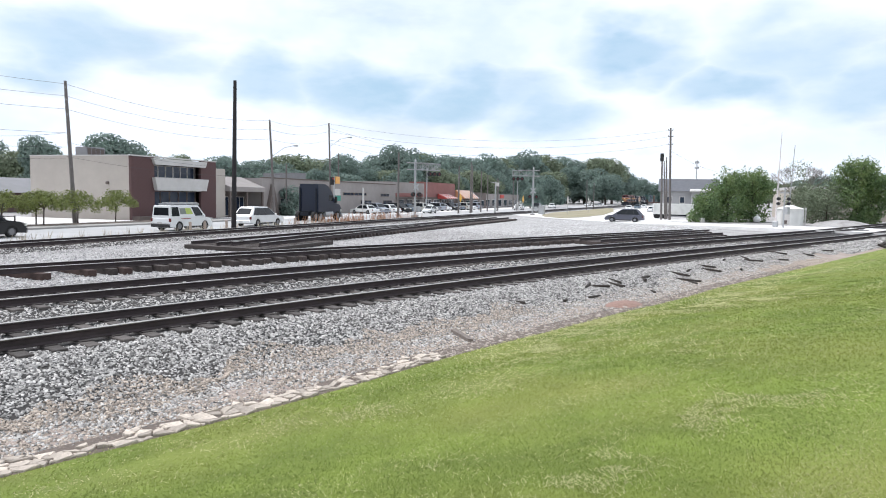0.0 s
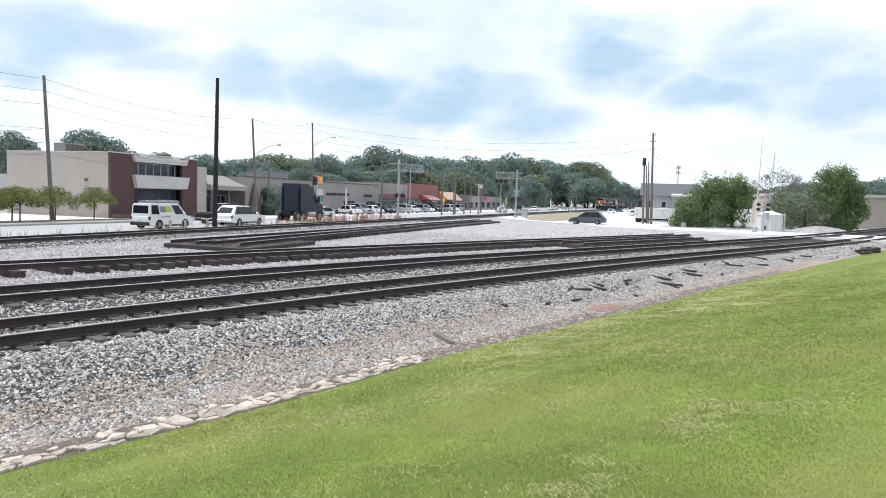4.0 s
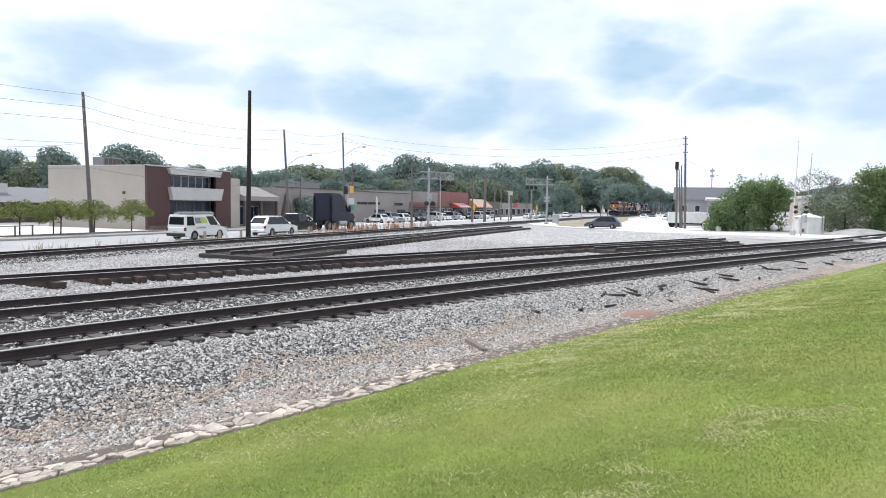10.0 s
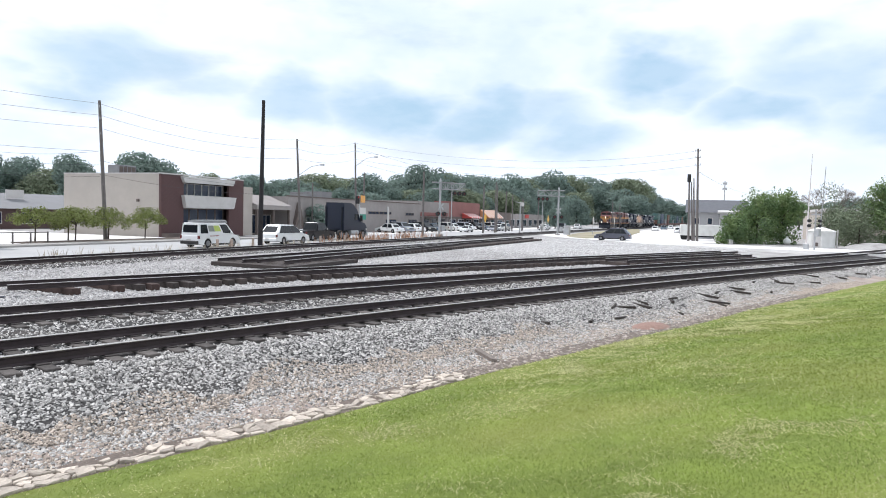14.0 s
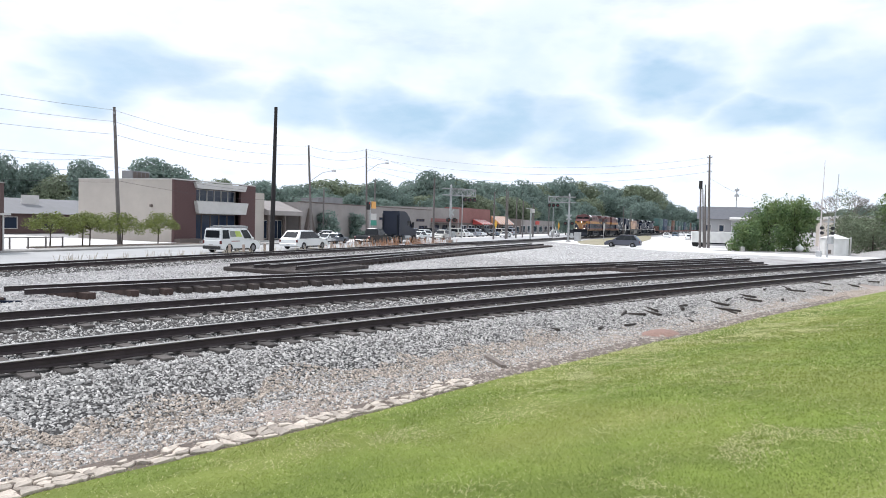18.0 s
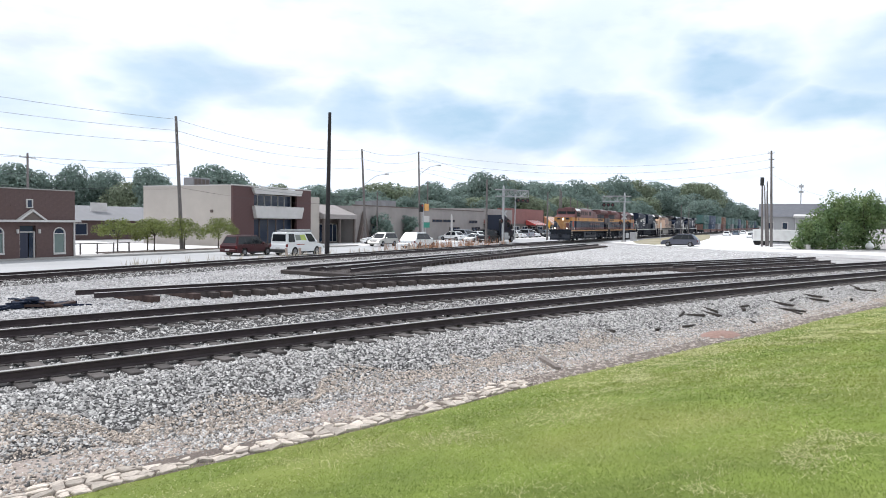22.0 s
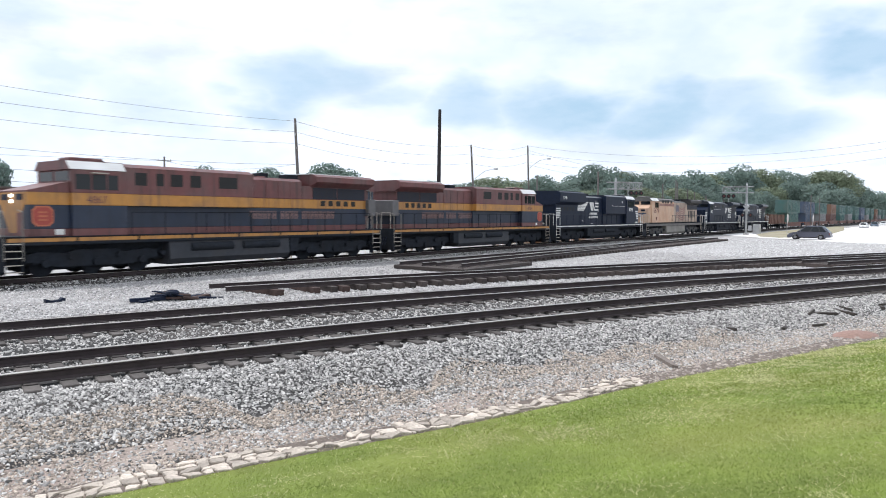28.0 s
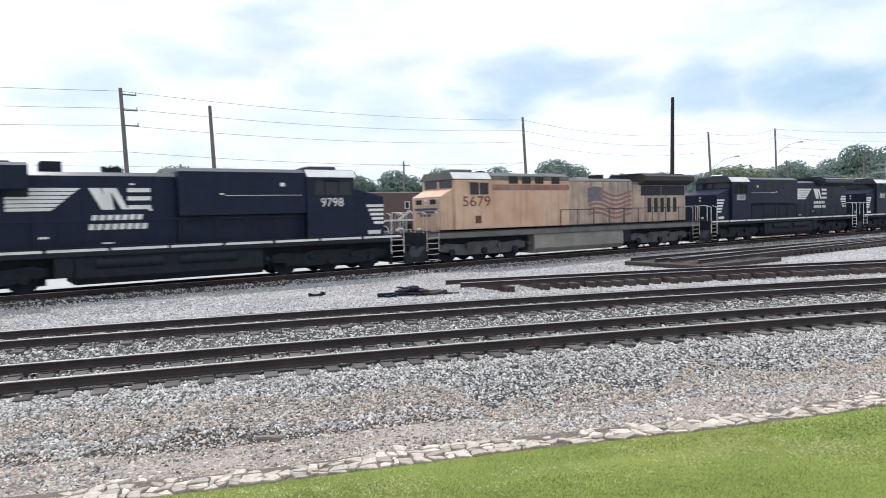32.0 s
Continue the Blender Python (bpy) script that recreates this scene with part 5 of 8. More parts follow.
    if stretch != 1.0:
        for ch in root.children:
            ch.matrix_basis = Matrix.Diagonal((stretch, 1, 1, 1)) @ ch.matrix_basis
    return root


CONT_COL = {"green": (0.05, 0.13, 0.12), "blue": (0.055, 0.09, 0.15), "red": (0.13, 0.065, 0.055), "grey": (0.22, 0.23, 0.24), "orange": (0.19, 0.10, 0.065)}


def container(col, length, parent, x, z):
    m = mat("container_" + col, CONT_COL[col], 0.55, 0, 0.12, 1.5, dirt=(0.15, 0.12, 0.1), dirt_scale=0.6, dirt_amount=0.35)
    c = part("container", boxm(x - length / 2, x + length / 2, -1.22, 1.22, z + 0.02, z + 2.87, 0.02), m, parent)
    bm = bmesh.new()
    k = int(length / 0.42)
    for i in range(k):
        a = x - length / 2 + 0.15 + i * (length - 0.3) / k
        for s in (-1, 1):
            box(bm, a, a + 0.2, min(s * 1.22, s * 1.245), max(s * 1.22, s * 1.245), z + 0.15, z + 2.75)
    tagged(part("corrugation", bm, m, c), kind="stuff")
    return c


def well_car(low, high):
    root = empty("container_car", None, "low well car loaded with stacked steel shipping containers", "freight car", "container cars of the train")
    body = mat("well_car_paint", (0.16, 0.06, 0.045), 0.7, 0, 0.2, 2, dirt=(0.06, 0.05, 0.045), dirt_scale=0.8, dirt_amount=0.6)
    for s in (-1, 1):
        part("side_sill", prism(bmesh.new(), [(-8.5, 0.35), (-7.0, 0.3), (7.0, 0.3), (8.5, 0.35), (8.5, 1.2), (-8.5, 1.2)], s * 1.3, s * 1.42), body, root)
        part("end_platform", boxm(min(s * 8.5, s * 10.4), max(s * 8.5, s * 10.4), -1.3, 1.3, 0.95, 1.2, 0.03), body, root)
        part("coupler", boxm(min(s * 10.4, s * 11.1), max(s * 10.4, s * 11.1), -0.14, 0.14, 0.74, 1.0, 0.03), UNDER, root)
        bg = empty("bogie", pose(s * 9.3, 0, 0)); bg.parent = root
        part("side_frame", prism(bmesh.new(), [(-1.2, 0.4), (-1.2, 0.62), (-0.4, 0.85), (0.4, 0.85), (1.2, 0.62), (1.2, 0.4), (0.4, 0.3), (-0.4, 0.3)], -1.05, 1.05), UNDER, bg)
        for ax in (-0.88, 0.88):
            bm = bmesh.new()
            for q in (-0.72, 0.72):
                wheel(bm, ax, q, 0.46, 0.46, 0.13, 16)
            part("axle", bm, UNDER, bg)
    part("floor", boxm(-8.5, 8.5, -1.3, 1.3, 0.3, 0.42), body, root)
    container(low[0], low[1], root, 0, 0.42)
    if high:
        container(high[0], high[1], root, 0, 3.3)
    return root


def gondola():
    root = empty("gondola_car", None, "low rust-brown open freight car behind the locomotives", "freight car")
    body = mat("gondola_paint", (0.15, 0.075, 0.055), 0.75, 0, 0.25, 2, dirt=(0.07, 0.05, 0.045), dirt_scale=0.8, dirt_amount=0.6)
    bm = bmesh.new()
    for s in (-1, 1):
        box(bm, -7.5, 7.5, min(s * 1.4, s * 1.46), max(s * 1.4, s * 1.46), 1.1, 2.9)
        box(bm, min(s * 7.44, s * 7.5), max(s * 7.44, s * 7.5), -1.4, 1.4, 1.1, 2.9)
    box(bm, -7.5, 7.5, -1.4, 1.4, 1.0, 1.1)
    part("body", bm, body, root)
    for k in range(11):
        for s in (-1, 1):
            part("side_rib", boxm(-7.3 + k * 1.42, -7.18 + k * 1.42, min(s * 1.46, s * 1.54), max(s * 1.46, s * 1.54), 1.0, 2.9), body, root)
    for s in (-1, 1):
        part("coupler", boxm(min(s * 7.5, s * 8.3), max(s * 7.5, s * 8.3), -0.14, 0.14, 0.74, 1.0, 0.03), UNDER, root)
        bm = bmesh.new()
        for ax in (-0.88, 0.88):
            for q in (-0.72, 0.72):
                wheel(bm, s * 5.6 + ax, q, 0.46, 0.46, 0.13, 16)
        box(bm, s * 5.6 - 1.1, s * 5.6 + 1.1, -1.05, 1.05, 0.42, 0.7)
        part("bogie", bm, UNDER, root)
    return root


def build_train():
    """Cars in order from the front: (thing, half length, faces back)."""
    cars = []
    cars.append((locomotive("red", "4867", True), 11.2, False))
    cars.append((locomotive("red", "4724"), 11.2, True))
    cars.append((locomotive("black", "9798", modern=False, stretch=1.022), 11.45, True))
    cars.append((locomotive("yellow", "5679", stretch=1.055), 11.8, False))
    ns = locomotive("black", "8033")
    cars.append((ns, 11.2, False))
    cars.append((copy_thing(ns, pose(0, 0, 0)), 11.2, False))
    cars.append((gondola(), 8.4, False))
    protos = [well_car(("green", 12.2), ("green", 16.1)), well_car(("blue", 12.2), ("blue", 16.1)), well_car(("red", 12.2), ("orange", 12.2)), well_car(("grey", 12.2), ("green", 16.1))]
    order = [0, 1, 3, 2, 0, 3, 0, 1, 3, 0, 2, 3, 0, 3, 1, 0, 3]
    used = set()
    for k in order:
        c = protos[k] if k not in used else copy_thing(protos[k], pose(0, 0, 0))
        used.add(k)
        cars.append((c, 11.2, False))
    return cars


TRAIN = build_train()

# ---- the street, its buildings and poles ----
def strip(name, u0, u1, d0, d1, z0, z1, material, label, category, nu=1):
    """A slab laid out along the street; its top is z1."""
    o = part(name, boxm(u0, u1, d0, d1, z0, z1), material)
    o.matrix_basis = udm(0, 0)
    return tagged(o, label, category, "", "structure")


def build_streets():
    strip("street", -140, 420, 4.4, 15.0, -0.75, -0.55, ASPHALT, "wide pale sun-bleached street beside the track", "street")
    strip("verge", -140, 420, 2.0, 4.35, -0.75, -0.5, FIELD, "narrow strip of thin dry grass beside the street", "verge")
    strip("kerb", -140, 52, 15.0, 15.2, -0.75, -0.42, KERB, "worn concrete kerb", "kerb")
    strip("pavement", -140, 52, 15.2, 17.2, -0.75, -0.43, KERB, "concrete pavement in front of the shops", "pavement")
    strip("parking_lot", 17.6, 39.1, 17.25, 70, -0.75, -0.5, CONCRETE, "bright concrete parking lot beside the shops", "parking lot")
    strip("planting_bed", 22, 39, 17.3, 19.6, -0.75, -0.42, SOIL, "low mulched planting bed under the street trees", "bed")
    strip("forecourt", 53, 230, 15.05, 22.4, -0.75, -0.54, CONCRETE, "bright parking strip in front of the stores", "parking lot")
    strip("side_road", 84, 460, -30.0, -9.5, -0.75, -0.40, CONCRETE, "broad bright road running away beside the railway", "road")
    isl = part("island", prism(bmesh.new(), [ud(a, b) for a, b in ((84, -12.2), (92, -14), (110, -14.8), (150, -12.5), (210, -6), (210, -4.2), (120, -4.2), (100, -6), (88, -9))], -0.75, -0.35, "z"), FIELD)
    tagged(isl, "dry grass island between road and track", "verge", "", "structure")
    # the road over the near tracks
    o = part("crossing_road", prism(bmesh.new(), [(66.5, -20), (80, -20), (80, 13), (84, 40), (95, 62), (104, 78), (96, 82), (84, 66), (74, 44), (67.5, 20)], -0.75, -0.06, "z"), CONCRETE)
    tagged(o, "pale concrete road over the level crossing", "road", "", "structure")
    for v in o.data.vertices:
        if v.co.z > -0.5:
            y = v.co.y
            v.co.z = -0.03 if y < 25 else -0.395
    # weeds and stubs on the verge
    wd, stalks = bmesh.new(), bmesh.new()
    rng = random.Random(12)
    for k in range(260):
        u, d = (rng.uniform(12, 46), rng.uniform(2.6, 4.2)) if k < 110 else (rng.gauss(50 if k % 3 else 60, 5), rng.uniform(3.0, 4.4))
        x, y = ud(u, d)
        h = rng.uniform(0.25, 0.6) if k < 110 else rng.uniform(0.5, 1.1)
        for j in range(3):
            rod(stalks if k < 110 else wd, (x + rng.uniform(-.1, .1), y + rng.uniform(-.1, .1), -0.52), (x + rng.uniform(-.25, .25), y + rng.uniform(-.25, .25), -0.5 + h), 0.025, 0.006, 3)
    tagged(part("dry_stalks", stalks, mat("bleached_stalk", (0.5, 0.45, 0.38), 0.9, 0, 0.2, 2, island=0.3)), "thin bleached weed stalks along the verge", "weeds", "", "stuff")
    tagged(part("dry_weeds", wd, WEED), "dry rust-coloured weeds along the verge", "weeds", "", "stuff")
    for u, d in ((26.2, 3.9), (27.4, 3.6), (30.4, 4.0), (39.5, 3.6), (44.2, 3.8)):
        o = part("marker_post", boxm(-0.08, 0.08, -0.08, 0.08, -0.55, 0.25, 0.02), mat("bleached_post", (0.42, 0.34, 0.3), 0.9, 0, 0.2, 6))
        o.matrix_basis = udm(u, d) @ pose(0, 0, 0, 0, rng.uniform(-6, 6), 0)
        tagged(o, "short weathered wooden post in the verge", "post", "posts on the verge")


def window(parent, u0, u1, z0, z1, d, rim=0.06, name="window", bars=0, glass=None, fm=None):
    """A window in a wall facing the street at depth d: frame proud, glass set back in it."""
    w = empty(name); w.parent = parent
    fm, glass = fm or TRIM, glass or WINDOW
    part("glass", boxm(u0 + rim, u1 - rim, d - 0.03, d - 0.012, z0 + rim, z1 - rim), glass, w)
    bm = bmesh.new()
    box(bm, u0, u1, d - 0.07, d, z0, z0 + rim); box(bm, u0, u1, d - 0.07, d, z1 - rim, z1)
    box(bm, u0, u0 + rim, d - 0.07, d, z0 + rim, z1 - rim); box(bm, u1 - rim, u1, d - 0.07, d, z0 + rim, z1 - rim)
    for k in range(bars):
        x = u0 + (u1 - u0) * (k + 1) / (bars + 1)
        box(bm, x - rim / 2, x + rim / 2, d - 0.065, d, z0 + rim, z1 - rim)
    part("frame", bm, fm, w)
    return w


def courses(parent, u0, u1, d, z0, z1, material, holes, limit=300):
    """Single bricks standing 8 mm proud of a wall, in courses, leaving out the openings."""
    me = bpy.data.meshes.new("brick")
    bm = boxm(0, 0.56, -0.008, 0.004, 0, 0.19)
    bm.to_mesh(me); bm.free()
    me.materials.append(material)
    n, z, row = 0, z0, 0
    while z < z1 - 0.2:
        u = u0 + (0.3 if row % 2 else 0.02)
        while u < u1 - 0.58 and n < limit:
            if not any(a - 0.58 < u < b and c - 0.2 < z < e for a, b, c, e in holes):
                share("brick", me, parent, pose(u, d, z)); n += 1
            u += 0.59
        z += 0.215
        row += 1


def bank_building():
    b = empty("office_building", udm(0, 0), "two-storey office building of brown brick and pale stucco", "building")
    u0, u1, d0, d1, zt = 39.95, 52.8, 22.5, 36.0, 5.85
    part("side_wall", boxm(u0, u0 + 0.3, d0 + 0.004, d1, -0.6, zt), STUCCO, b, "blank pale stucco wall")
    part("rear_wall", boxm(u0 + 0.3, u1, d1 - 0.3, d1, -0.6, zt), STUCCO, b)
    part("end_wall", boxm(u1 - 0.3, u1, d0 + 0.3, d1 - 0.3, -0.6, zt), BRICK, b)
    part("brick_pier", boxm(u0 - 0.004, 43.05, d0, d0 + 0.3, -0.6, zt), BRICK, b)
    part("brick_pier", boxm(50.2, u1, d0, d0 + 0.3, -0.6, zt), BRICK, b)
    # The recess is darkened by its wall colour as well.
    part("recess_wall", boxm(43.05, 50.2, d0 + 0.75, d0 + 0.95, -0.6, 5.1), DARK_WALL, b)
    part("floor_slab", boxm(43.05, 50.2, d0, d0 + 0.75, 2.45, 2.6), TRIM, b)
    part("roof", boxm(u0 + 0.3, u1 - 0.3, d0 + 0.3, d1 - 0.3, zt - 0.45, zt - 0.3), ROOF, b)
    part("coping", boxm(u0 - 0.05, u1 + 0.05, d0 - 0.05, d0 + 0.35, zt, zt + 0.12), TRIM, b)
    part("coping", boxm(u0 - 0.05, u0 + 0.35, d0 + 0.35, d1, zt, zt + 0.1), TRIM, b)
    part("fascia", prism(bmesh.new(), [(42.6, 5.75), (50.9, 5.75), (50.6, 5.12), (42.9, 5.12)], d0 - 0.35, d0 - 0.004), TRIM, b, "sloping white fascia panel")
    part("spandrel", prism(bmesh.new(), [(42.7, 3.8), (51.0, 3.8), (50.6, 2.5), (43.0, 2.5)], d0 - 0.45, d0 - 0.004), TRIM, b, "white tapered spandrel panel")
    for k in range(6):
        a = 43.2 + k * 1.12
        window(b, a, a + 1.08, 3.82, 5.08, d0 + 0.75, 0.05)
    for k in range(5):
        a = 43.3 + k * 1.36
        window(b, a, a + 1.3, -0.35, 2.4, d0 + 0.75, 0.06, glass=WINDOW, fm=DARK_WALL)
    part("step", boxm(42.6, 50.6, d0 - 1.2, d0 + 0.7, -0.6, -0.4), KERB, b)
    part("planter", boxm(40.0, 42.9, d0 - 0.9, d0 - 0.02, -0.6, -0.15), DARK_WALL, b)
    part("wing_wall", boxm(52.82, 54.62, d0 + 0.1, d0 + 12, -0.6, 5.15), STUCCO, b)
    h = part("rooftop_unit", boxm(40.2, 42.6, 28.5, 30.0, zt - 0.3, zt + 0.95, 0.05), ROOF, b)
    for k in range(4):
        part("fan_panel", boxm(40.35 + 0.55 * k, 40.8 + 0.55 * k, 28.48, 28.5, zt + 0.1, zt + 0.8), DARK_WALL, h)
    part("wall_lamp", boxm(u0 - 0.25, u0, 25.3, 25.6, 3.0, 3.3, 0.05), DARK_WALL, b)
    courses(b, u0 + 0.02, 43.0, d0, -0.5, 5.75, BRICK, [])
    courses(b, 50.25, u1, d0, -0.5, 5.75, BRICK, [], 160)


def shops():
    s = empty("storefront", udm(0, 0), "single-storey brick shop with wide white-framed shop windows", "shop")
    d = 15.6
    part("wall", boxm(-8.0, 10.6, d, d + 0.3, 1.75, 3.95), BRICK, s)
    part("stall_riser", boxm(-8.0, 6.75, d, d + 0.3, -0.6, -0.02), BRICK, s)
    part("stall_riser", boxm(7.95, 10.6, d, d + 0.3, -0.6, -0.02), BRICK, s)
    part("pier", boxm(10.3, 10.6, d, d + 0.3, -0.02, 1.75), BRICK, s)
    part("side_wall", boxm(-8.0, -7.7, d + 0.3, 34, -0.6, 3.95), BRICK, s)
    part("rear_wall", boxm(-7.7, 10.6, 33.7, 34, -0.6, 3.95), BRICK, s)
    part("floor", boxm(-7.7, 10.6, d + 0.3, 33.7, -0.6, -0.4), KERB, s)
    # Interior wall, coloured as if already in shade.
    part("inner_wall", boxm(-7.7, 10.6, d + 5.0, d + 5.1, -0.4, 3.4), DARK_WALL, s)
    part("roof", boxm(-7.7, 10.6, d + 0.3, 33.7, 3.4, 3.5), ROOF, s)
    part("coping", boxm(-8.05, 10.6, d - 0.06, d + 0.36, 3.95, 4.03), DARK_WALL, s)
    part("band", boxm(-8.0, 10.6, d - 0.06, d - 0.004, 1.88, 1.96), TRIM, s)
    part("window_head", boxm(-8.0, 10.35, d - 0.08, d - 0.004, 1.6, 1.75), TRIM, s)
    for a, b in ((-7.5, -4.6), (-4.55, -1.6), (-1.55, 1.4), (1.45, 4.3), (4.35, 6.15), (6.2, 6.7), (8.05, 8.35), (8.4, 9.28), (9.3, 10.2)):
        window(s, a, b, -0.02, 1.6, d + 0.1, 0.05)
    dr = empty("door"); dr.parent = s
    for k in (0, 1):
        x = 6.82 + 0.545 * k
        bm = bmesh.new()
        box(bm, x, x + 0.07, d - 0.02, d + 0.06, -0.5, 1.2); box(bm, x + 0.45, x + 0.53, d - 0.02, d + 0.06, -0.5, 1.2)
        for z in (-0.5, 0.35, 1.1):
            box(bm, x + 0.07, x + 0.45, d - 0.02, d + 0.06, z, z + 0.1)
        part("leaf_frame", bm, TRIM, dr)
        part("glass", boxm(x + 0.07, x + 0.45, d + 0.01, d + 0.025, -0.4, 1.1), WINDOW, dr)
    part("transom", boxm(6.82, 7.9, d + 0.01, d + 0.03, 1.22, 1.55), WINDOW, dr)
    part("door_surround", prism(bmesh.new(), [(6.72, -0.5), (6.8, -0.5), (6.8, 1.6), (7.92, 1.6), (7.92, -0.5), (8.0, -0.5), (8.0, 1.68), (6.72, 1.68)], d - 0.05, d + 0.1), TRIM, dr)
    sg = part("sign_board", boxm(7.38, 7.97, d - 0.08, d - 0.004, 2.42, 3.15), TRIM, s)
    for k, z in enumerate((2.5, 2.7, 2.9)):
        part("sign_bar", boxm(7.46, 7.9, d - 0.09, d - 0.08, z, z + 0.1), RED_INK, sg)
    for a in (5.0, 9.22):
        part("wall_plate", boxm(a, a + 0.32, d - 0.05, d - 0.004, 2.8, 2.93), TRIM, s)
    part("roof_sign", boxm(8.6, 10.0, d + 1.0, d + 1.1, 3.5, 4.2), TRIM, s)
    courses(s, -1.0, 10.6, d, 2.0, 3.9, BRICK, [(7.3, 8.0, 2.4, 3.2), (4.9, 5.4, 2.75, 3.0), (9.1, 9.6, 2.75, 3.0)])
    # the brick office next to it
    b = empty("brick_office", udm(0, 0), "low brown brick office with arched windows and small gable", "office")
    zt = 4.12
    ops = [(11.75, 12.6, -0.1, 1.65), (13.6, 14.7, -0.5, 1.7), (15.9, 16.78, -0.2, 1.62)]
    last = 10.62
    for a, c, z0, z1 in ops:
        part("wall", boxm(last, a, d, d + 0.3, -0.6, 2.0), BRICK2, b)
        if z0 > -0.45:
            part("wall", boxm(a, c, d, d + 0.3, -0.6, z0), BRICK2, b)
        last = c
    part("wall", boxm(last, 17.5, d, d + 0.3, -0.6, 2.0), BRICK2, b)
    part("upper_wall", boxm(10.62, 17.5, d, d + 0.3, 2.0, zt), BRICK2, b)
    part("side_wall", boxm(17.2, 17.5, d + 0.3, 30, -0.6, zt), BRICK2, b)
    part("rear_wall", boxm(10.62, 17.2, 29.7, 30, -0.6, zt), BRICK2, b)
    part("roof", boxm(10.62, 17.2, d + 0.3, 29.7, 3.5, 3.6), ROOF, b)
    part("floor", boxm(10.62, 17.2, d + 0.3, 29.7, -0.6, -0.45), KERB, b)
    # Shade-coloured wall behind the office windows.
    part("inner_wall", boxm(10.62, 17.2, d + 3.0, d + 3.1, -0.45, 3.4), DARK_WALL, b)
    part("coping", boxm(10.6, 17.55, d - 0.05, d + 0.36, zt, zt + 0.07), KERB, b)
    part("cornice", boxm(10.9, 17.75, d - 0.35, d - 0.004, 1.96, 2.1), TRIM, b)
    part("downpipe", boxm(11.0, 11.09, d - 0.12, d - 0.02, -0.45, 1.96), TRIM, b)
    part("downpipe", boxm(17.35, 17.44, d - 0.12, d - 0.02, -0.45, 1.96), TRIM, b)
    part("gable", prism(bmesh.new(), [(13.55, 2.1), (15.1, 2.1), (14.32, 2.62)], d - 0.25, d - 0.01), DARK_WALL, b)
    for q in (((13.35, 2.1), (13.55, 2.1), (14.32, 2.66), (14.32, 2.8)), ((15.3, 2.1), (15.1, 2.1), (14.32, 2.66), (14.32, 2.8))):
        part("gable_trim", prism(bmesh.new(), q, d - 0.35, d - 0.01), TRIM, b)
    window(b, 14.03, 14.48, 2.88, 3.48, d, 0.07)
    for a, c, z0, z1 in (ops[0], ops[2]):
        w = empty("arched_window"); w.parent = b
        m, r = (a + c) / 2, (c - a) / 2
        zs = z1 - r
        arch = [(m + (r - 0.07) * math.cos(t * math.pi / 10), zs + (r - 0.07) * math.sin(t * math.pi / 10)) for t in range(11)]
        part("glass", boxm(a + 0.07, c - 0.07, d + 0.08, d + 0.1, z0 + 0.07, zs), PALE_GLASS, w)
        part("fanlight", prism(bmesh.new(), arch, d + 0.08, d + 0.1), WINDOW, w)
        bm = bmesh.new()
        box(bm, a, a + 0.07, d - 0.02, d + 0.1, z0, zs); box(bm, c - 0.07, c, d - 0.02, d + 0.1, z0, zs)
        box(bm, a, c, d - 0.06, d + 0.1, z0 - 0.06, z0 + 0.07); box(bm, a, c, d - 0.01, d + 0.1, zs - 0.03, zs + 0.03)
        for t in range(10):
            t0, t1 = t * math.pi / 10, (t + 1) * math.pi / 10
            q = [(m + k * math.cos(u), zs + k * math.sin(u)) for k, u in ((r, t0), (r, t1), (r - 0.07, t1), (r - 0.07, t0))]
            prism(bm, q, d - 0.02, d + 0.1)
        part("frame", bm, TRIM, w)
        # brickwork above the arch
        for t in range(10):
            t0, t1 = t * math.pi / 10, (t + 1) * math.pi / 10
            part("arch_brick", prism(bmesh.new(), [(m + r * math.cos(t0), zs + r * math.sin(t0)), (m + r * math.cos(t1), zs + r * math.sin(t1)), (m + r * math.cos(t1), 2.0), (m + r * math.cos(t0), 2.0)], d + 0.002, d + 0.298), BRICK2, b)
    do = empty("entrance"); do.parent = b
    part("door_leaf", boxm(13.7, 14.28, d + 0.2, d + 0.25, -0.45, 1.25), DOOR_BLUE, do)
    part("side_light", boxm(14.34, 14.6, d + 0.2, d + 0.22, -0.45, 1.25), WINDOW, do)
    part("transom", boxm(13.7, 14.6, d + 0.2, d + 0.22, 1.32, 1.7), WINDOW, do)
    part("door_frame", prism(bmesh.new(), [(13.6, -0.45), (13.68, -0.45), (13.68, 1.26), (14.62, 1.26), (14.62, -0.45), (14.7, -0.45), (14.7, 1.33), (13.6, 1.33)], d + 0.12, d + 0.24), TRIM, do)
    part("lintel", boxm(13.6, 14.7, d + 0.004, d + 0.296, 1.72, 2.0), BRICK2, do)
    for a in (13.42, 14.88):
        part("wall_lantern", boxm(a - 0.06, a + 0.06, d - 0.16, d - 0.004, 1.2, 1.48, 0.02), TRIM, b)
    courses(b, 10.64, 17.45, d, 2.12, zt, BRICK2, [(13.2, 15.4, 2.0, 2.85), (13.9, 14.6, 2.8, 3.55)])
    # the low house seen over the parking lot
    h = empty("back_building", udm(0, 0), "low brown building with pale roof behind the parking lot", "building")
    part("wall", boxm(20, 66, 52, 62, -0.6, 1.9), BRICK2, h)
    part("roof", prism(bmesh.new(), [(51.3, 1.9), (57, 3.9), (62.7, 1.9)], 19.5, 66.5, "x"), ROOF, h)
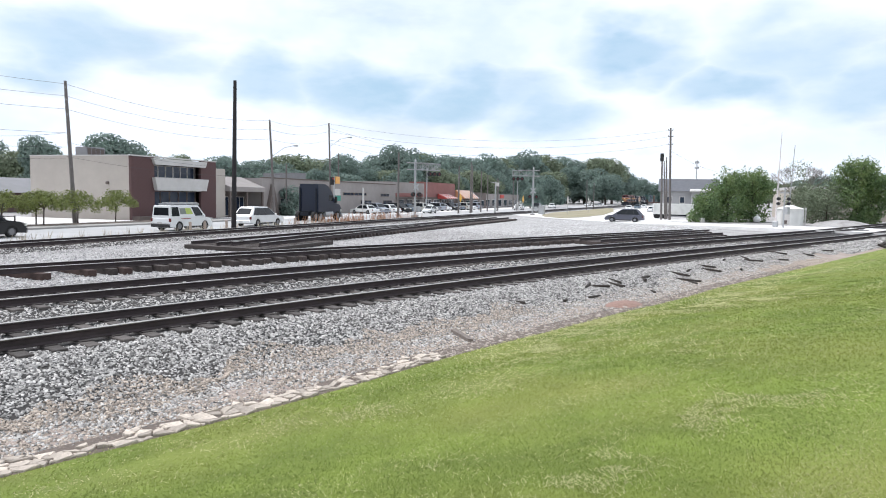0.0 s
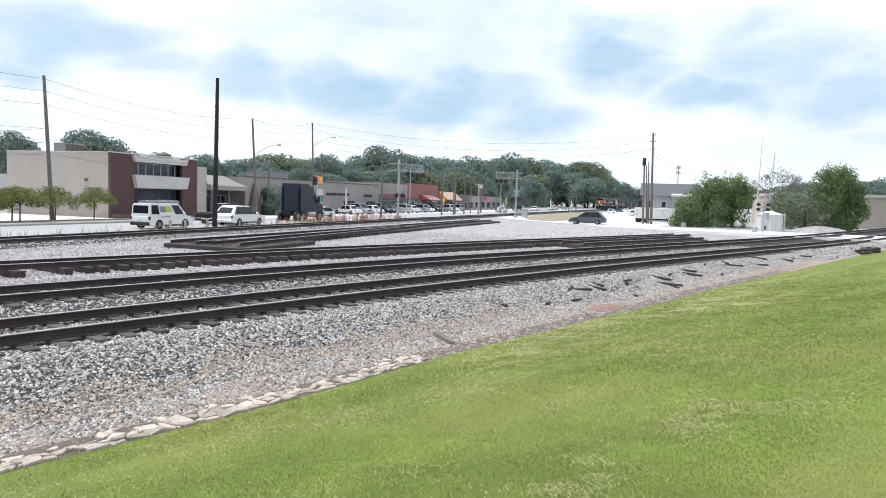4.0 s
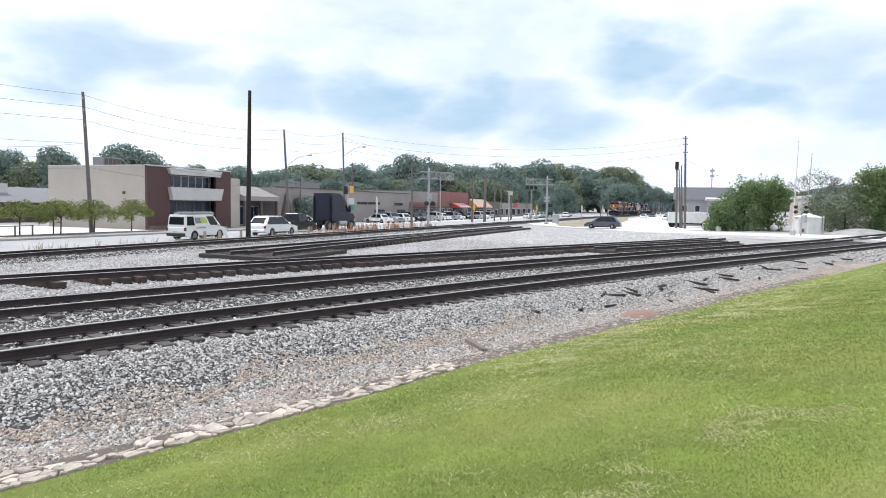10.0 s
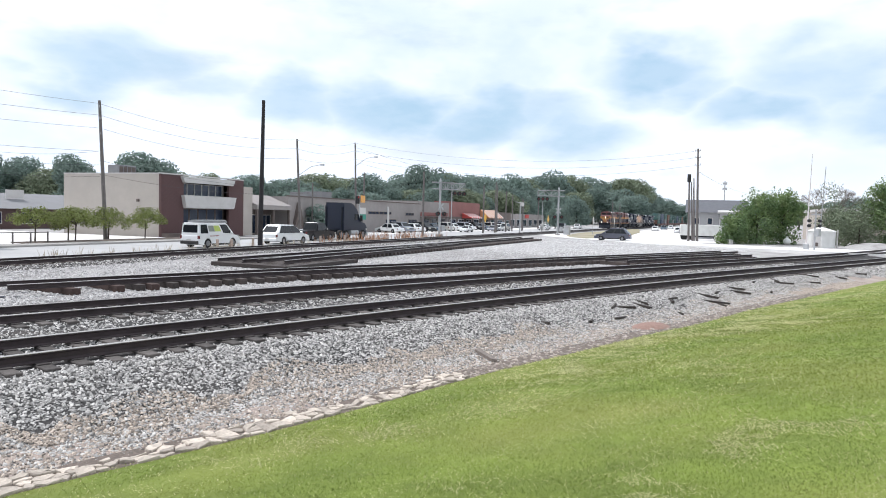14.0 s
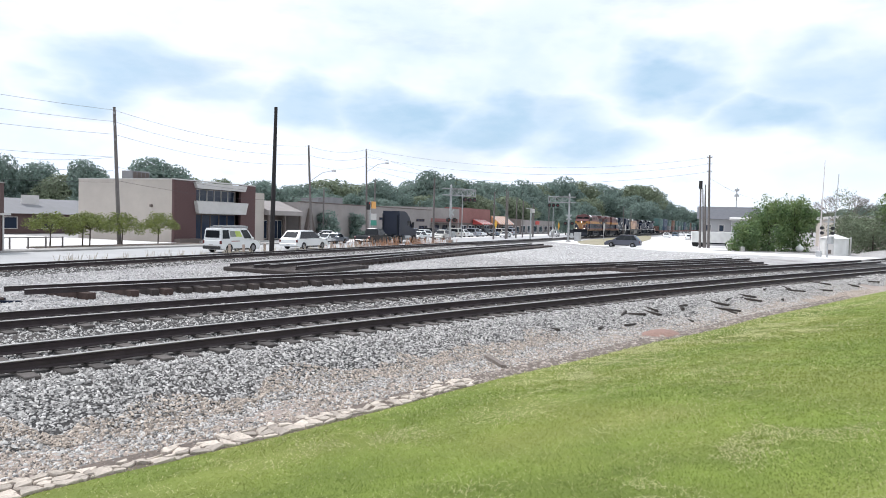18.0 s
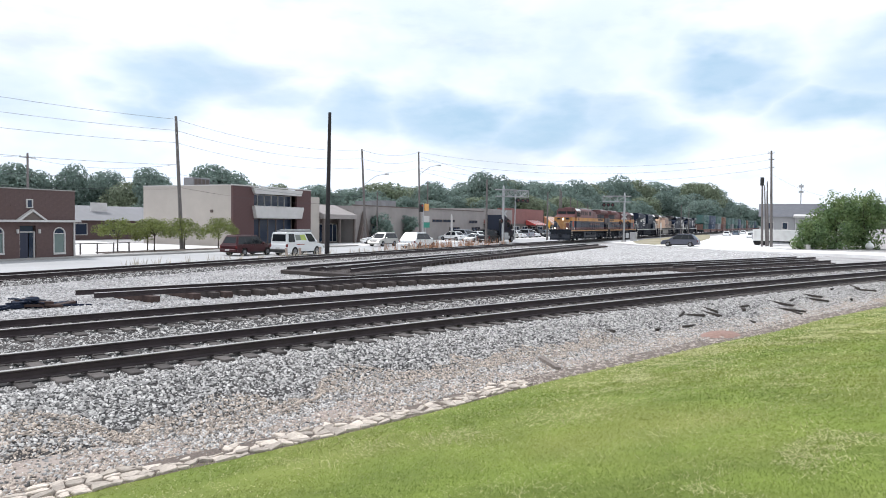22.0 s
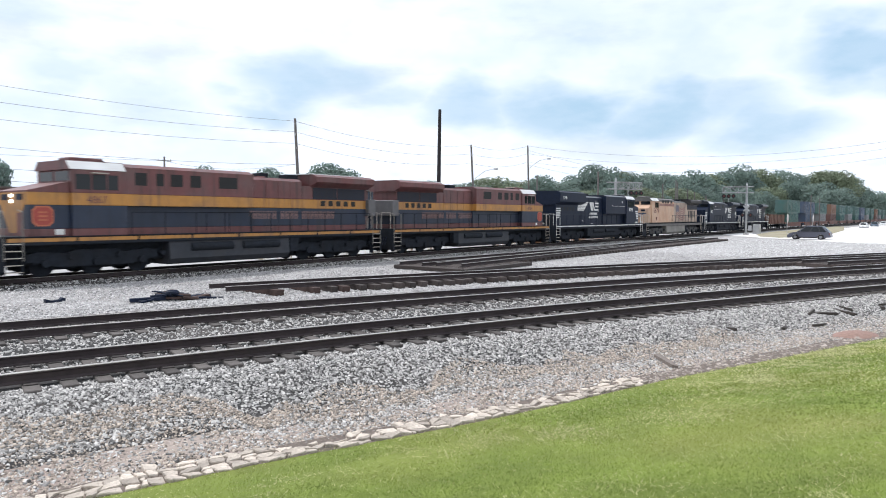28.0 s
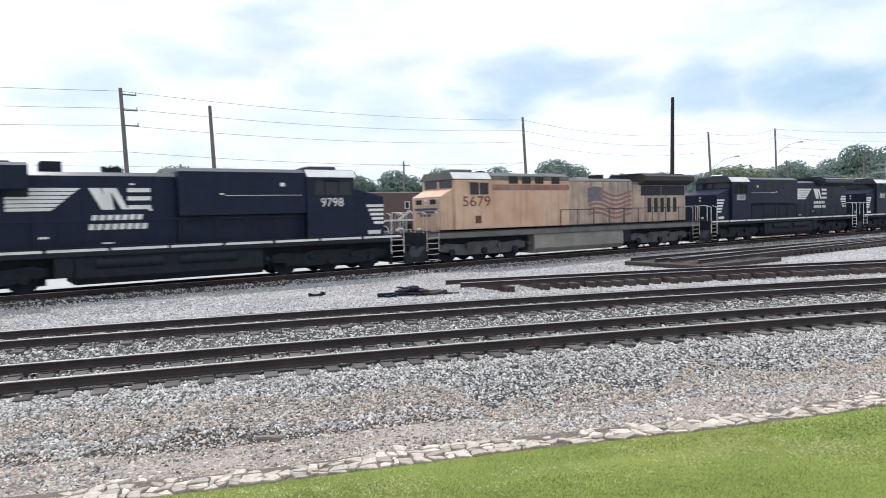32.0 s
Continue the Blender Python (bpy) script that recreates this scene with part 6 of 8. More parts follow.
    for k in range(8):
        window(h, 22 + 5 * k, 24.4 + 5 * k, 0.0, 1.5, 52, 0.08)
    part("roof_sign", boxm(46.8, 49.2, 54.5, 54.7, 3.2, 4.3), TRIM, h)


def far_stores():
    g = empty("long_store", udm(0, 0), "long grey-tan single-storey store building with flat roof", "building")
    d = 22.6
    part("wall", boxm(62.0, 104.5, d, d + 14, -0.6, 4.35), GREY_WALL, g)
    part("parapet", boxm(62.0, 104.5, d - 0.08, d + 0.3, 4.35, 4.5), DARK_WALL, g)
    part("wall", boxm(104.5, 120.5, d + 0.6, d + 14, -0.6, 5.0), GREY_WALL, g)
    part("sign_band", boxm(105.5, 119.5, d + 0.4, d + 0.59, 2.2, 2.9), BRICK_RED, g)
    part("shade_canopy", boxm(105, 120, d - 1.2, d + 0.59, 1.9, 2.05), DARK_WALL, g)
    for k in range(3):
        window(g, 107 + 4.2 * k, 110 + 4.2 * k, -0.4, 1.7, d + 0.6, 0.08)
    for a, b_, z0, z1 in ((84, 87.6, 2.3, 2.75), (87.8, 92.2, 2.3, 2.75), (98, 101.5, 2.2, 2.7), (90.2, 94.2, -0.2, 1.5), (99.2, 102.8, -0.2, 1.5), (66.2, 67.2, 0.6, 1.7)):
        window(g, a, b_, z0, z1, d, 0.07, bars=2 if b_ - a > 2 else 0, fm=DARK_WALL if b_ - a > 2 else TRIM)
    part("buttress", prism(bmesh.new(), [(62.6, -0.6), (63.2, -0.6), (64.0, 2.6), (64.8, -0.6), (65.4, -0.6), (64.0, 3.6)], d - 0.5, d - 0.01), DARK_WALL, g)
    part("rooftop_unit", boxm(78, 81, d + 5, d + 8, 4.35, 5.6), ROOF, g)
    part("rooftop_unit", boxm(72.5, 75, d + 4, d + 7, 4.35, 5.3), ROOF, g)
    c = empty("canopy_store", udm(0, 0), "low store with deep grey canopy beside the office", "building")
    part("wall", boxm(54.7, 61.9, d + 2.5, d + 14, -0.6, 3.2), DARK_WALL, c)
    part("canopy", prism(bmesh.new(), [(d - 0.6, 2.55), (d - 0.6, 3.1), (d + 3.0, 4.4), (d + 6.5, 4.4), (d + 6.5, 2.55)], 54.7, 61.9, "x"), GREY_WALL, c)
    for k in range(3):
        part("column", boxm(55.0 + 3.3 * k, 55.25 + 3.3 * k, d - 0.4, d - 0.15, -0.6, 2.55), DARK_WALL, c)
        window(c, 55.3 + 2.2 * k, 57.2 + 2.2 * k, -0.5, 1.9, d + 2.5, 0.08, bars=1)
    r = empty("red_store", udm(0, 0), "faded red brick store with striped red awning", "building")
    part("wall", boxm(120.6, 141.5, d + 1, d + 4, -0.6, 5.4), BRICK_RED, r)
    part("lower_wall", boxm(120.6, 141.5, d + 0.7, d + 0.99, -0.6, 2.2), DARK_WALL, r)
    for k in range(4):
        window(r, 121.5 + 5 * k, 125 + 5 * k, -0.3, 1.7, d + 0.7, 0.1, bars=1)
    aw = empty("awning"); aw.parent = r
    for k in range(10):
        part("awning_stripe", prism(bmesh.new(), [(d - 1.4, 1.9), (d - 1.4, 2.1), (d + 0.69, 3.0), (d + 0.69, 1.9)], 129 + 0.75 * k, 129.75 + 0.75 * k, "x"), AWN_RED if k % 2 == 0 else TRIM, aw)
    o = empty("awning_store", udm(0, 0), "small store with orange striped awning roof", "building")
    part("wall", boxm(141.6, 168, d + 1, d + 14, -0.6, 3.6), DARK_WALL, o)
    aw = empty("awning"); aw.parent = o
    for k in range(12):
        part("awning_stripe", prism(bmesh.new(), [(d - 1.2, 2.0), (d - 1.2, 2.2), (d + 0.99, 4.0), (d + 0.99, 2.0)], 142 + 1.0 * k, 143.0 + 1.0 * k, "x"), AWN_ORANGE if k % 2 == 0 else TRIM, aw)
    for k in range(4):
        window(o, 144 + 6 * k, 148 + 6 * k, -0.3, 1.6, d + 1, 0.1)
    f = empty("far_store", udm(0, 0), "distant low grey store at the street's end", "building")
    part("wall", boxm(169, 210, d + 2, d + 14, -0.6, 3.4), GREY_WALL, f)
    for k in range(6):
        window(f, 171 + 6.4 * k, 175 + 6.4 * k, -0.3, 1.8, d + 2, 0.12)
    part("sign", boxm(186, 190, d + 1.8, d + 1.99, 2.2, 3.2), AWN_RED, f)


def pole(name, base, top, r, material, arms=(), label="tall grey wooden utility pole", group="utility poles along the street", lamp=0.0, extra=None):
    b, t = Vector(base), Vector(top)
    p = empty(name, pose(*base), label, "pole", group)
    part("shaft", rod(bmesh.new(), (0, 0, -0.3), t - b, r, r * 0.62, 10), material, p)
    for h, L, turn, *aside in arms:
        k = (h - b.z) / (t.z - b.z)
        c = (t - b) * k
        if aside:
            c = c + Vector((math.cos(radians(turn)) * aside[0], math.sin(radians(turn)) * aside[0], 0))
        dx, dy = math.cos(radians(turn)) * L / 2, math.sin(radians(turn)) * L / 2
        a = part("crossarm", rod(bmesh.new(), c + Vector((-dx, -dy, 0)), c + Vector((dx, dy, 0)), 0.05, n=6), POLE, p)
        for s in (-0.9, 0.9):
            part("insulator", rod(bmesh.new(), c + Vector((dx * s, dy * s, 0.03)), c + Vector((dx * s, dy * s, 0.22)), 0.05, 0.03, 8), GALV, a)
    if lamp:
        k = (lamp - b.z) / (t.z - b.z)
        c = (t - b) * k
        e = c + Vector((2.6, -1.0, 1.5))
        bm = bmesh.new()
        rod(bm, c, c + Vector((1.5, -0.6, 1.2)), 0.04, n=6); rod(bm, c + Vector((1.5, -0.6, 1.2)), e, 0.035, n=6)
        a = part("lamp_arm", bm, GALV, p)
        part("lamp_head", rod(bmesh.new(), e, e + Vector((0.5, -0.2, 0.02)), 0.09, 0.12, 8), GALV, a)
    return p


def wire(a, b, sag, parent, r=0.014):
    n = 14
    bm = bmesh.new()
    a, b = Vector(a), Vector(b)
    pts = [a.lerp(b, k / n) - Vector((0, 0, sag * 4 * (k / n) * (1 - k / n))) for k in range(n + 1)]
    rings = [[bm.verts.new(p + Vector(o) * r) for o in ((0, 0, 1), (0.7, -0.5, -0.5), (-0.7, 0.5, -0.5))] for p in pts]
    for s, t in zip(rings, rings[1:]):
        for i in range(3):
            bm.faces.new((s[i], s[(i + 1) % 3], t[(i + 1) % 3], t[i]))
    return part("wire", bm, WIRE, parent)


def build_poles():
    def g(u, d, z):
        x, y = ud(u, d)
        return Vector((x, y, z))
    A0, A1 = Vector((19.6, 63.9, -0.5)), Vector((19.25, 64.5, 11.55))
    pole("utility_pole", A0, A1, 0.19, POLE, ((10.9, 0.5, 65), (9.9, 0.5, 65), (8.6, 0.5, 65)), "leaning grey utility pole with short brackets and lamp")
    B0, B1 = Vector((25.2, 46.9, -0.5)), Vector((25.25, 46.7, 10.5))
    pole("bare_pole", B0, B1, 0.19, POLE_DARK, (), "bare dark pole between street and track", "")
    C0, C1 = Vector((47.1, 77.1, -0.5)), Vector((46.5, 77.3, 11.6))
    pole("utility_pole", C0, C1, 0.18, POLE, ((11.3, 0.5, 65), (10.2, 0.5, 65), (9.0, 0.5, 65)), "leaning utility pole with a street lamp arm", lamp=7.0)
    D0, D1 = Vector((59.5, 82.2, -0.5)), Vector((59.2, 82.4, 12.6))
    pole("utility_pole", D0, D1, 0.17, POLE, ((12.3, 0.5, 65), (11.2, 0.5, 65), (10.0, 0.5, 65)), "tall utility pole with a street lamp arm", lamp=9.2)
    R0, R1 = Vector((93.54, 47.04, -0.5)), Vector((93.37, 47.37, 12.72))
    pole("utility_pole", R0, R1, 0.2, POLE, ((12.4, 0.7, 120), (11.5, 0.7, 120), (10.4, 0.7, 120)), "tall utility pole beside the level crossing", "utility poles by the crossing")
    pole("stub_pole", (93.0, 48.07, -0.5), (92.9, 48.27, 8.9), 0.17, POLE, (), "short pole with a dark transformer on top", "utility poles by the crossing")
    tagged(part("transformer", rod(bmesh.new(), (92.9, 48.27, 8.0), (92.9, 48.27, 9.1), 0.26, 0.24, 12), SIGNAL_BLACK), "dark cylindrical transformer on a short pole", "transformer")
    for bx, by, tx, ty, top in ((94.4, 48.2, 94.2, 48.6, 8.1), (95.3, 48.35, 95.1, 48.7, 8.7), (96.0, 48.9, 95.9, 49.1, 7.4)):
        pole("stub_pole", (bx, by, -0.5), (tx, ty, top), 0.12, POLE, (), "thin weathered pole behind a utility pole", "utility poles by the crossing")
    E0, E1 = g(-0.05, 16.2, -0.43), g(-0.4, 16.2, 9.9)
    pole("utility_pole", E0, E1, 0.17, POLE, (), "plain leaning pole beside the shops", "utility poles along the street")
    F0, F1 = g(-4.9, 19.0, -0.5), g(-5.25, 19.0, 11.1)
    pole("utility_pole", F0, F1, 0.18, POLE, ((10.7, 1.0, 25, 0.45), (9.7, 1.0, 25, 0.45), (8.7, 1.0, 25, 0.45)), "utility pole with three crossarms and insulators")
    H0, H1 = g(33.0, 46.0, -0.5), g(33.0, 46.0, 9.3)
    pole("utility_pole", H0, H1, 0.16, POLE, ((8.8, 1.8, 25),), "utility pole with crossarm behind the parking lot", "utility poles behind the shops")
    pole("utility_pole", g(66, 21.5, -0.5), g(66, 21.5, 6.3), 0.14, POLE, (), "short grey pole before the long store", "utility poles along the street")
    pole("utility_pole", g(71.5, 7.6, -0.5), g(71.5, 7.6, 8.2), 0.17, POLE, (), "grey pole beside the crossing signal", "utility poles by the signals")
    pole("utility_pole", g(101.7, 9.2, -0.5), g(101.7, 9.2, 7.8), 0.17, POLE, ((5.6, 1.0, 25),), "grey pole with bracket beside the street", "utility poles by the signals")
    for u, d, h in ((108, 9, 8.8), (110.5, 9.5, 8.4), (118, 10, 7.5), (126, 11, 7.2), (132, 10.5, 6.6), (138, 12, 6.4), (85, 24, 9.0), (160, 14, 9.5), (172, -3, 7.5), (186, -3, 7)):
        pole("utility_pole", g(u, d, -0.5), g(u, d, h), 0.15, POLE, (), "distant thin pole along the street", "distant poles along the street")
    # wires, span by span
    w = empty("overhead_wires", None, "sagging black wires strung between the poles", "wires")
    def span(p, q, hs, sag):
        for h0, h1 in hs:
            wire((p[0], p[1], h0), (q[0], q[1], h1), sag, w)
    tops = ((11.3, 11.5), (10.3, 10.4), (9.2, 9.2))
    span(A1, C1, tops, 0.9)
    span(C1, D1, ((11.5, 12.5), (10.4, 11.4), (9.2, 10.2)), 0.6)
    span(F1, A1, ((10.9, 11.3), (9.8, 10.3), (8.7, 9.2), (7.0, 7.2), (5.6, 6.0), (4.9, 5.0)), 0.5)
    L = g(-60, 20, 0)
    span((L[0], L[1]), F1, ((10.6, 10.9), (9.5, 9.8), (8.4, 8.7), (6.8, 7.0)), 0.6)
    span(D1, R1, ((12.5, 12.4), (11.4, 11.5), (10.2, 10.4)), 2.0)
    far = g(180, 16, 0)
    span(D1, (far[0], far[1]), ((11.9, 9.5), (9.8, 8.0)), 1.2)
    span(R1, (150, 60), ((9.6, 8.6),), 1.2)
    span(H1, A1, ((8.8, 7.2),), 0.7)
    span((L[0], L[1] + 26), H1, ((8.6, 8.8),), 0.8)
    span(A1, (g(66, 22, 0)[0], g(66, 22, 0)[1]), ((6.4, 5.8), (5.2, 5.0)), 0.8)


def crossing_signal(m, arm, label):
    """A mast with flashing lamps and a truss arm over the road."""
    c = empty("crossing_signal", m, label, "crossing signal", "level crossing signals")
    part("mast", rod(bmesh.new(), (0, 0, -0.5), (0, 0, 7.2), 0.17, 0.15, 12), GALV, c)
    part("base", boxm(-0.4, 0.4, -0.4, 0.4, -0.55, -0.2, 0.05), KERB, c)
    bm = bmesh.new()
    s = 1 if arm > 0 else -1
    for z in (6.0, 6.9):
        for y in (-0.25, 0.25):
            rod(bm, (-0.3 * arm, y, z), (arm, y, z), 0.075, n=6)
    k = int(abs(arm) / 0.9)
    for i in range(k + 1):
        x = arm * i / k
        for y in (-0.25, 0.25):
            rod(bm, (x, y, 6.0), (x, y, 6.9), 0.05, n=5)
            if i < k:
                rod(bm, (x, y, 6.0 if i % 2 else 6.9), (arm * (i + 1) / k, y, 6.9 if i % 2 else 6.0), 0.045, n=5)
        rod(bm, (x, -0.25, 6.9), (x, 0.25, 6.9), 0.03, n=5)
    part("platform", boxm(min(0, arm * 0.5), max(0, arm * 0.5), -0.4, 0.4, 6.95, 7.0), mat("weathered_truss", (0.36, 0.36, 0.37), 0.6, 0.2, 0.15, 3), c)
    part("truss_arm", bm, mat("weathered_truss", (0.36, 0.36, 0.37), 0.6, 0.2, 0.15, 3), c)
    for x, z in ((-0.55, 2.6), (0.55, 2.6), (arm * 0.55, 5.5), (arm * 0.75, 5.5), (arm * 0.95, 5.5)):
        l = part("lamp_hood", rod(bmesh.new(), (x, -0.12, z), (x, -0.4, z), 0.3, 0.3, 14), SIGNAL_BLACK, c)
        part("lamp_lens", rod(bmesh.new(), (x, -0.42, z), (x, -0.4, z), 0.12, n=10), mat("unlit_lens", (0.10, 0.015, 0.015), 0.3), l)
    for a in (45, -45):
        o = part("crossbuck_blade", boxm(-0.6, 0.6, -0.02, 0.0, -0.11, 0.11), GALV, c)
        o.matrix_basis = pose(0, -0.24 - (0.02 if a > 0 else 0), 3.6, 0, a, 0)
    part("bell", rod(bmesh.new(), (0, 0, 7.2), (0, 0, 7.5), 0.16, 0.05, 10), GALV, c)
    g = empty("gate_mechanism", pose(0.5, 0, 0)); g.parent = c
    part("gate_box", boxm(-0.2, 0.3, -0.25, 0.25, 0.2, 1.0, 0.03), GALV, g)
    return c


def build_signals():
    crossing_signal(udm(74.5, 6.4, 0, -30), 4.2, "grey level-crossing mast with flashing lamps and truss arm")
    crossing_signal(udm(98.5, -4.8, 0, -75), -3.4, "grey crossing mast with a truss arm toward the street")
    gp = empty("gate_post", udm(113.0, 1.4), "slender white crossing gate post with round counterweight", "crossing gate")
    part("post", rod(bmesh.new(), (0, 0, -0.5), (0.05, 0, 5.6), 0.1, 0.05, 8), GALV, gp)
    ring = bmesh.new()
    for q in range(16):
        a0, a1 = q * math.pi / 8, (q + 1) * math.pi / 8
        rod(ring, (0.6 * math.cos(a0), -0.15, 0.9 + 0.6 * math.sin(a0)), (0.6 * math.cos(a1), -0.15, 0.9 + 0.6 * math.sin(a1)), 0.09, n=6)
    part("counterweight", ring, TRIM, gp)
    part("gate_box", boxm(-0.25, 0.25, -0.2, 0.25, 0.3, 1.2, 0.04), GALV, gp)
    # thin lamp mast
    x, y = ud(99, 14.2)
    tagged(part("light_mast", rod(bmesh.new(), (x, y, -0.5), (x, y, 7.4), 0.1, 0.07, 8), GALV), "thin grey steel mast in the parking strip", "mast")
    # traffic light and signs at the corner
    t = empty("traffic_light", udm(71.8, 17.5), "yellow traffic light hanging over the street", "traffic light")
    part("mast", rod(bmesh.new(), (0, 0, -0.5), (0, 0, 5.0), 0.09, n=8), GALV, t)
    part("backplate", boxm(0.0, 1.15, -0.3, -0.12, 3.9, 4.9, 0.04), SIGNAL_TAN, t)
    h = part("signal_head", boxm(-1.2, -0.5, -0.3, 0.0, 3.7, 4.8, 0.04), SIGNAL_BLACK, t)
    for k in range(3):
        part("lens", rod(bmesh.new(), (-0.85, -0.36, 3.9 + 0.35 * k), (-0.85, -0.3, 3.9 + 0.35 * k), 0.12, n=10), SIGN_RED if k == 2 else SIGNAL_BLACK, h)
    s = empty("street_sign", udm(73.4, 18.0), "green and white street signs on a post", "sign")
    part("post", rod(bmesh.new(), (0, 0, -0.5), (0, 0, 3.2), 0.05, n=8), GALV, s)
    part("panel", boxm(-1.0, 1.0, -0.1, -0.06, 2.3, 3.2), TRIM, s)
    part("panel", boxm(-0.9, 1.1, -0.1, -0.06, 1.5, 2.25), SIGN_GREEN, s)
    for u, d, m, kind, lab in ((126, 3.4, SIGN_YEL, "diamond", "yellow diamond warning sign on a post"), (133, -9.0, TRIM, "diamond", "pale triangular yield sign on a post"), (112, -8.2, TRIM, "round", "pale round advance-warning sign seen from behind"), (112.5, 12.5, SIGN_YEL, "diamond", "yellow warning sign by the stores")):
        g = empty("road_sign", udm(u, d), lab, "sign", "road signs")
        part("post", rod(bmesh.new(), (0, 0, -0.5), (0, 0, 2.6), 0.05, n=6), GALV, g)
        p = part("plate", boxm(-0.62, 0.62, -0.08, -0.05, -0.62, 0.62) if kind == "diamond" else rod(bmesh.new(), (0, -0.08, 0), (0, -0.05, 0), 0.75, n=20), m, g)
        p.matrix_basis = pose(0, 0, 2.1, 0, 45 if kind == "diamond" else 0, 0)
    c = empty("lamp_mast", udm(107, 0.8 + 3.2), "white steel mast with short arm beside the track", "mast")
    part("mast", rod(bmesh.new(), (0, 0, -0.5), (0, 0, 5.2), 0.14, 0.12, 10), GALV, c)
    part("arm", rod(bmesh.new(), (0, 0, 5.0), (-3.6, 0, 5.1), 0.06, n=6), GALV, c)
    part("panel", boxm(-0.2, 2.2, -0.1, 0.1, 4.4, 5.1), TRIM, c)
    b = tagged(part("relay_cabinet", boxm(-0.6, 0.6, -0.5, 0.5, -0.5, 1.1, 0.04), GALV), "grey steel relay cabinet beside the track", "cabinet")
    b.matrix_basis = udm(105, -5.0)
    f = empty("flag_banner", udm(82.6, 18.5), "tall white feather banner before the long store", "banner")
    part("banner", prism(bmesh.new(), [(0, 0.2), (0.7, 0.2), (0.55, 3.2), (0.2, 3.6), (0, 3.4)], -0.02, 0.02), TRIM, f)
    part("stick", rod(bmesh.new(), (0, 0, -0.5), (0, 0, 3.5), 0.03, n=6), GALV, f)
    # fence beside the parking lot
    fe = empty("low_fence", udm(0, 0), "low grey pipe fence along the parking lot", "fence")
    part("top_rail", rod(bmesh.new(), (17.8, 17.6, 0.35), (23.6, 17.6, 0.35), 0.04, n=6), POLE, fe)
    for k in range(5):
        part("post", rod(bmesh.new(), (17.9 + 1.4 * k, 17.6, -0.5), (17.9 + 1.4 * k, 17.6, 0.4), 0.06, n=8), POLE, fe)


def build_crossing_side():
    """What stands by the level crossing and beyond it."""
    k = empty("equipment_shelter", pose(92.4, 30.4, -0.5), "white steel equipment shelter with eight sides and pointed roof", "shelter")
    for i in range(8):
        a0, a1 = (i + 0.5) * math.pi / 4, (i + 1.5) * math.pi / 4
        p0, p1 = (1.58 * math.cos(a0), 1.58 * math.sin(a0)), (1.58 * math.cos(a1), 1.58 * math.sin(a1))
        q0, q1 = (p0[0] * 0.96, p0[1] * 0.96), (p1[0] * 0.96, p1[1] * 0.96)
        part("wall_panel", prism(bmesh.new(), [p0, p1, q1, q0], 0, 2.1, "z"), WHITE, k)
    bm = bmesh.new()
    lo = [bm.verts.new((1.74 * math.cos((i + 0.5) * math.pi / 4), 1.74 * math.sin((i + 0.5) * math.pi / 4), 2.1)) for i in range(8)]
    tip = bm.verts.new((0, 0, 2.65))
    bm.faces.new(lo[::-1])
    for i in range(8):
        bm.faces.new((lo[i], lo[(i + 1) % 8], tip))
    part("roof", bm, WHITE, k)
    part("door", boxm(-1.51, -1.46, -0.45, 0.45, 0.1, 1.9), TRIM, k)
    part("vent", boxm(-1.54, -1.51, -0.2, 0.2, 0.25, 0.7), DARK_WALL, k)
    part("corner_post", boxm(0.6, 0.75, -1.7, -1.55, 0, 2.3), TRIM, k)
    t = empty("gas_tank", pose(96.5, 35.9, -0.5), "small white propane tank on stubby feet", "tank")
    bm = bmesh.new()
    bmesh.ops.create_uvsphere(bm, u_segments=18, v_segments=12, radius=0.5)
    for v in bm.verts:
        v.co.z = v.co.z * 0.9 + 0.55
    part("tank", bm, WHITE, t, smooth=True)
    part("valve_cap", rod(bmesh.new(), (0, 0, 0.95), (0, 0, 1.2), 0.14, n=10), WHITE, t)
    part("foot", boxm(-0.5, 0.5, -0.3, 0.3, 0, 0.15), KERB, t)
    s = empty("crossing_lamp", pose(76.0, 25.6, -0.45), "crossing flasher post with lamps and a grey box", "crossing signal", "level crossing signals")
    part("mast", rod(bmesh.new(), (0, 0, 0), (0, 0, 4.3), 0.08, n=10), GALV, s)
    part("base", boxm(-0.3, 0.3, -0.3, 0.3, -0.1, 0.15), KERB, s)
    part("control_box", boxm(-0.35, 0.35, -0.45, -0.05, 1.6, 2.4, 0.04), GALV, s)
    for y, z in ((-0.5, 3.2), (0.5, 3.2), (-0.5, 2.7), (0.5, 2.7)):
        part("lamp_hood", rod(bmesh.new(), (-0.1, y, z), (-0.4, y, z), 0.17, n=12), SIGNAL_BLACK, s)
    part("crossbuck_blade", boxm(-0.05, 0.0, -0.45, 0.45, 3.78, 3.92), GALV, s)
    g = empty("crossing_gate", pose(78.3, 27.2, -0.45), "raised slender crossing gate arm", "crossing gate")
    part("arm", rod(bmesh.new(), (0, 0, 0), (0.12, -0.15, 10.3), 0.09, 0.03, 8), mat("gate_white", (0.6, 0.55, 0.55), 0.6), g)
    part("counterweight", boxm(-0.2, 0.2, -0.25, 0.25, 0, 0.8, 0.05), GALV, g)
    m2 = tagged(part("radio_mast", rod(bmesh.new(), (92.0, 30.5, -0.5), (92.3, 30.2, 9.5), 0.06, 0.04, 6), GALV), "thin radio mast behind the equipment shelter", "mast")
    # heap of pale gravel
    n = 24
    bm = bmesh.new()
    rings = []
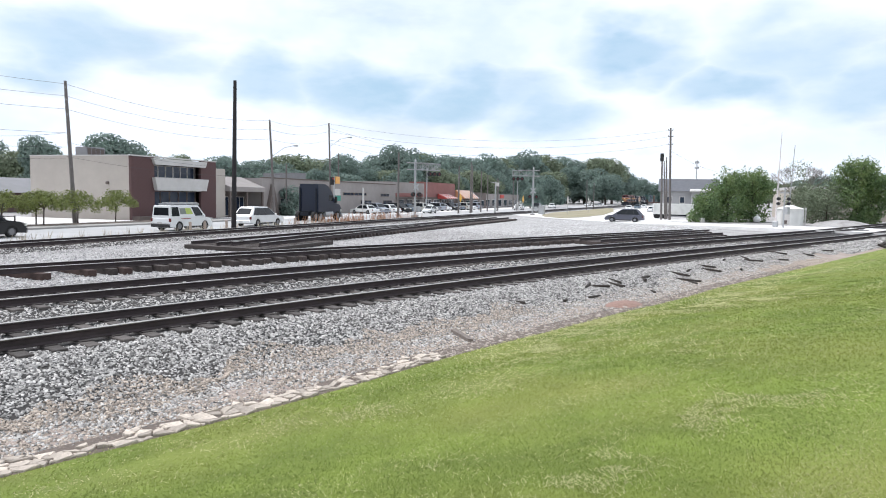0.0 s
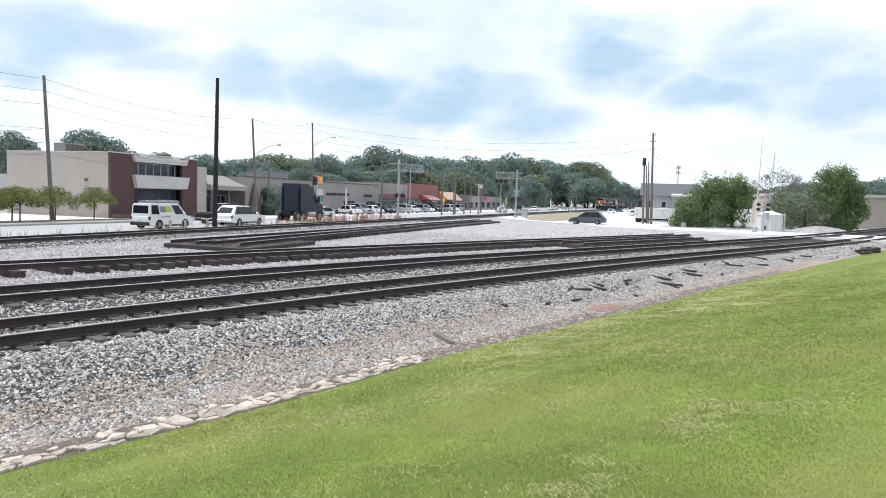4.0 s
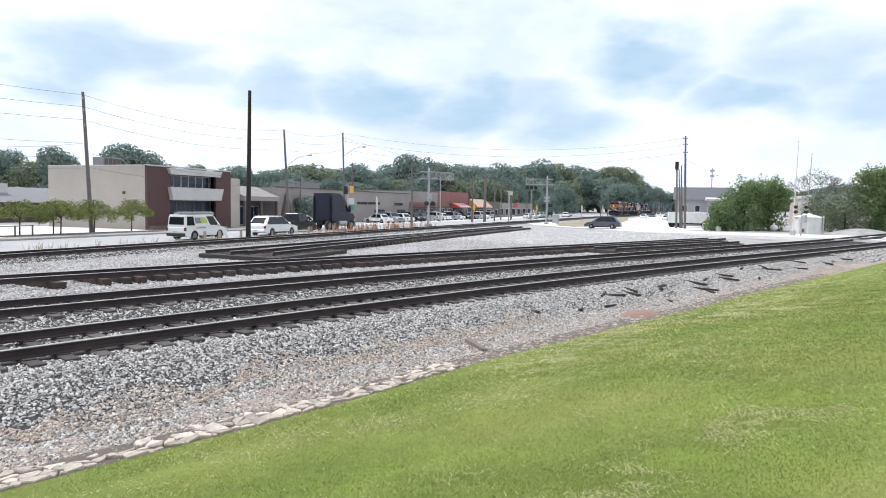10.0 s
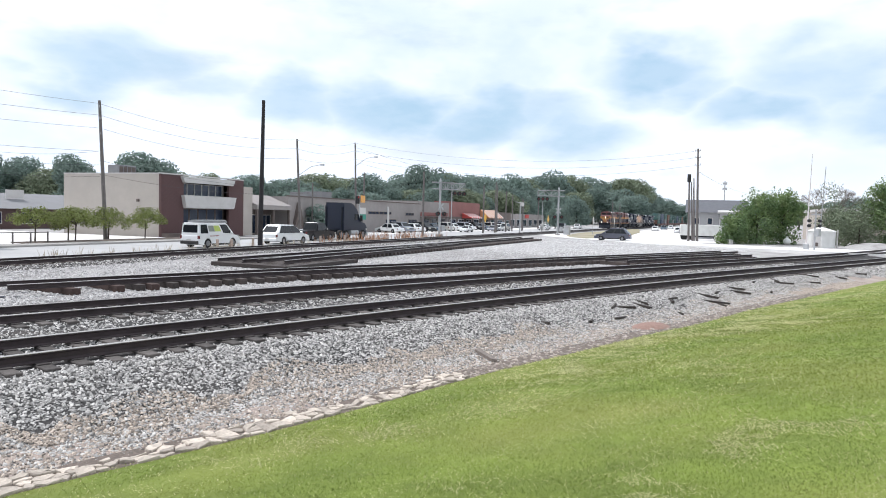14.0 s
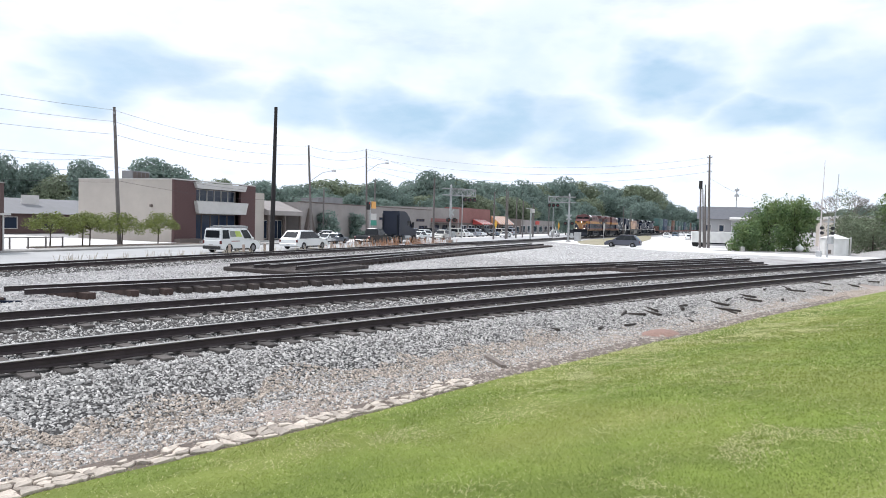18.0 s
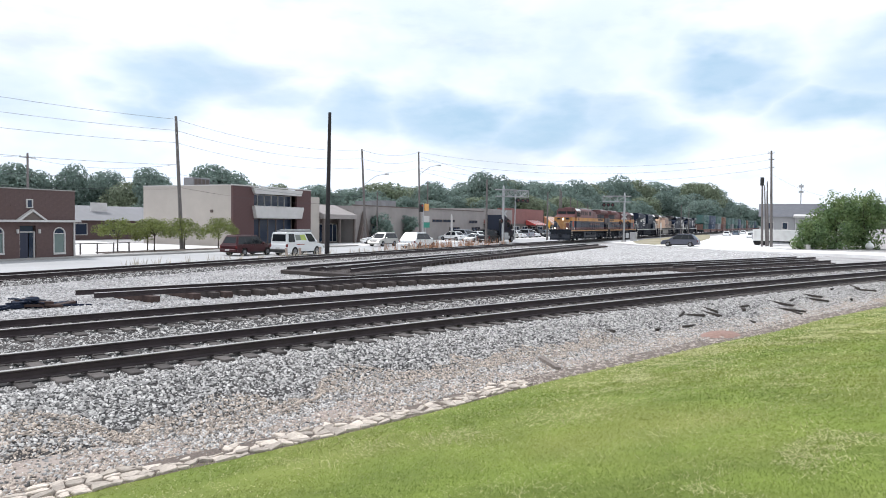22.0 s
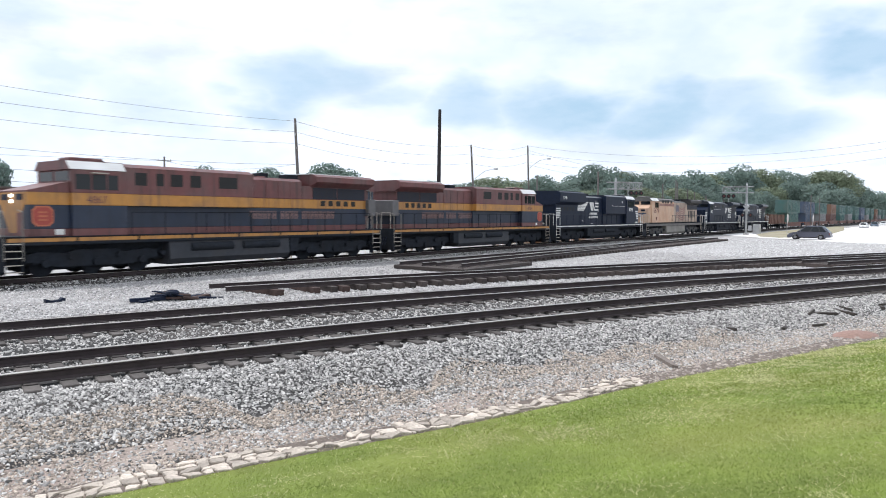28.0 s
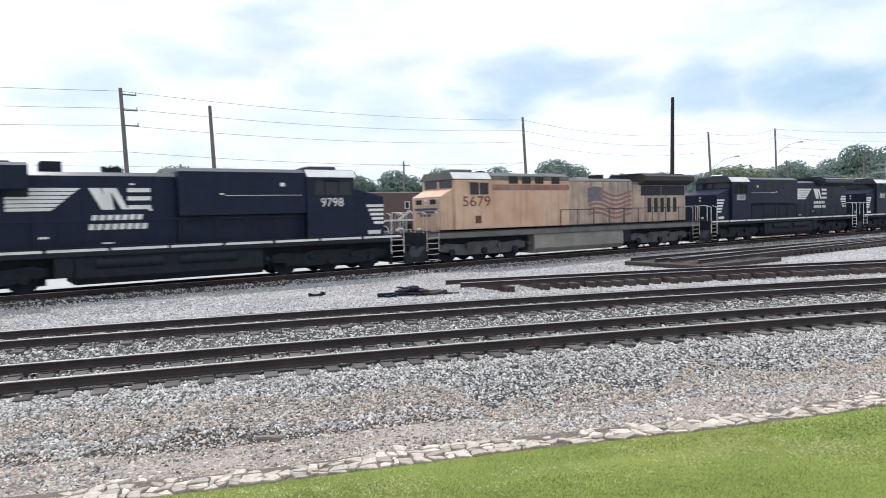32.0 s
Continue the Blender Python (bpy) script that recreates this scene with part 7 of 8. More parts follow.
    for j in range(6):
        r = 4.8 * (1 - j / 5.6)
        rings.append([bm.verts.new((96.8 + r * math.cos(i * 2 * math.pi / n) * 0.8 + 0.2 * noise.noise((i, j, 0)), 25.6 + r * 0.85 * math.sin(i * 2 * math.pi / n), -0.55 + 0.85 * (1 - (r / 4.8) ** 2) + 0.06 * noise.noise((i * 0.7, j, 3)))) for i in range(n)])
    for a, b in zip(rings, rings[1:]):
        for i in range(n):
            bm.faces.new((a[i], a[(i + 1) % n], b[(i + 1) % n], b[i]))
    bm.faces.new(rings[-1])
    tagged(part("gravel_heap", bm, GRAVEL, None, "", True), "low heap of pale gravel beyond the crossing", "heap")
    # grey house and white trailer
    h = empty("grey_house", pose(113.4, 53.7, -0.5, 0, 0, -63), "grey gabled house with a low white annex", "house")
    wall = mat("grey_siding", (0.36, 0.36, 0.37), 0.8, 0, 0.08, 2)
    part("wall", boxm(-4.6, 4.4, -3.5, 3.5, 0, 4.6), wall, h)
    part("roof", prism(bmesh.new(), [(-4.0, 4.45), (0, 6.6), (4.0, 4.45)], -5.0, 4.8, "x"), mat("slate_roof", (0.12, 0.125, 0.14), 0.8, 0, 0.15, 2), h)
    part("annex", boxm(0.3, 4.3, -6.5, -3.52, 0, 4.3), wall, h)
    part("annex_roof", prism(bmesh.new(), [(-6.9, 4.3), (-6.9, 4.55), (-4.02, 4.85), (-4.02, 4.3)], 0.0, 4.7, "x"), TRIM, h)
    for a, z in ((-3.6, 2.4), (-1.6, 2.4)):
        window(h, a, a + 0.9, z, z + 1.2, -3.5, 0.12)
    window(h, 1.2, 2.1, 0.2, 2.4, -6.5, 0.1, "door", glass=TRIM)
    tr = empty("box_trailer", pose(101.3, 50.2, -0.5, 0, 0, -60), "white box trailer parked beside the poles", "trailer")
    part("box", boxm(-3.2, 3.0, -1.2, 1.2, 0.75, 2.4, 0.04), WHITE, tr)
    part("chassis", boxm(-3.1, 2.9, -0.9, 0.9, 0.55, 0.75), UNDER, tr)
    for x in (-2.6, -1.6, 2.2):
        for s_ in (-1, 1):
            part("wheel", wheel(bmesh.new(), x, s_ * 1.0, 0.45, 0.45, 0.3, 14), TYRE, tr)
    for x, y, w in ((91.6, 41.8, 2.4), (95.0, 44.0, 2.0), (88.9, 40.2, 0.5)):
        o = tagged(part("concrete_block", boxm(-w / 2, w / 2, -0.5, 0.5, -0.5, 0.75 if w > 1 else 0.2, 0.06), TRIM), "pale concrete barrier block beside the road", "barrier", "concrete blocks")
        o.matrix_basis = pose(x, y, 0, 0, 0, -40)
    # long tan warehouse behind the bushes
    wh = empty("warehouse", pose(0, 0, 0), "long low tan metal warehouse with pale roof edge", "warehouse")
    tan = mat("tan_metal", (0.43, 0.38, 0.33), 0.7, 0, 0.08, 0.7)
    x0, y0, h_ = 122, 39, -23
    o = part("wall", boxm(0, 75, 0, 25, -0.6, 4.6), tan, wh); o.matrix_basis = pose(x0, y0, 0, 0, 0, -62)
    o2 = part("roof_edge", boxm(-0.3, 75.3, -0.3, 25.3, 4.6, 5.1), TRIM, wh); o2.matrix_basis = pose(x0, y0, 0, 0, 0, -62)
    for k in range(4):
        o3 = part("wall_vent", boxm(18 + 9 * k, 19.4 + 9 * k, -0.05, -0.004, 1.2, 2.6), DARK_WALL, wh); o3.matrix_basis = pose(x0, y0, 0, 0, 0, -62)
    ct = empty("cell_tower", pose(190, 88, 0), "distant lattice cell tower above the trees", "tower")
    part("mast", rod(bmesh.new(), (0, 0, -0.6), (0, 0, 14), 0.18, 0.12, 6), GALV, ct)
    for z in (11.5, 13.0):
        part("antenna_ring", rod(bmesh.new(), (0, 0, z), (0, 0, z + 0.6), 0.6, n=10), GALV, ct)


build_streets()
bank_building()
shops()
far_stores()
build_poles()
build_signals()
build_crossing_side()


# ---- trees ----
def leaf_mesh(name, lobes, per, size, seed, material, hollow=0.75):
    """Many small leaf clumps on lumpy lobes: lobes of (x, y, z, r, flatness)."""
    rng = np.random.default_rng(seed)
    out, nors = [], []
    for x, y, z, r, f in lobes:
        k = int(per * r * r)
        v = rng.normal(size=(k, 3))
        v /= np.linalg.norm(v, axis=1)[:, None]
        rad = r * (hollow + (1.12 - hollow) * rng.random(k) ** 0.6)
        p = v * rad[:, None] * np.array([1, 1, f]) + np.array([x, y, z])
        out.append(p); nors.append(v)
    p = np.concatenate(out)
    n = len(p)
    # leaves lie roughly along the surface of their clump
    nor = np.concatenate(nors) + 0.45 * rng.normal(size=(n, 3))
    nor /= np.linalg.norm(nor, axis=1)[:, None]
    a = np.cross(nor, rng.normal(size=(n, 3)))
    a /= np.linalg.norm(a, axis=1)[:, None]
    b = np.cross(nor, a)
    s = size * rng.uniform(0.5, 1.4, (n, 1))
    co = np.stack([p - a * s, p + b * s * 0.55, p + a * s, p - b * s * 0.55], 1).reshape(-1, 3)
    me = bpy.data.meshes.new(name)
    f = np.arange(4 * n).reshape(n, 4)
    me.vertices.add(len(co)); me.vertices.foreach_set("co", co.astype(np.float32).ravel())
    me.loops.add(f.size); me.loops.foreach_set("vertex_index", f.astype(np.int32).ravel())
    me.polygons.add(n); me.polygons.foreach_set("loop_start", np.arange(0, f.size, 4, dtype=np.int32))
    me.update(calc_edges=True)
    me.materials.append(material)
    return me


def trunk_mesh(h, r, limbs, seed):
    rng = random.Random(seed)
    bm = bmesh.new()
    rod(bm, (0, 0, -0.3), (0.1, 0, h * 0.55), r, r * 0.6, 8)
    for k in range(limbs):
        t = 2 * math.pi * k / limbs + rng.uniform(-0.4, 0.4)
        z0 = h * rng.uniform(0.3, 0.55)
        e = (math.cos(t) * h * 0.28, math.sin(t) * h * 0.28, h * rng.uniform(0.65, 0.85))
        rod(bm, (0.05, 0, z0), e, r * 0.42, r * 0.12, 6)
        e2 = (e[0] * 1.3 + rng.uniform(-.3, .3), e[1] * 1.3 + rng.uniform(-.3, .3), e[2] + h * 0.1)
        rod(bm, e, e2, r * 0.12, r * 0.04, 5)
    me = bpy.data.meshes.new("trunk")
    bm.to_mesh(me); bm.free()
    me.materials.append(BARK)
    return me


def lobes_for(h, w, n, seed, low=0.3, flat=0.8):
    rng = random.Random(seed)
    out = [(0, 0, h * 0.68, w * 0.33, flat)]
    for k in range(n):
        t = 2.4 * k + rng.uniform(-0.4, 0.4)
        q = rng.uniform(0.35, 1.0)
        z = h * (low + (0.92 - low) * rng.random())
        rr = w * 0.36 * q * (1.0 if z < h * 0.7 else 0.7)
        out.append((math.cos(t) * rr, math.sin(t) * rr, z, w * rng.uniform(0.14, 0.24), flat))
    return out


def plant(kind, crown, trunk, m, label, category="tree", group=""):
    t = empty(kind, m, label, category, group)
    a = share("trunk", trunk, t, pose(0, 0, 0))
    b = share("crown", crown, t, pose(0, 0, 0))
    return t


def build_trees():
    rng = random.Random(21)
    kinds = []
    # Most crowns take the leaf colour that has haze mixed in.
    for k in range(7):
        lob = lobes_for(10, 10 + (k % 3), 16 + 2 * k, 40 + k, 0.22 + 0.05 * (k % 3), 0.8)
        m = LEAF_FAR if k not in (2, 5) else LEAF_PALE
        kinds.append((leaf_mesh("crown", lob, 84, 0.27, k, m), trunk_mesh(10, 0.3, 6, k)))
    sil = ((6, 3.0), (10, 3.1), (12, 2.8), (15, 3.3), (17, 2.6), (19.8, 3.9), (22, 2.9), (24, 2.8), (27, 2.6), (29.5, 2.6), (33, 2.9), (38, 3.0), (40, 3.5), (42, 3.85), (44, 3.7), (47, 3.2), (50, 3.55), (54, 3.45), (56, 3.5), (58, 3.3), (59.5, 2.3), (60.5, 1.7), (62, 1.4), (66, 1.3), (70, 1.5), (75, 1.9), (80, 2.4), (90, 2.5))
    def el(a):
        for (a0, e0), (a1, e1) in zip(sil, sil[1:]):
            if a0 <= a <= a1:
                return e0 + (e1 - e0) * (a - a0) / (a1 - a0)
        return 2.5
    def put(az, R, top, k=None, lab="distant broad-crowned dark green tree on the rise", wide=0.0):
        c, t = kinds[rng.randrange(7) if k is None else k]
        h = top + 0.6
        s = h / 10.0
        x, y = R * math.sin(radians(az)), R * math.cos(radians(az))
        w = s * (wide or rng.uniform(0.95, 1.35)) * (1.25 if wide else 1)
        plant("tree", c, t, pose(x, y, -0.6, 0, 0, rng.uniform(0, 360)) @ Matrix.Diagonal((w, w, s, 1)), lab, "tree", "trees on the far rise")
    def dist(az):
        # behind the stores, farther where the street runs away
        k = math.cos(radians(az)) - 0.4663 * math.sin(radians(az))
        return min(max((32.78 + 62) / max(k, 0.05), 120), 420)
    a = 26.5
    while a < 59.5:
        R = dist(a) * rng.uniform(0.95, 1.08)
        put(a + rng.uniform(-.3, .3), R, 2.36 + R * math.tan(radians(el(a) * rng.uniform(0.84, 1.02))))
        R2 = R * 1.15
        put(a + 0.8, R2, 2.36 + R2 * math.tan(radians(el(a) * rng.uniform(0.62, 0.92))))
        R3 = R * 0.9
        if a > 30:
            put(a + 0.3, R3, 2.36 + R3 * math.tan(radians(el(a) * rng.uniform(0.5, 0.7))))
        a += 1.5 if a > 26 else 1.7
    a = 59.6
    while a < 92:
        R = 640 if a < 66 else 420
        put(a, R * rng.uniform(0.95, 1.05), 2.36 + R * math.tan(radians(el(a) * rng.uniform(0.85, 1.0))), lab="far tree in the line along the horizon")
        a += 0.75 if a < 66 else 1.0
    # trees behind the shops
    for az, e, R, w in ((-24, 3.6, 150, 0.7), (-20, 3.4, 160, 0.7), (-15, 3.7, 150, 0.6), (-11.5, 3.9, 140, 0.6), (-8, 3.3, 150, 0.7), (-4.5, 3.5, 150, 0.6), (1.0, 3.6, 150, 0.55), (3.2, 3.15, 160, 0.9), (6.5, 3.4, 150, 0.85), (9.4, 3.4, 150, 0.6), (11.7, 3.05, 155, 0.8), (13.2, 2.6, 150, 0.7), (15.0, 3.5, 140, 0.6), (19.9, 3.9, 150, 0.9), (18.2, 2.9, 150, 0.7), (22.4, 2.7, 160, 0.6), (24.4, 2.75, 165, 0.5)):
        put(az, R, 2.36 + R * math.tan(radians(e)), lab="leafy tree rising behind the shop roofs", wide=w)
    # the round dark tree and shrubs by the road's end
    for u, d, h in ((205, 13, 9.5), (196, 16, 6.0), (212, 18, 7), (180, 14, 6), (222, 15, 8)):
        x, y = ud(u, d)
        c, t = kinds[0]
        plant("tree", c, t, pose(x, y, -0.6, 0, 0, 30 * h) @ Matrix.Diagonal((h / 10, h / 10, h / 10, 1)), "rounded dark tree at the street's end", "tree", "trees at the street's end")
    # young street trees
    for i, (u, d) in enumerate(((23.9, 19.5), (26.5, 18.3), (27.4, 20.2), (30.8, 19.5), (34.9, 19.5))):
        lob = []
        for k in range(22):
            # a vase-shaped crown, domed above and thin at the rim
            t, q = 2.4 * k + rng.uniform(-0.3, 0.3), 1.6 * math.sqrt((k + 0.5) / 22)
            lob.append((q * math.cos(t), q * math.sin(t), 2.55 - 0.36 * q * q + rng.uniform(-0.45, 0.12), rng.uniform(0.38, 0.6), 0.8))
        cr = leaf_mesh("crown", lob, 520, 0.08, 60 + i, LEAF_STREET, 0.4)
        bm = bmesh.new()
        rod(bm, (0, 0, -0.1), (0.05, 0, 1.6), 0.06, 0.045, 8)
        for k in range(6):
            t = k * 1.05 + i
            rod(bm, (0.05, 0, 1.2 + 0.08 * k), (1.1 * math.cos(t), 1.0 * math.sin(t), 2.3), 0.03, 0.01, 5)
        me = bpy.data.meshes.new("trunk"); bm.to_mesh(me); bm.free(); me.materials.append(BARK)
        x, y = ud(u, d)
        plant("street_tree", cr, me, pose(x, y, -0.5), "young street tree with thin trunk and yellow-green crown", "tree", "street trees")
    # shrubs before the long store
    for u, d, h in ((66.9, 21.5, 4.4), (75.2, 21.6, 3.7), (60, 30, 6.5), (57.5, 33, 6)):
        x, y = ud(u, d)
        lob = lobes_for(h, h * 0.9, 16, int(u * 7), 0.03)
        plant("shrub", leaf_mesh("crown", lob, 260, 0.16, int(u), LEAF_FAR, 0.4), trunk_mesh(h, 0.08, 5, int(u)), pose(x, y, -0.55), "tall dark shrub against a pale wall", "shrub", "shrubs by the stores")
    # big bushes by the crossing
    def bush(x, y, h, w, seed, m, lab, per=170, size=0.15, low=0.05):
        lob = lobes_for(h, w, 26, seed, low, 0.85)
        rs = random.Random(seed)
        # upright shoots break the outline
        for _ in range(30):
            t, q = rs.uniform(0, 6.28), w * 0.4 * math.sqrt(rs.random())
            lob.append((q * math.cos(t), q * math.sin(t), h * (1.0 - 0.5 * (q / (w * 0.4)) ** 2) * rs.uniform(0.84, 1.1), w * rs.uniform(0.05, 0.09), 2.2))
        plant("bush", leaf_mesh("crown", lob, per, size, seed, m, 0.5), trunk_mesh(h, 0.12, 7, seed), pose(x, y, -0.55), lab, "bush", "bushes beyond the crossing")
    bush(94.7, 39.2, 7.2, 6.6, 71, LEAF_BUSH, "dense bright green bush beside the crossing")
    bush(99.0, 37.6, 7.4, 6.4, 72, LEAF_BUSH, "dense bright green bush beside the crossing")
    bush(89.8, 40.2, 4.0, 4.5, 73, LEAF_BUSH, "lower bright green bush at the thicket's edge")
    bush(105.2, 26.2, 8.6, 7.2, 74, LEAF_BUSH, "tall ragged green bush beyond the gravel heap")
    bush(106.0, 24.6, 7.0, 4.8, 75, LEAF_BUSH, "tall ragged green bush beyond the gravel heap")
    bush(104.0, 29.5, 5.0, 8.0, 76, LEAF_PALE, "thin brownish-green thicket behind the shelter", 70)
    bush(107.0, 33.0, 5.2, 7.0, 77, LEAF_PALE, "thin brownish-green thicket behind the shelter", 70)
    # bare-branched tree
    t = empty("bare_tree", pose(112.3, 36.0, -0.5), "thinly leaved tree with bare upper branches", "tree")
    bm = bmesh.new()
    rg = random.Random(5)
    def grow(p, v, r, k):
        q = p + v
        rod(bm, p, q, r, r * 0.75, 5 if k > 2 else 3)
        if k:
            for j in range(5 if k == 5 else 3):
                d = v.normalized() + Vector((rg.uniform(-1, 1), rg.uniform(-1, 1), rg.uniform(-0.4, 0.55))) * 0.62
                grow(q, d.normalized() * v.length * 0.78, r * 0.6, k - 1)
    grow(Vector((0, 0, -0.3)), Vector((0, 0, 2.62)), 0.15, 5)
    part("bough", bm, mat("pale_bark", (0.17, 0.145, 0.13), 0.95, 0, 0.3, 8), t)
    cr = leaf_mesh("crown", lobes_for(9.5, 7.5, 16, 78, 0.35), 22, 0.12, 78, LEAF_PALE, 0.2)
    share("crown", cr, t, pose(0, 0, 0))


build_trees()


# ---- vehicles ----
def arc(cx, cz, r, n=9):
    return [(cx + r * math.cos(math.pi * k / n), cz + r * math.sin(math.pi * k / n)) for k in range(n + 1)]


def pane_on(q, f0, f1, h0, h1, t=0.008):
    """A thin plate on the face q (low start, low end, high end, high start)."""
    def at(f, h):
        return (q[0].lerp(q[1], f)).lerp(q[3].lerp(q[2], f), h)
    pts = [at(f0, h0), at(f1, h0), at(f1, h1), at(f0, h1)]
    nrm = (pts[1] - pts[0]).cross(pts[3] - pts[0]).normalized()
    bm = bmesh.new()
    a = [bm.verts.new(p - nrm * t) for p in pts] + [bm.verts.new(p + nrm * t) for p in pts]
    for f in ((3, 2, 1, 0), (4, 5, 6, 7), (0, 1, 5, 4), (1, 2, 6, 5), (2, 3, 7, 6), (3, 0, 4, 7)):
        bm.faces.new([a[i] for i in f])
    return bm


def vehicle(kind, paint, label, group="", L=4.7, W=1.85, H=1.7, hood=1.0, shape="suv"):
    """A car with its nose to +x: body with wheel arches, glazed upper part, pillars, roof, lamps and wheels."""
    car = empty(kind, None, label, "van" if kind == "van" else "car" if kind != "pickup_truck" else "truck", group)
    r = 0.19 * H if shape != "sedan" else 0.21 * H
    wb = L * 0.6
    xf, xr = L / 2 - L * 0.19, L / 2 - L * 0.19 - wb
    belt = H * 0.57 if shape != "van" else H * 0.56
    w = W / 2
    fx, rx = L / 2, -L / 2
    low = 0.22
    nose = fx - hood
    out = [(rx + 0.03, low + 0.1), (xr - r - 0.06, low)] + arc(xr, low + 0.06, r + 0.07)[::-1] + arc(xf, low + 0.06, r + 0.07)[::-1] + [(fx - 0.06, low), (fx, 0.42), (fx - 0.02, belt * 0.62), (fx - 0.12, belt * 0.78), (fx - 0.4, belt * 0.88), (nose, belt * 0.99), (rx + 0.1, belt), (rx + 0.02, belt * 0.86), (rx, belt * 0.6)]
    body = part("body", prism(bmesh.new(), out, -w, w), paint, car)
    bm2 = bmesh.new(); bm2.from_mesh(body.data)
    es = [e for e in bm2.edges if abs(e.verts[0].co.y - e.verts[1].co.y) < 1e-5 and min(e.verts[0].co.z, e.verts[1].co.z) > belt * 0.55]
    bmesh.ops.bevel(bm2, geom=es, offset=0.06, segments=2, affect="EDGES")
    bm2.to_mesh(body.data); bm2.free()
    # glazed upper part, narrower at the roof
    if shape == "van":
        b0, b1, t0, t1 = rx + 0.05, nose + 0.3, rx + 0.12, nose - 0.5
    elif shape == "sedan":
        b0, b1, t0, t1 = rx + 0.75, nose + 0.1, rx + 1.35, nose - 0.85
    elif shape == "pickup":
        b0, b1, t0, t1 = 0.1 - 0.75, nose + 0.05, 0.1 - 0.6, nose - 0.65
    elif shape == "crossover":
        b0, b1, t0, t1 = rx + 0.08, nose + 0.15, rx + 0.75, nose - 0.95
    else:
        b0, b1, t0, t1 = rx + 0.08, nose + 0.1, rx + 0.4, nose - 0.7
    wi = w - 0.03
    wt = w - (0.22 if shape != "van" else 0.09)
    za, zb = belt - 0.02, H - 0.04
    bm = bmesh.new()
    lo = [bm.verts.new(p) for p in ((b0, -wi, za), (b1, -wi, za), (b1, wi, za), (b0, wi, za))]
    hi = [bm.verts.new(p) for p in ((t0, -wt, zb), (t1, -wt, zb), (t1, wt, zb), (t0, wt, zb))]
    bm.faces.new(lo[::-1]); bm.faces.new(hi)
    for i in range(4):
        bm.faces.new((lo[i], lo[(i + 1) % 4], hi[(i + 1) % 4], hi[i]))
    bmesh.ops.bevel(bm, geom=[e for e in bm.edges if max(e.verts[0].co.z, e.verts[1].co.z) > zb - 0.01], offset=0.07, segments=2, affect="EDGES")
    part("cabin", bm, paint, car)
    part("roof", boxm(t0 + 0.06, t1 - 0.04, -wt + 0.06, wt - 0.06, H - 0.06, H, 0.025), paint, car)
    cabin = [Vector(p) for p in ((b0, -wi, za), (b1, -wi, za), (t1, -wt, zb), (t0, -wt, zb))]
    cabin2 = [Vector(p) for p in ((b1, wi, za), (b0, wi, za), (t0, wt, zb), (t1, wt, zb))]
    spans = {"crossover": ((0.08, 0.27), (0.29, 0.58), (0.6, 0.95)), "suv": ((0.05, 0.30), (0.32, 0.60), (0.62, 0.95)), "van": ((0.04, 0.25), (0.69, 0.93)), "sedan": ((0.10, 0.48), (0.5, 0.93)), "pickup": ((0.07, 0.46), (0.48, 0.93))}[shape]
    for f0, f1 in spans:
        part("side_window", pane_on(cabin, f0, f1, 0.08, 0.9), GLASS, car)
        part("side_window", pane_on(cabin2, 1 - f1, 1 - f0, 0.08, 0.9), GLASS, car)
    part("windshield", pane_on([Vector(p) for p in ((b1, -wi, za), (b1, wi, za), (t1, wt, zb), (t1, -wt, zb))], 0.07, 0.93, 0.1, 0.88), GLASS, car)
    part("rear_window", pane_on([Vector(p) for p in ((b0, wi, za), (b0, -wi, za), (t0, -wt, zb), (t0, wt, zb))], 0.1, 0.9, 0.15, 0.85), GLASS, car)
    if shape != "van":
        # dark pillars between the panes
        for q, fl in ((cabin, False), (cabin2, True)):
            a, b = spans[0][0], spans[-1][1]
            part("window_surround", pane_on(q, 1 - b if fl else a, 1 - a if fl else b, 0.05, 0.93, 0.005), PLASTIC, car)
    if shape == "van":
        lime, grey = mat("lime_graphic", (0.42, 0.52, 0.12), 0.4), mat("grey_graphic", (0.2, 0.22, 0.2), 0.4)
        for side, fl in ((cabin, False), (cabin2, True)):
            for f0, f1, m in ((0.46, 0.645, lime), (0.28, 0.455, grey)):
                part("side_graphic", pane_on(side, 1 - f1 if fl else f0, 1 - f0 if fl else f1, 0.25, 0.8), m, car)
    for s in (-1, 1):
        part("headlight", boxm(fx - 0.2, fx - 0.015, min(s * (w - 0.42), s * (w + 0.004)), max(s * (w - 0.42), s * (w + 0.004)), belt * 0.62, belt * 0.8, 0.02), LAMP_OFF, car)
        part("tail_lamp", boxm(rx - 0.01, rx + 0.12, min(s * (w - 0.16), s * (w + 0.004)), max(s * (w - 0.16), s * (w + 0.004)), belt * 0.66, belt * 0.9, 0.02), TAIL, car)
        part("mirror", boxm(b1 - 0.55, b1 - 0.4, min(s * w, s * (w + 0.2)), max(s * w, s * (w + 0.2)), belt - 0.02, belt + 0.15, 0.03), paint, car)
        part("sill", boxm(xr + r + 0.1, xf - r - 0.1, min(s * (w - 0.02), s * (w + 0.01)), max(s * (w - 0.02), s * (w + 0.01)), low - 0.02, low + 0.12), PLASTIC, car)
        part("door_handle", boxm(-0.1, 0.1, min(s * w, s * (w + 0.025)), max(s * w, s * (w + 0.025)), belt * 0.83, belt * 0.87), paint, car)
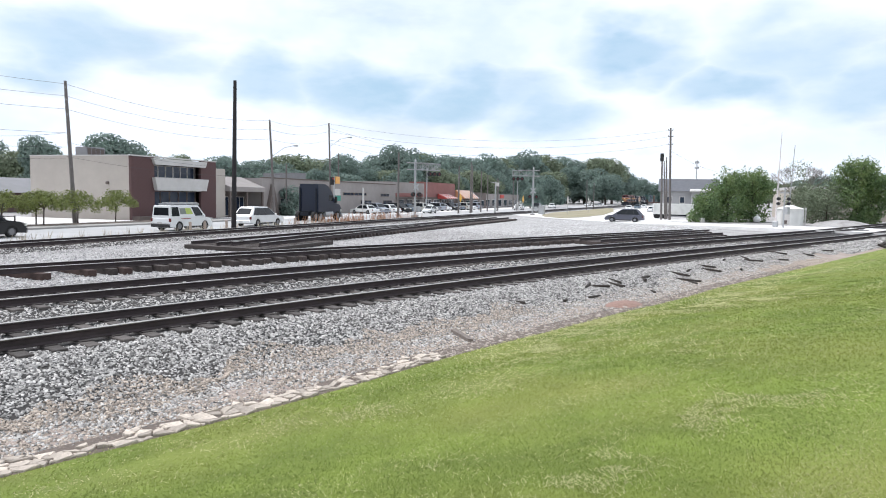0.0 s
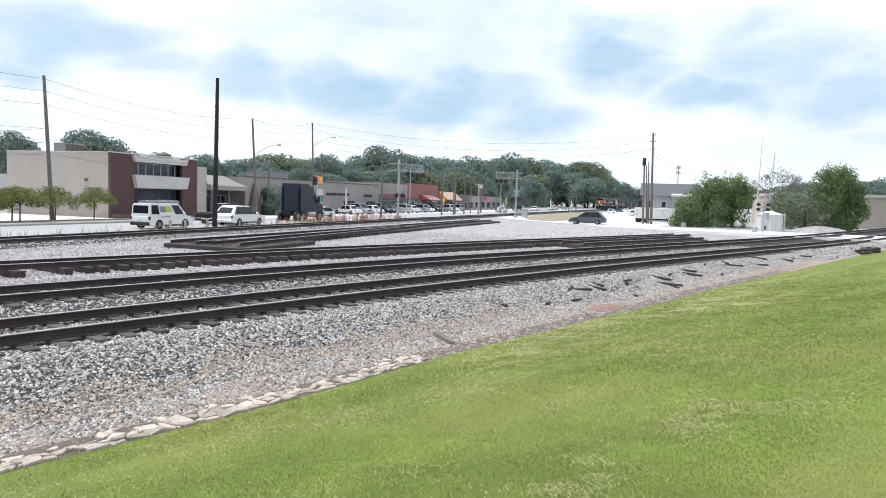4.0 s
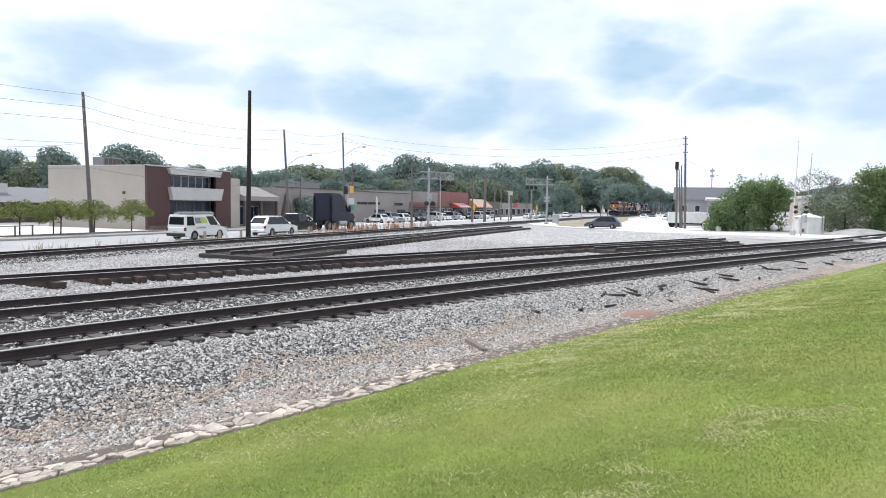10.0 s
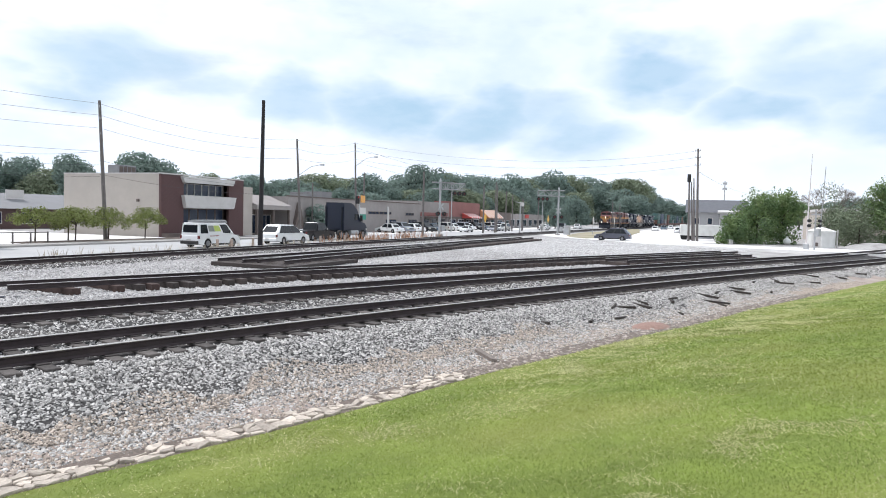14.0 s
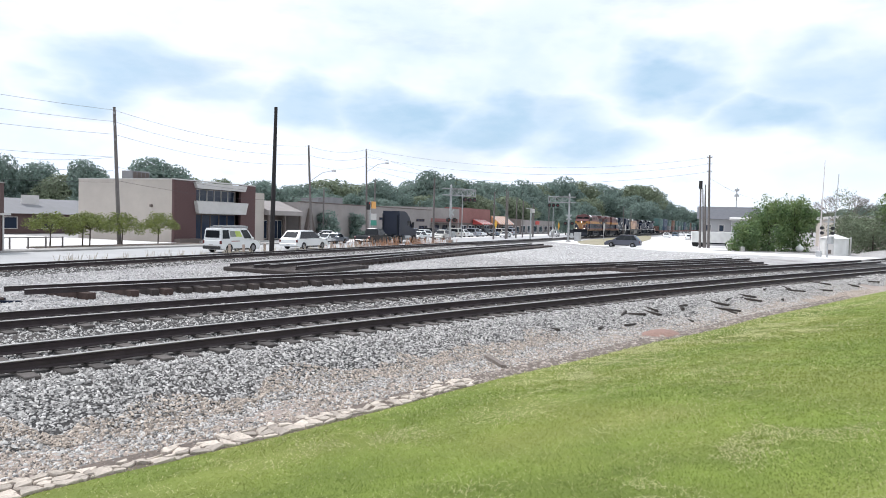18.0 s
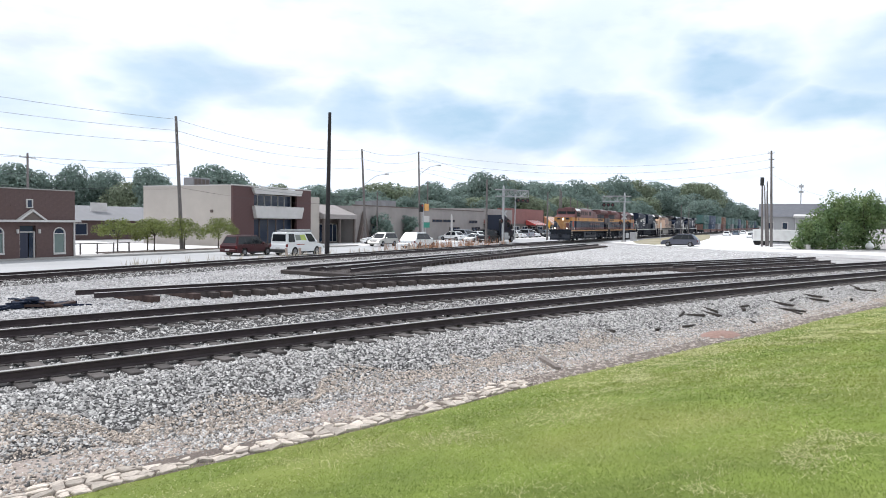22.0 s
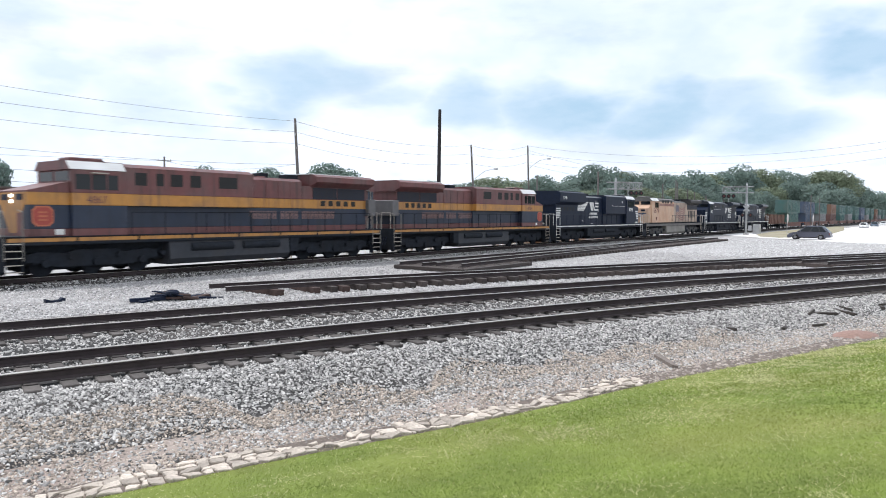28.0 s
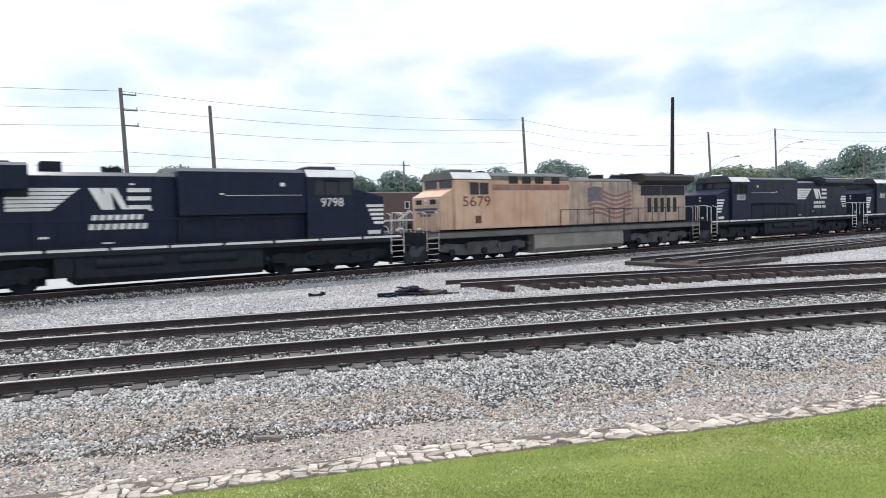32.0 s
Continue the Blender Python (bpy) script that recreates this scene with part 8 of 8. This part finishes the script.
        for x in (xf, xr):
            t = part("wheel", wheel(bmesh.new(), x, s * (w - 0.12), r, r, 0.22, 20), TYRE, car)
            part("rim", wheel(bmesh.new(), x, s * (w - 0.015), r, r * 0.58, 0.03, 14), RIM, t)
    part("front_bumper", boxm(fx - 0.08, fx + 0.05, -w + 0.05, w - 0.05, 0.28, 0.52, 0.04), paint if shape != "van" else PLASTIC, car)
    part("grille", boxm(fx - 0.03, fx + 0.012, -w * 0.5, w * 0.5, 0.55, belt * 0.74), PLASTIC, car)
    part("rear_bumper", boxm(rx - 0.08, rx + 0.05, -w + 0.05, w - 0.05, 0.3, 0.55, 0.04), paint if shape != "van" else PLASTIC, car)
    part("plate_bar", boxm(rx - 0.095, rx - 0.08, -0.2, 0.2, 0.55 if shape == "van" else 0.42, 0.68 if shape == "van" else 0.53), TRIM, car)
    return car


def paint(name, col, metal=0.2):
    return mat("car_" + name, col, 0.28, metal, 0.05, 1, spec=0.6)


def build_vehicles():
    global TRACTOR, VAN, MINIVAN, MAROON, SILVER, SEDAN, ENCORE, TAHOE, LAST, PICKUP, GREYSUV, PASSER
    white = paint("white", (0.72, 0.73, 0.73), 0)
    VAN = vehicle("van", white, "white cargo van with a ladder rack on its roof", "", 4.75, 1.8, 1.9, 1.0, "van")
    rk = part("roof_rack", boxm(-1.9, 1.1, -0.62, -0.58, 2.02, 2.06), GALV, VAN)
    part("roof_rack_rail", boxm(-1.9, 1.1, 0.58, 0.62, 2.02, 2.06), GALV, VAN)
    for k in range(5):
        part("roof_rack_bar", boxm(-1.8 + 0.7 * k, -1.74 + 0.7 * k, -0.66, 0.66, 1.9, 2.0), GALV, VAN)
    part("ladder", boxm(-2.0, 1.3, -0.3, 0.2, 2.03, 2.12), GALV, VAN)
    for s in (-1, 1):
        y0, y1 = sorted((s * 0.9, s * 0.908))
        part("lettering_bar", boxm(-1.2, -0.2, y0, y1, 0.88, 0.94), RED_INK, VAN)
    MINIVAN = vehicle("minivan", white, "white minivan waiting in the queue on the street", "", 5.1, 1.95, 1.72, 1.15, "crossover")
    MAROON = vehicle("suv", paint("maroon", (0.052, 0.012, 0.016)), "dark maroon sport utility driving along the street", "", 4.4, 1.75, 1.62, 1.05, "suv")
    SILVER = vehicle("sedan", paint("silver", (0.30, 0.32, 0.36)), "silver-blue sedan driving along the street", "", 3.984, 1.494, 1.204, 0.996, "sedan")
    SEDAN = vehicle("sedan", white, "white sedan driving along the street", "", 3.818, 1.494, 1.204, 0.996, "sedan")
    ENCORE = vehicle("suv", white, "small white sport utility driving along the street", "", 3.569, 1.494, 1.369, 0.83, "crossover")
    TAHOE = vehicle("suv", paint("champagne", (0.50, 0.49, 0.46)), "large pale silver sport utility on the street", "", 4.233, 1.66, 1.577, 0.996, "suv")
    LAST = vehicle("sedan", white, "white car following along the street", "", 3.901, 1.494, 1.245, 0.996, "sedan")
    PASSER = vehicle("suv", white, "white crossover leaving the level crossing", "", 3.735, 1.494, 1.369, 0.913, "crossover")
    GREYSUV = vehicle("suv", paint("slate", (0.10, 0.105, 0.135), 0.3), "slate-grey crossover stopped on the crossing road", "", 4.6, 1.85, 1.65, 1.1, "crossover")
    PICKUP = vehicle("pickup_truck", paint("black", (0.012, 0.013, 0.016)), "black pickup truck in the second lane", "", 5.6, 2.0, 1.85, 1.3, "pickup")
    # parked cars before the stores
    cols = [white, paint("silver", (0.30, 0.32, 0.36)), white, paint("black", (0.012, 0.013, 0.016)), paint("bluegrey", (0.10, 0.14, 0.18)), paint("champagne", (0.50, 0.49, 0.46))]
    protos = {}
    rng = random.Random(8)
    for i in range(14):
        k = i % 6
        m = udm(84 + 4.6 * i + rng.uniform(-.5, .5), 18.6 + 0.1 * i, -0.54, rng.choice((70, 75, 250)))
        if k not in protos:
            protos[k] = vehicle("suv" if k % 2 else "sedan", cols[k], ("parked " + ("white", "silver-blue", "white", "black", "blue-grey", "champagne")[k] + " car before the stores"), "parked cars", 4.7, 1.85, 1.7 if k % 2 else 1.45, 1.1, "suv" if k % 2 else "sedan")
            protos[k].matrix_basis = m
        else:
            copy_thing(protos[k], m)
    for i in range(8):
        copy_thing(protos[i % 6], udm(150 + 7 * i, -20 - (i % 2) * 1.5 if i % 3 else 10, -0.55, 3))
    for i in range(5):
        copy_thing(protos[(i * 2) % 6], udm(190 + 16 * i, -12.5 - 5.5 * (i % 2), -0.55, 180 * (i % 2)))
    copy_thing(protos[4], udm(20.5, 40, -0.5, 80)); copy_thing(protos[5], udm(24, 41, -0.5, 80))
    # dark sleeper tractor standing by the street
    t = TRACTOR = empty("semi_tractor", None, "dark blue sleeper tractor unit without trailer on the street", "truck")
    dk = paint("navy", (0.009, 0.015, 0.034))
    part("sleeper", prism(bmesh.new(), [(-2.8, 1.0), (0.2, 1.0), (0.9, 2.2), (0.1, 3.3), (-0.6, 3.75), (-2.8, 3.75)], -1.2, 1.2), dk, t)
    part("fairing_edge", prism(bmesh.new(), [(-2.86, 0.9), (-2.8, 0.9), (-2.8, 3.7), (-2.86, 3.7)], -1.18, 1.18), dk, t)
    part("hood", prism(bmesh.new(), [(0.2, 0.7), (2.6, 0.7), (2.7, 1.3), (2.3, 1.75), (0.9, 2.1), (0.2, 2.1)], -1.05, 1.05), dk, t)
    part("roof_fairing", prism(bmesh.new(), [(-2.8, 3.75), (-0.6, 3.75), (0.0, 3.4), (-0.5, 3.85), (-1.2, 4.05), (-2.8, 4.05)], -1.12, 1.12), dk, t)
    part("windshield", prism(bmesh.new(), [(0.93, 2.2), (0.97, 2.22), (0.2, 3.27), (0.14, 3.27)], -1.05, 1.05), GLASS, t)
    part("grille", boxm(2.66, 2.74, -0.6, 0.6, 0.85, 1.5, 0.02), GALV, t)
    part("chassis", boxm(-3.75, 2.4, -0.5, 0.5, 0.6, 0.95), UNDER, t)
    part("front_bumper", boxm(2.55, 2.85, -1.15, 1.15, 0.35, 0.8, 0.05), GALV, t)
    part("fifth_wheel", boxm(-3.6, -2.85, -0.5, 0.5, 0.95, 1.1), UNDER, t)
    for s in (-1, 1):
        part("side_window", boxm(-0.5, 0.45, min(s * 1.2, s * 1.21), max(s * 1.2, s * 1.21), 2.2, 2.85), GLASS, t)
        part("mirror", boxm(0.75, 0.9, min(s * 1.2, s * 1.5), max(s * 1.2, s * 1.5), 2.0, 2.7, 0.02), PLASTIC, t)
        part("headlight", boxm(2.45, 2.72, min(s * 0.7, s * 1.06), max(s * 0.7, s * 1.06), 0.95, 1.25, 0.03), LAMP_OFF, t)
        part("exhaust_pipe", rod(bmesh.new(), (-2.95, s * 1.0, 1.0), (-2.95, s * 1.0, 3.6), 0.08, n=10), UNDER, t)
        part("fuel_tank", rod(bmesh.new(), (-1.3, s * 1.0, 0.75), (0.4, s * 1.0, 0.75), 0.32, n=14), GALV, t)
        for x in (1.7, -2.1, -3.2):
            q = part("wheel", wheel(bmesh.new(), x, s * 0.95, 0.52, 0.52, 0.35, 20), TYRE, t)
            part("rim", wheel(bmesh.new(), x, s * 1.12, 0.52, 0.3, 0.04, 14), RIM, q)


build_vehicles()


# ---- what moves ----
def lead(t):
    """Where the front of the train is along the far track."""
    return 25.0 - 14.15 * (t - 26) - 0.117 * (t - 26) ** 2 + 0.1 * max(0.0, t - 30) ** 2


def drive(car, d, keys, turn=0.0):
    """Drive along the street in lane d: keys of (seconds, u)."""
    walk(car, [(float(t), udm(u, d, -0.55, turn)) for t, u in keys])


def motions():
    behind = 0.0
    for car, half, back in TRAIN:
        rows = []
        for k in range(33):
            x, y, h = far_path(lead(k) + behind + half)
            rows.append((float(k), pose(x, y, -0.1, 0, 0, h + (180 if back else 0))))
        walk(car, rows)
        behind += 2 * half
    drive(VAN, 7.2, ((0, 29.3), (7, 29.3), (14, 29.4), (16, 29.6), (17.5, 30.2), (19, 30.9), (20.5, 31.1), (21.5, 31.3), (22.5, 32.1), (23, 33.1), (23.5, 34.3), (24, 36.0), (24.5, 37.8), (25, 39.8), (27, 49), (29.5, 62), (32, 76)))
    drive(MINIVAN, 7.2, ((0, 39.2), (8, 39.2), (15, 39.2), (16.5, 39.4), (17.5, 40.0), (19, 42.3), (21, 48.5), (23, 56.1), (25, 65), (28, 80), (32, 100)))
    drive(MAROON, 9.8, ((0, -110), (18, -5), (19.5, 10.0), (20, 13.5), (20.5, 17.1), (21, 20.8), (21.5, 24.5), (22, 28.5), (22.5, 32), (24.5, 48), (28, 75), (32, 104)))
    drive(PICKUP, 9.8, ((0, 14.6), (1, 31), (2, 35.2), (3, 38), (5.5, 42.5), (8, 45), (13, 47.9), (15.5, 49.5), (17.5, 56.5), (19, 63.6), (20, 68.7), (23, 83), (27, 104), (32, 132)))
    drive(TRACTOR, 9.8, ((0, 55), (13.5, 55), (15, 55.9), (16.5, 60), (18, 66), (19, 69.5), (20, 73), (21, 78), (22, 82), (25, 98), (32, 140)))
    drive(SILVER, 13.2, ((0, 330), (17, 72), (19.5, 30.6), (20, 22.4), (20.5, 15.0), (22, -8), (32, -150)), 180)
    drive(SEDAN, 13.2, ((0, 300), (17, 66), (20, 30.7), (20.5, 25.2), (21, 19.3), (21.5, 13.6), (24, -16), (32, -115)), 180)
    drive(ENCORE, 13.2, ((0, 285), (17, 90), (21, 47.3), (23, 27.7), (23.5, 22.4), (24, 16.9), (24.5, 11.8), (25, 7.0), (28, -24), (32, -68)), 180)
    drive(TAHOE, 13.2, ((0, 300), (18, 88), (20, 70.5), (23, 47.0), (24, 39.0), (24.5, 33.8), (25, 29.1), (26, 19.6), (26.5, 15.5), (29, -8), (32, -38)), 180)
    drive(LAST, 13.2, ((0, 340), (20, 100), (26, 39.6), (28, 19), (32, -22)), 180)
    walk(PASSER, [(t, udm(u, d, -0.55, turn)) for t, u, d, turn in ((0.0, 98, 13.2, 180), (1.0, 91, 13.2, 180), (2.0, 80, 13.2, 180), (3.0, 73, 13.3, 178), (4.5, 64.5, 15, 160), (6.0, 60.5, 17.6, 140), (7.0, 60.2, 17.9, 138), (32.0, 60.2, 17.9, 138))])
    suv = ((0, 0.0), (1, 1.0), (3, 2.9), (6, 5.2), (9, 6.9), (11, 7.4), (13, 7.5), (20, 7.7), (26, 7.8), (32, 7.8))
    walk(GREYSUV, [(float(t), pose(76.8 + 0.33 * k, 44.6 + 0.94 * k, -0.395, 0, 0, 114)) for t, k in suv])


motions()
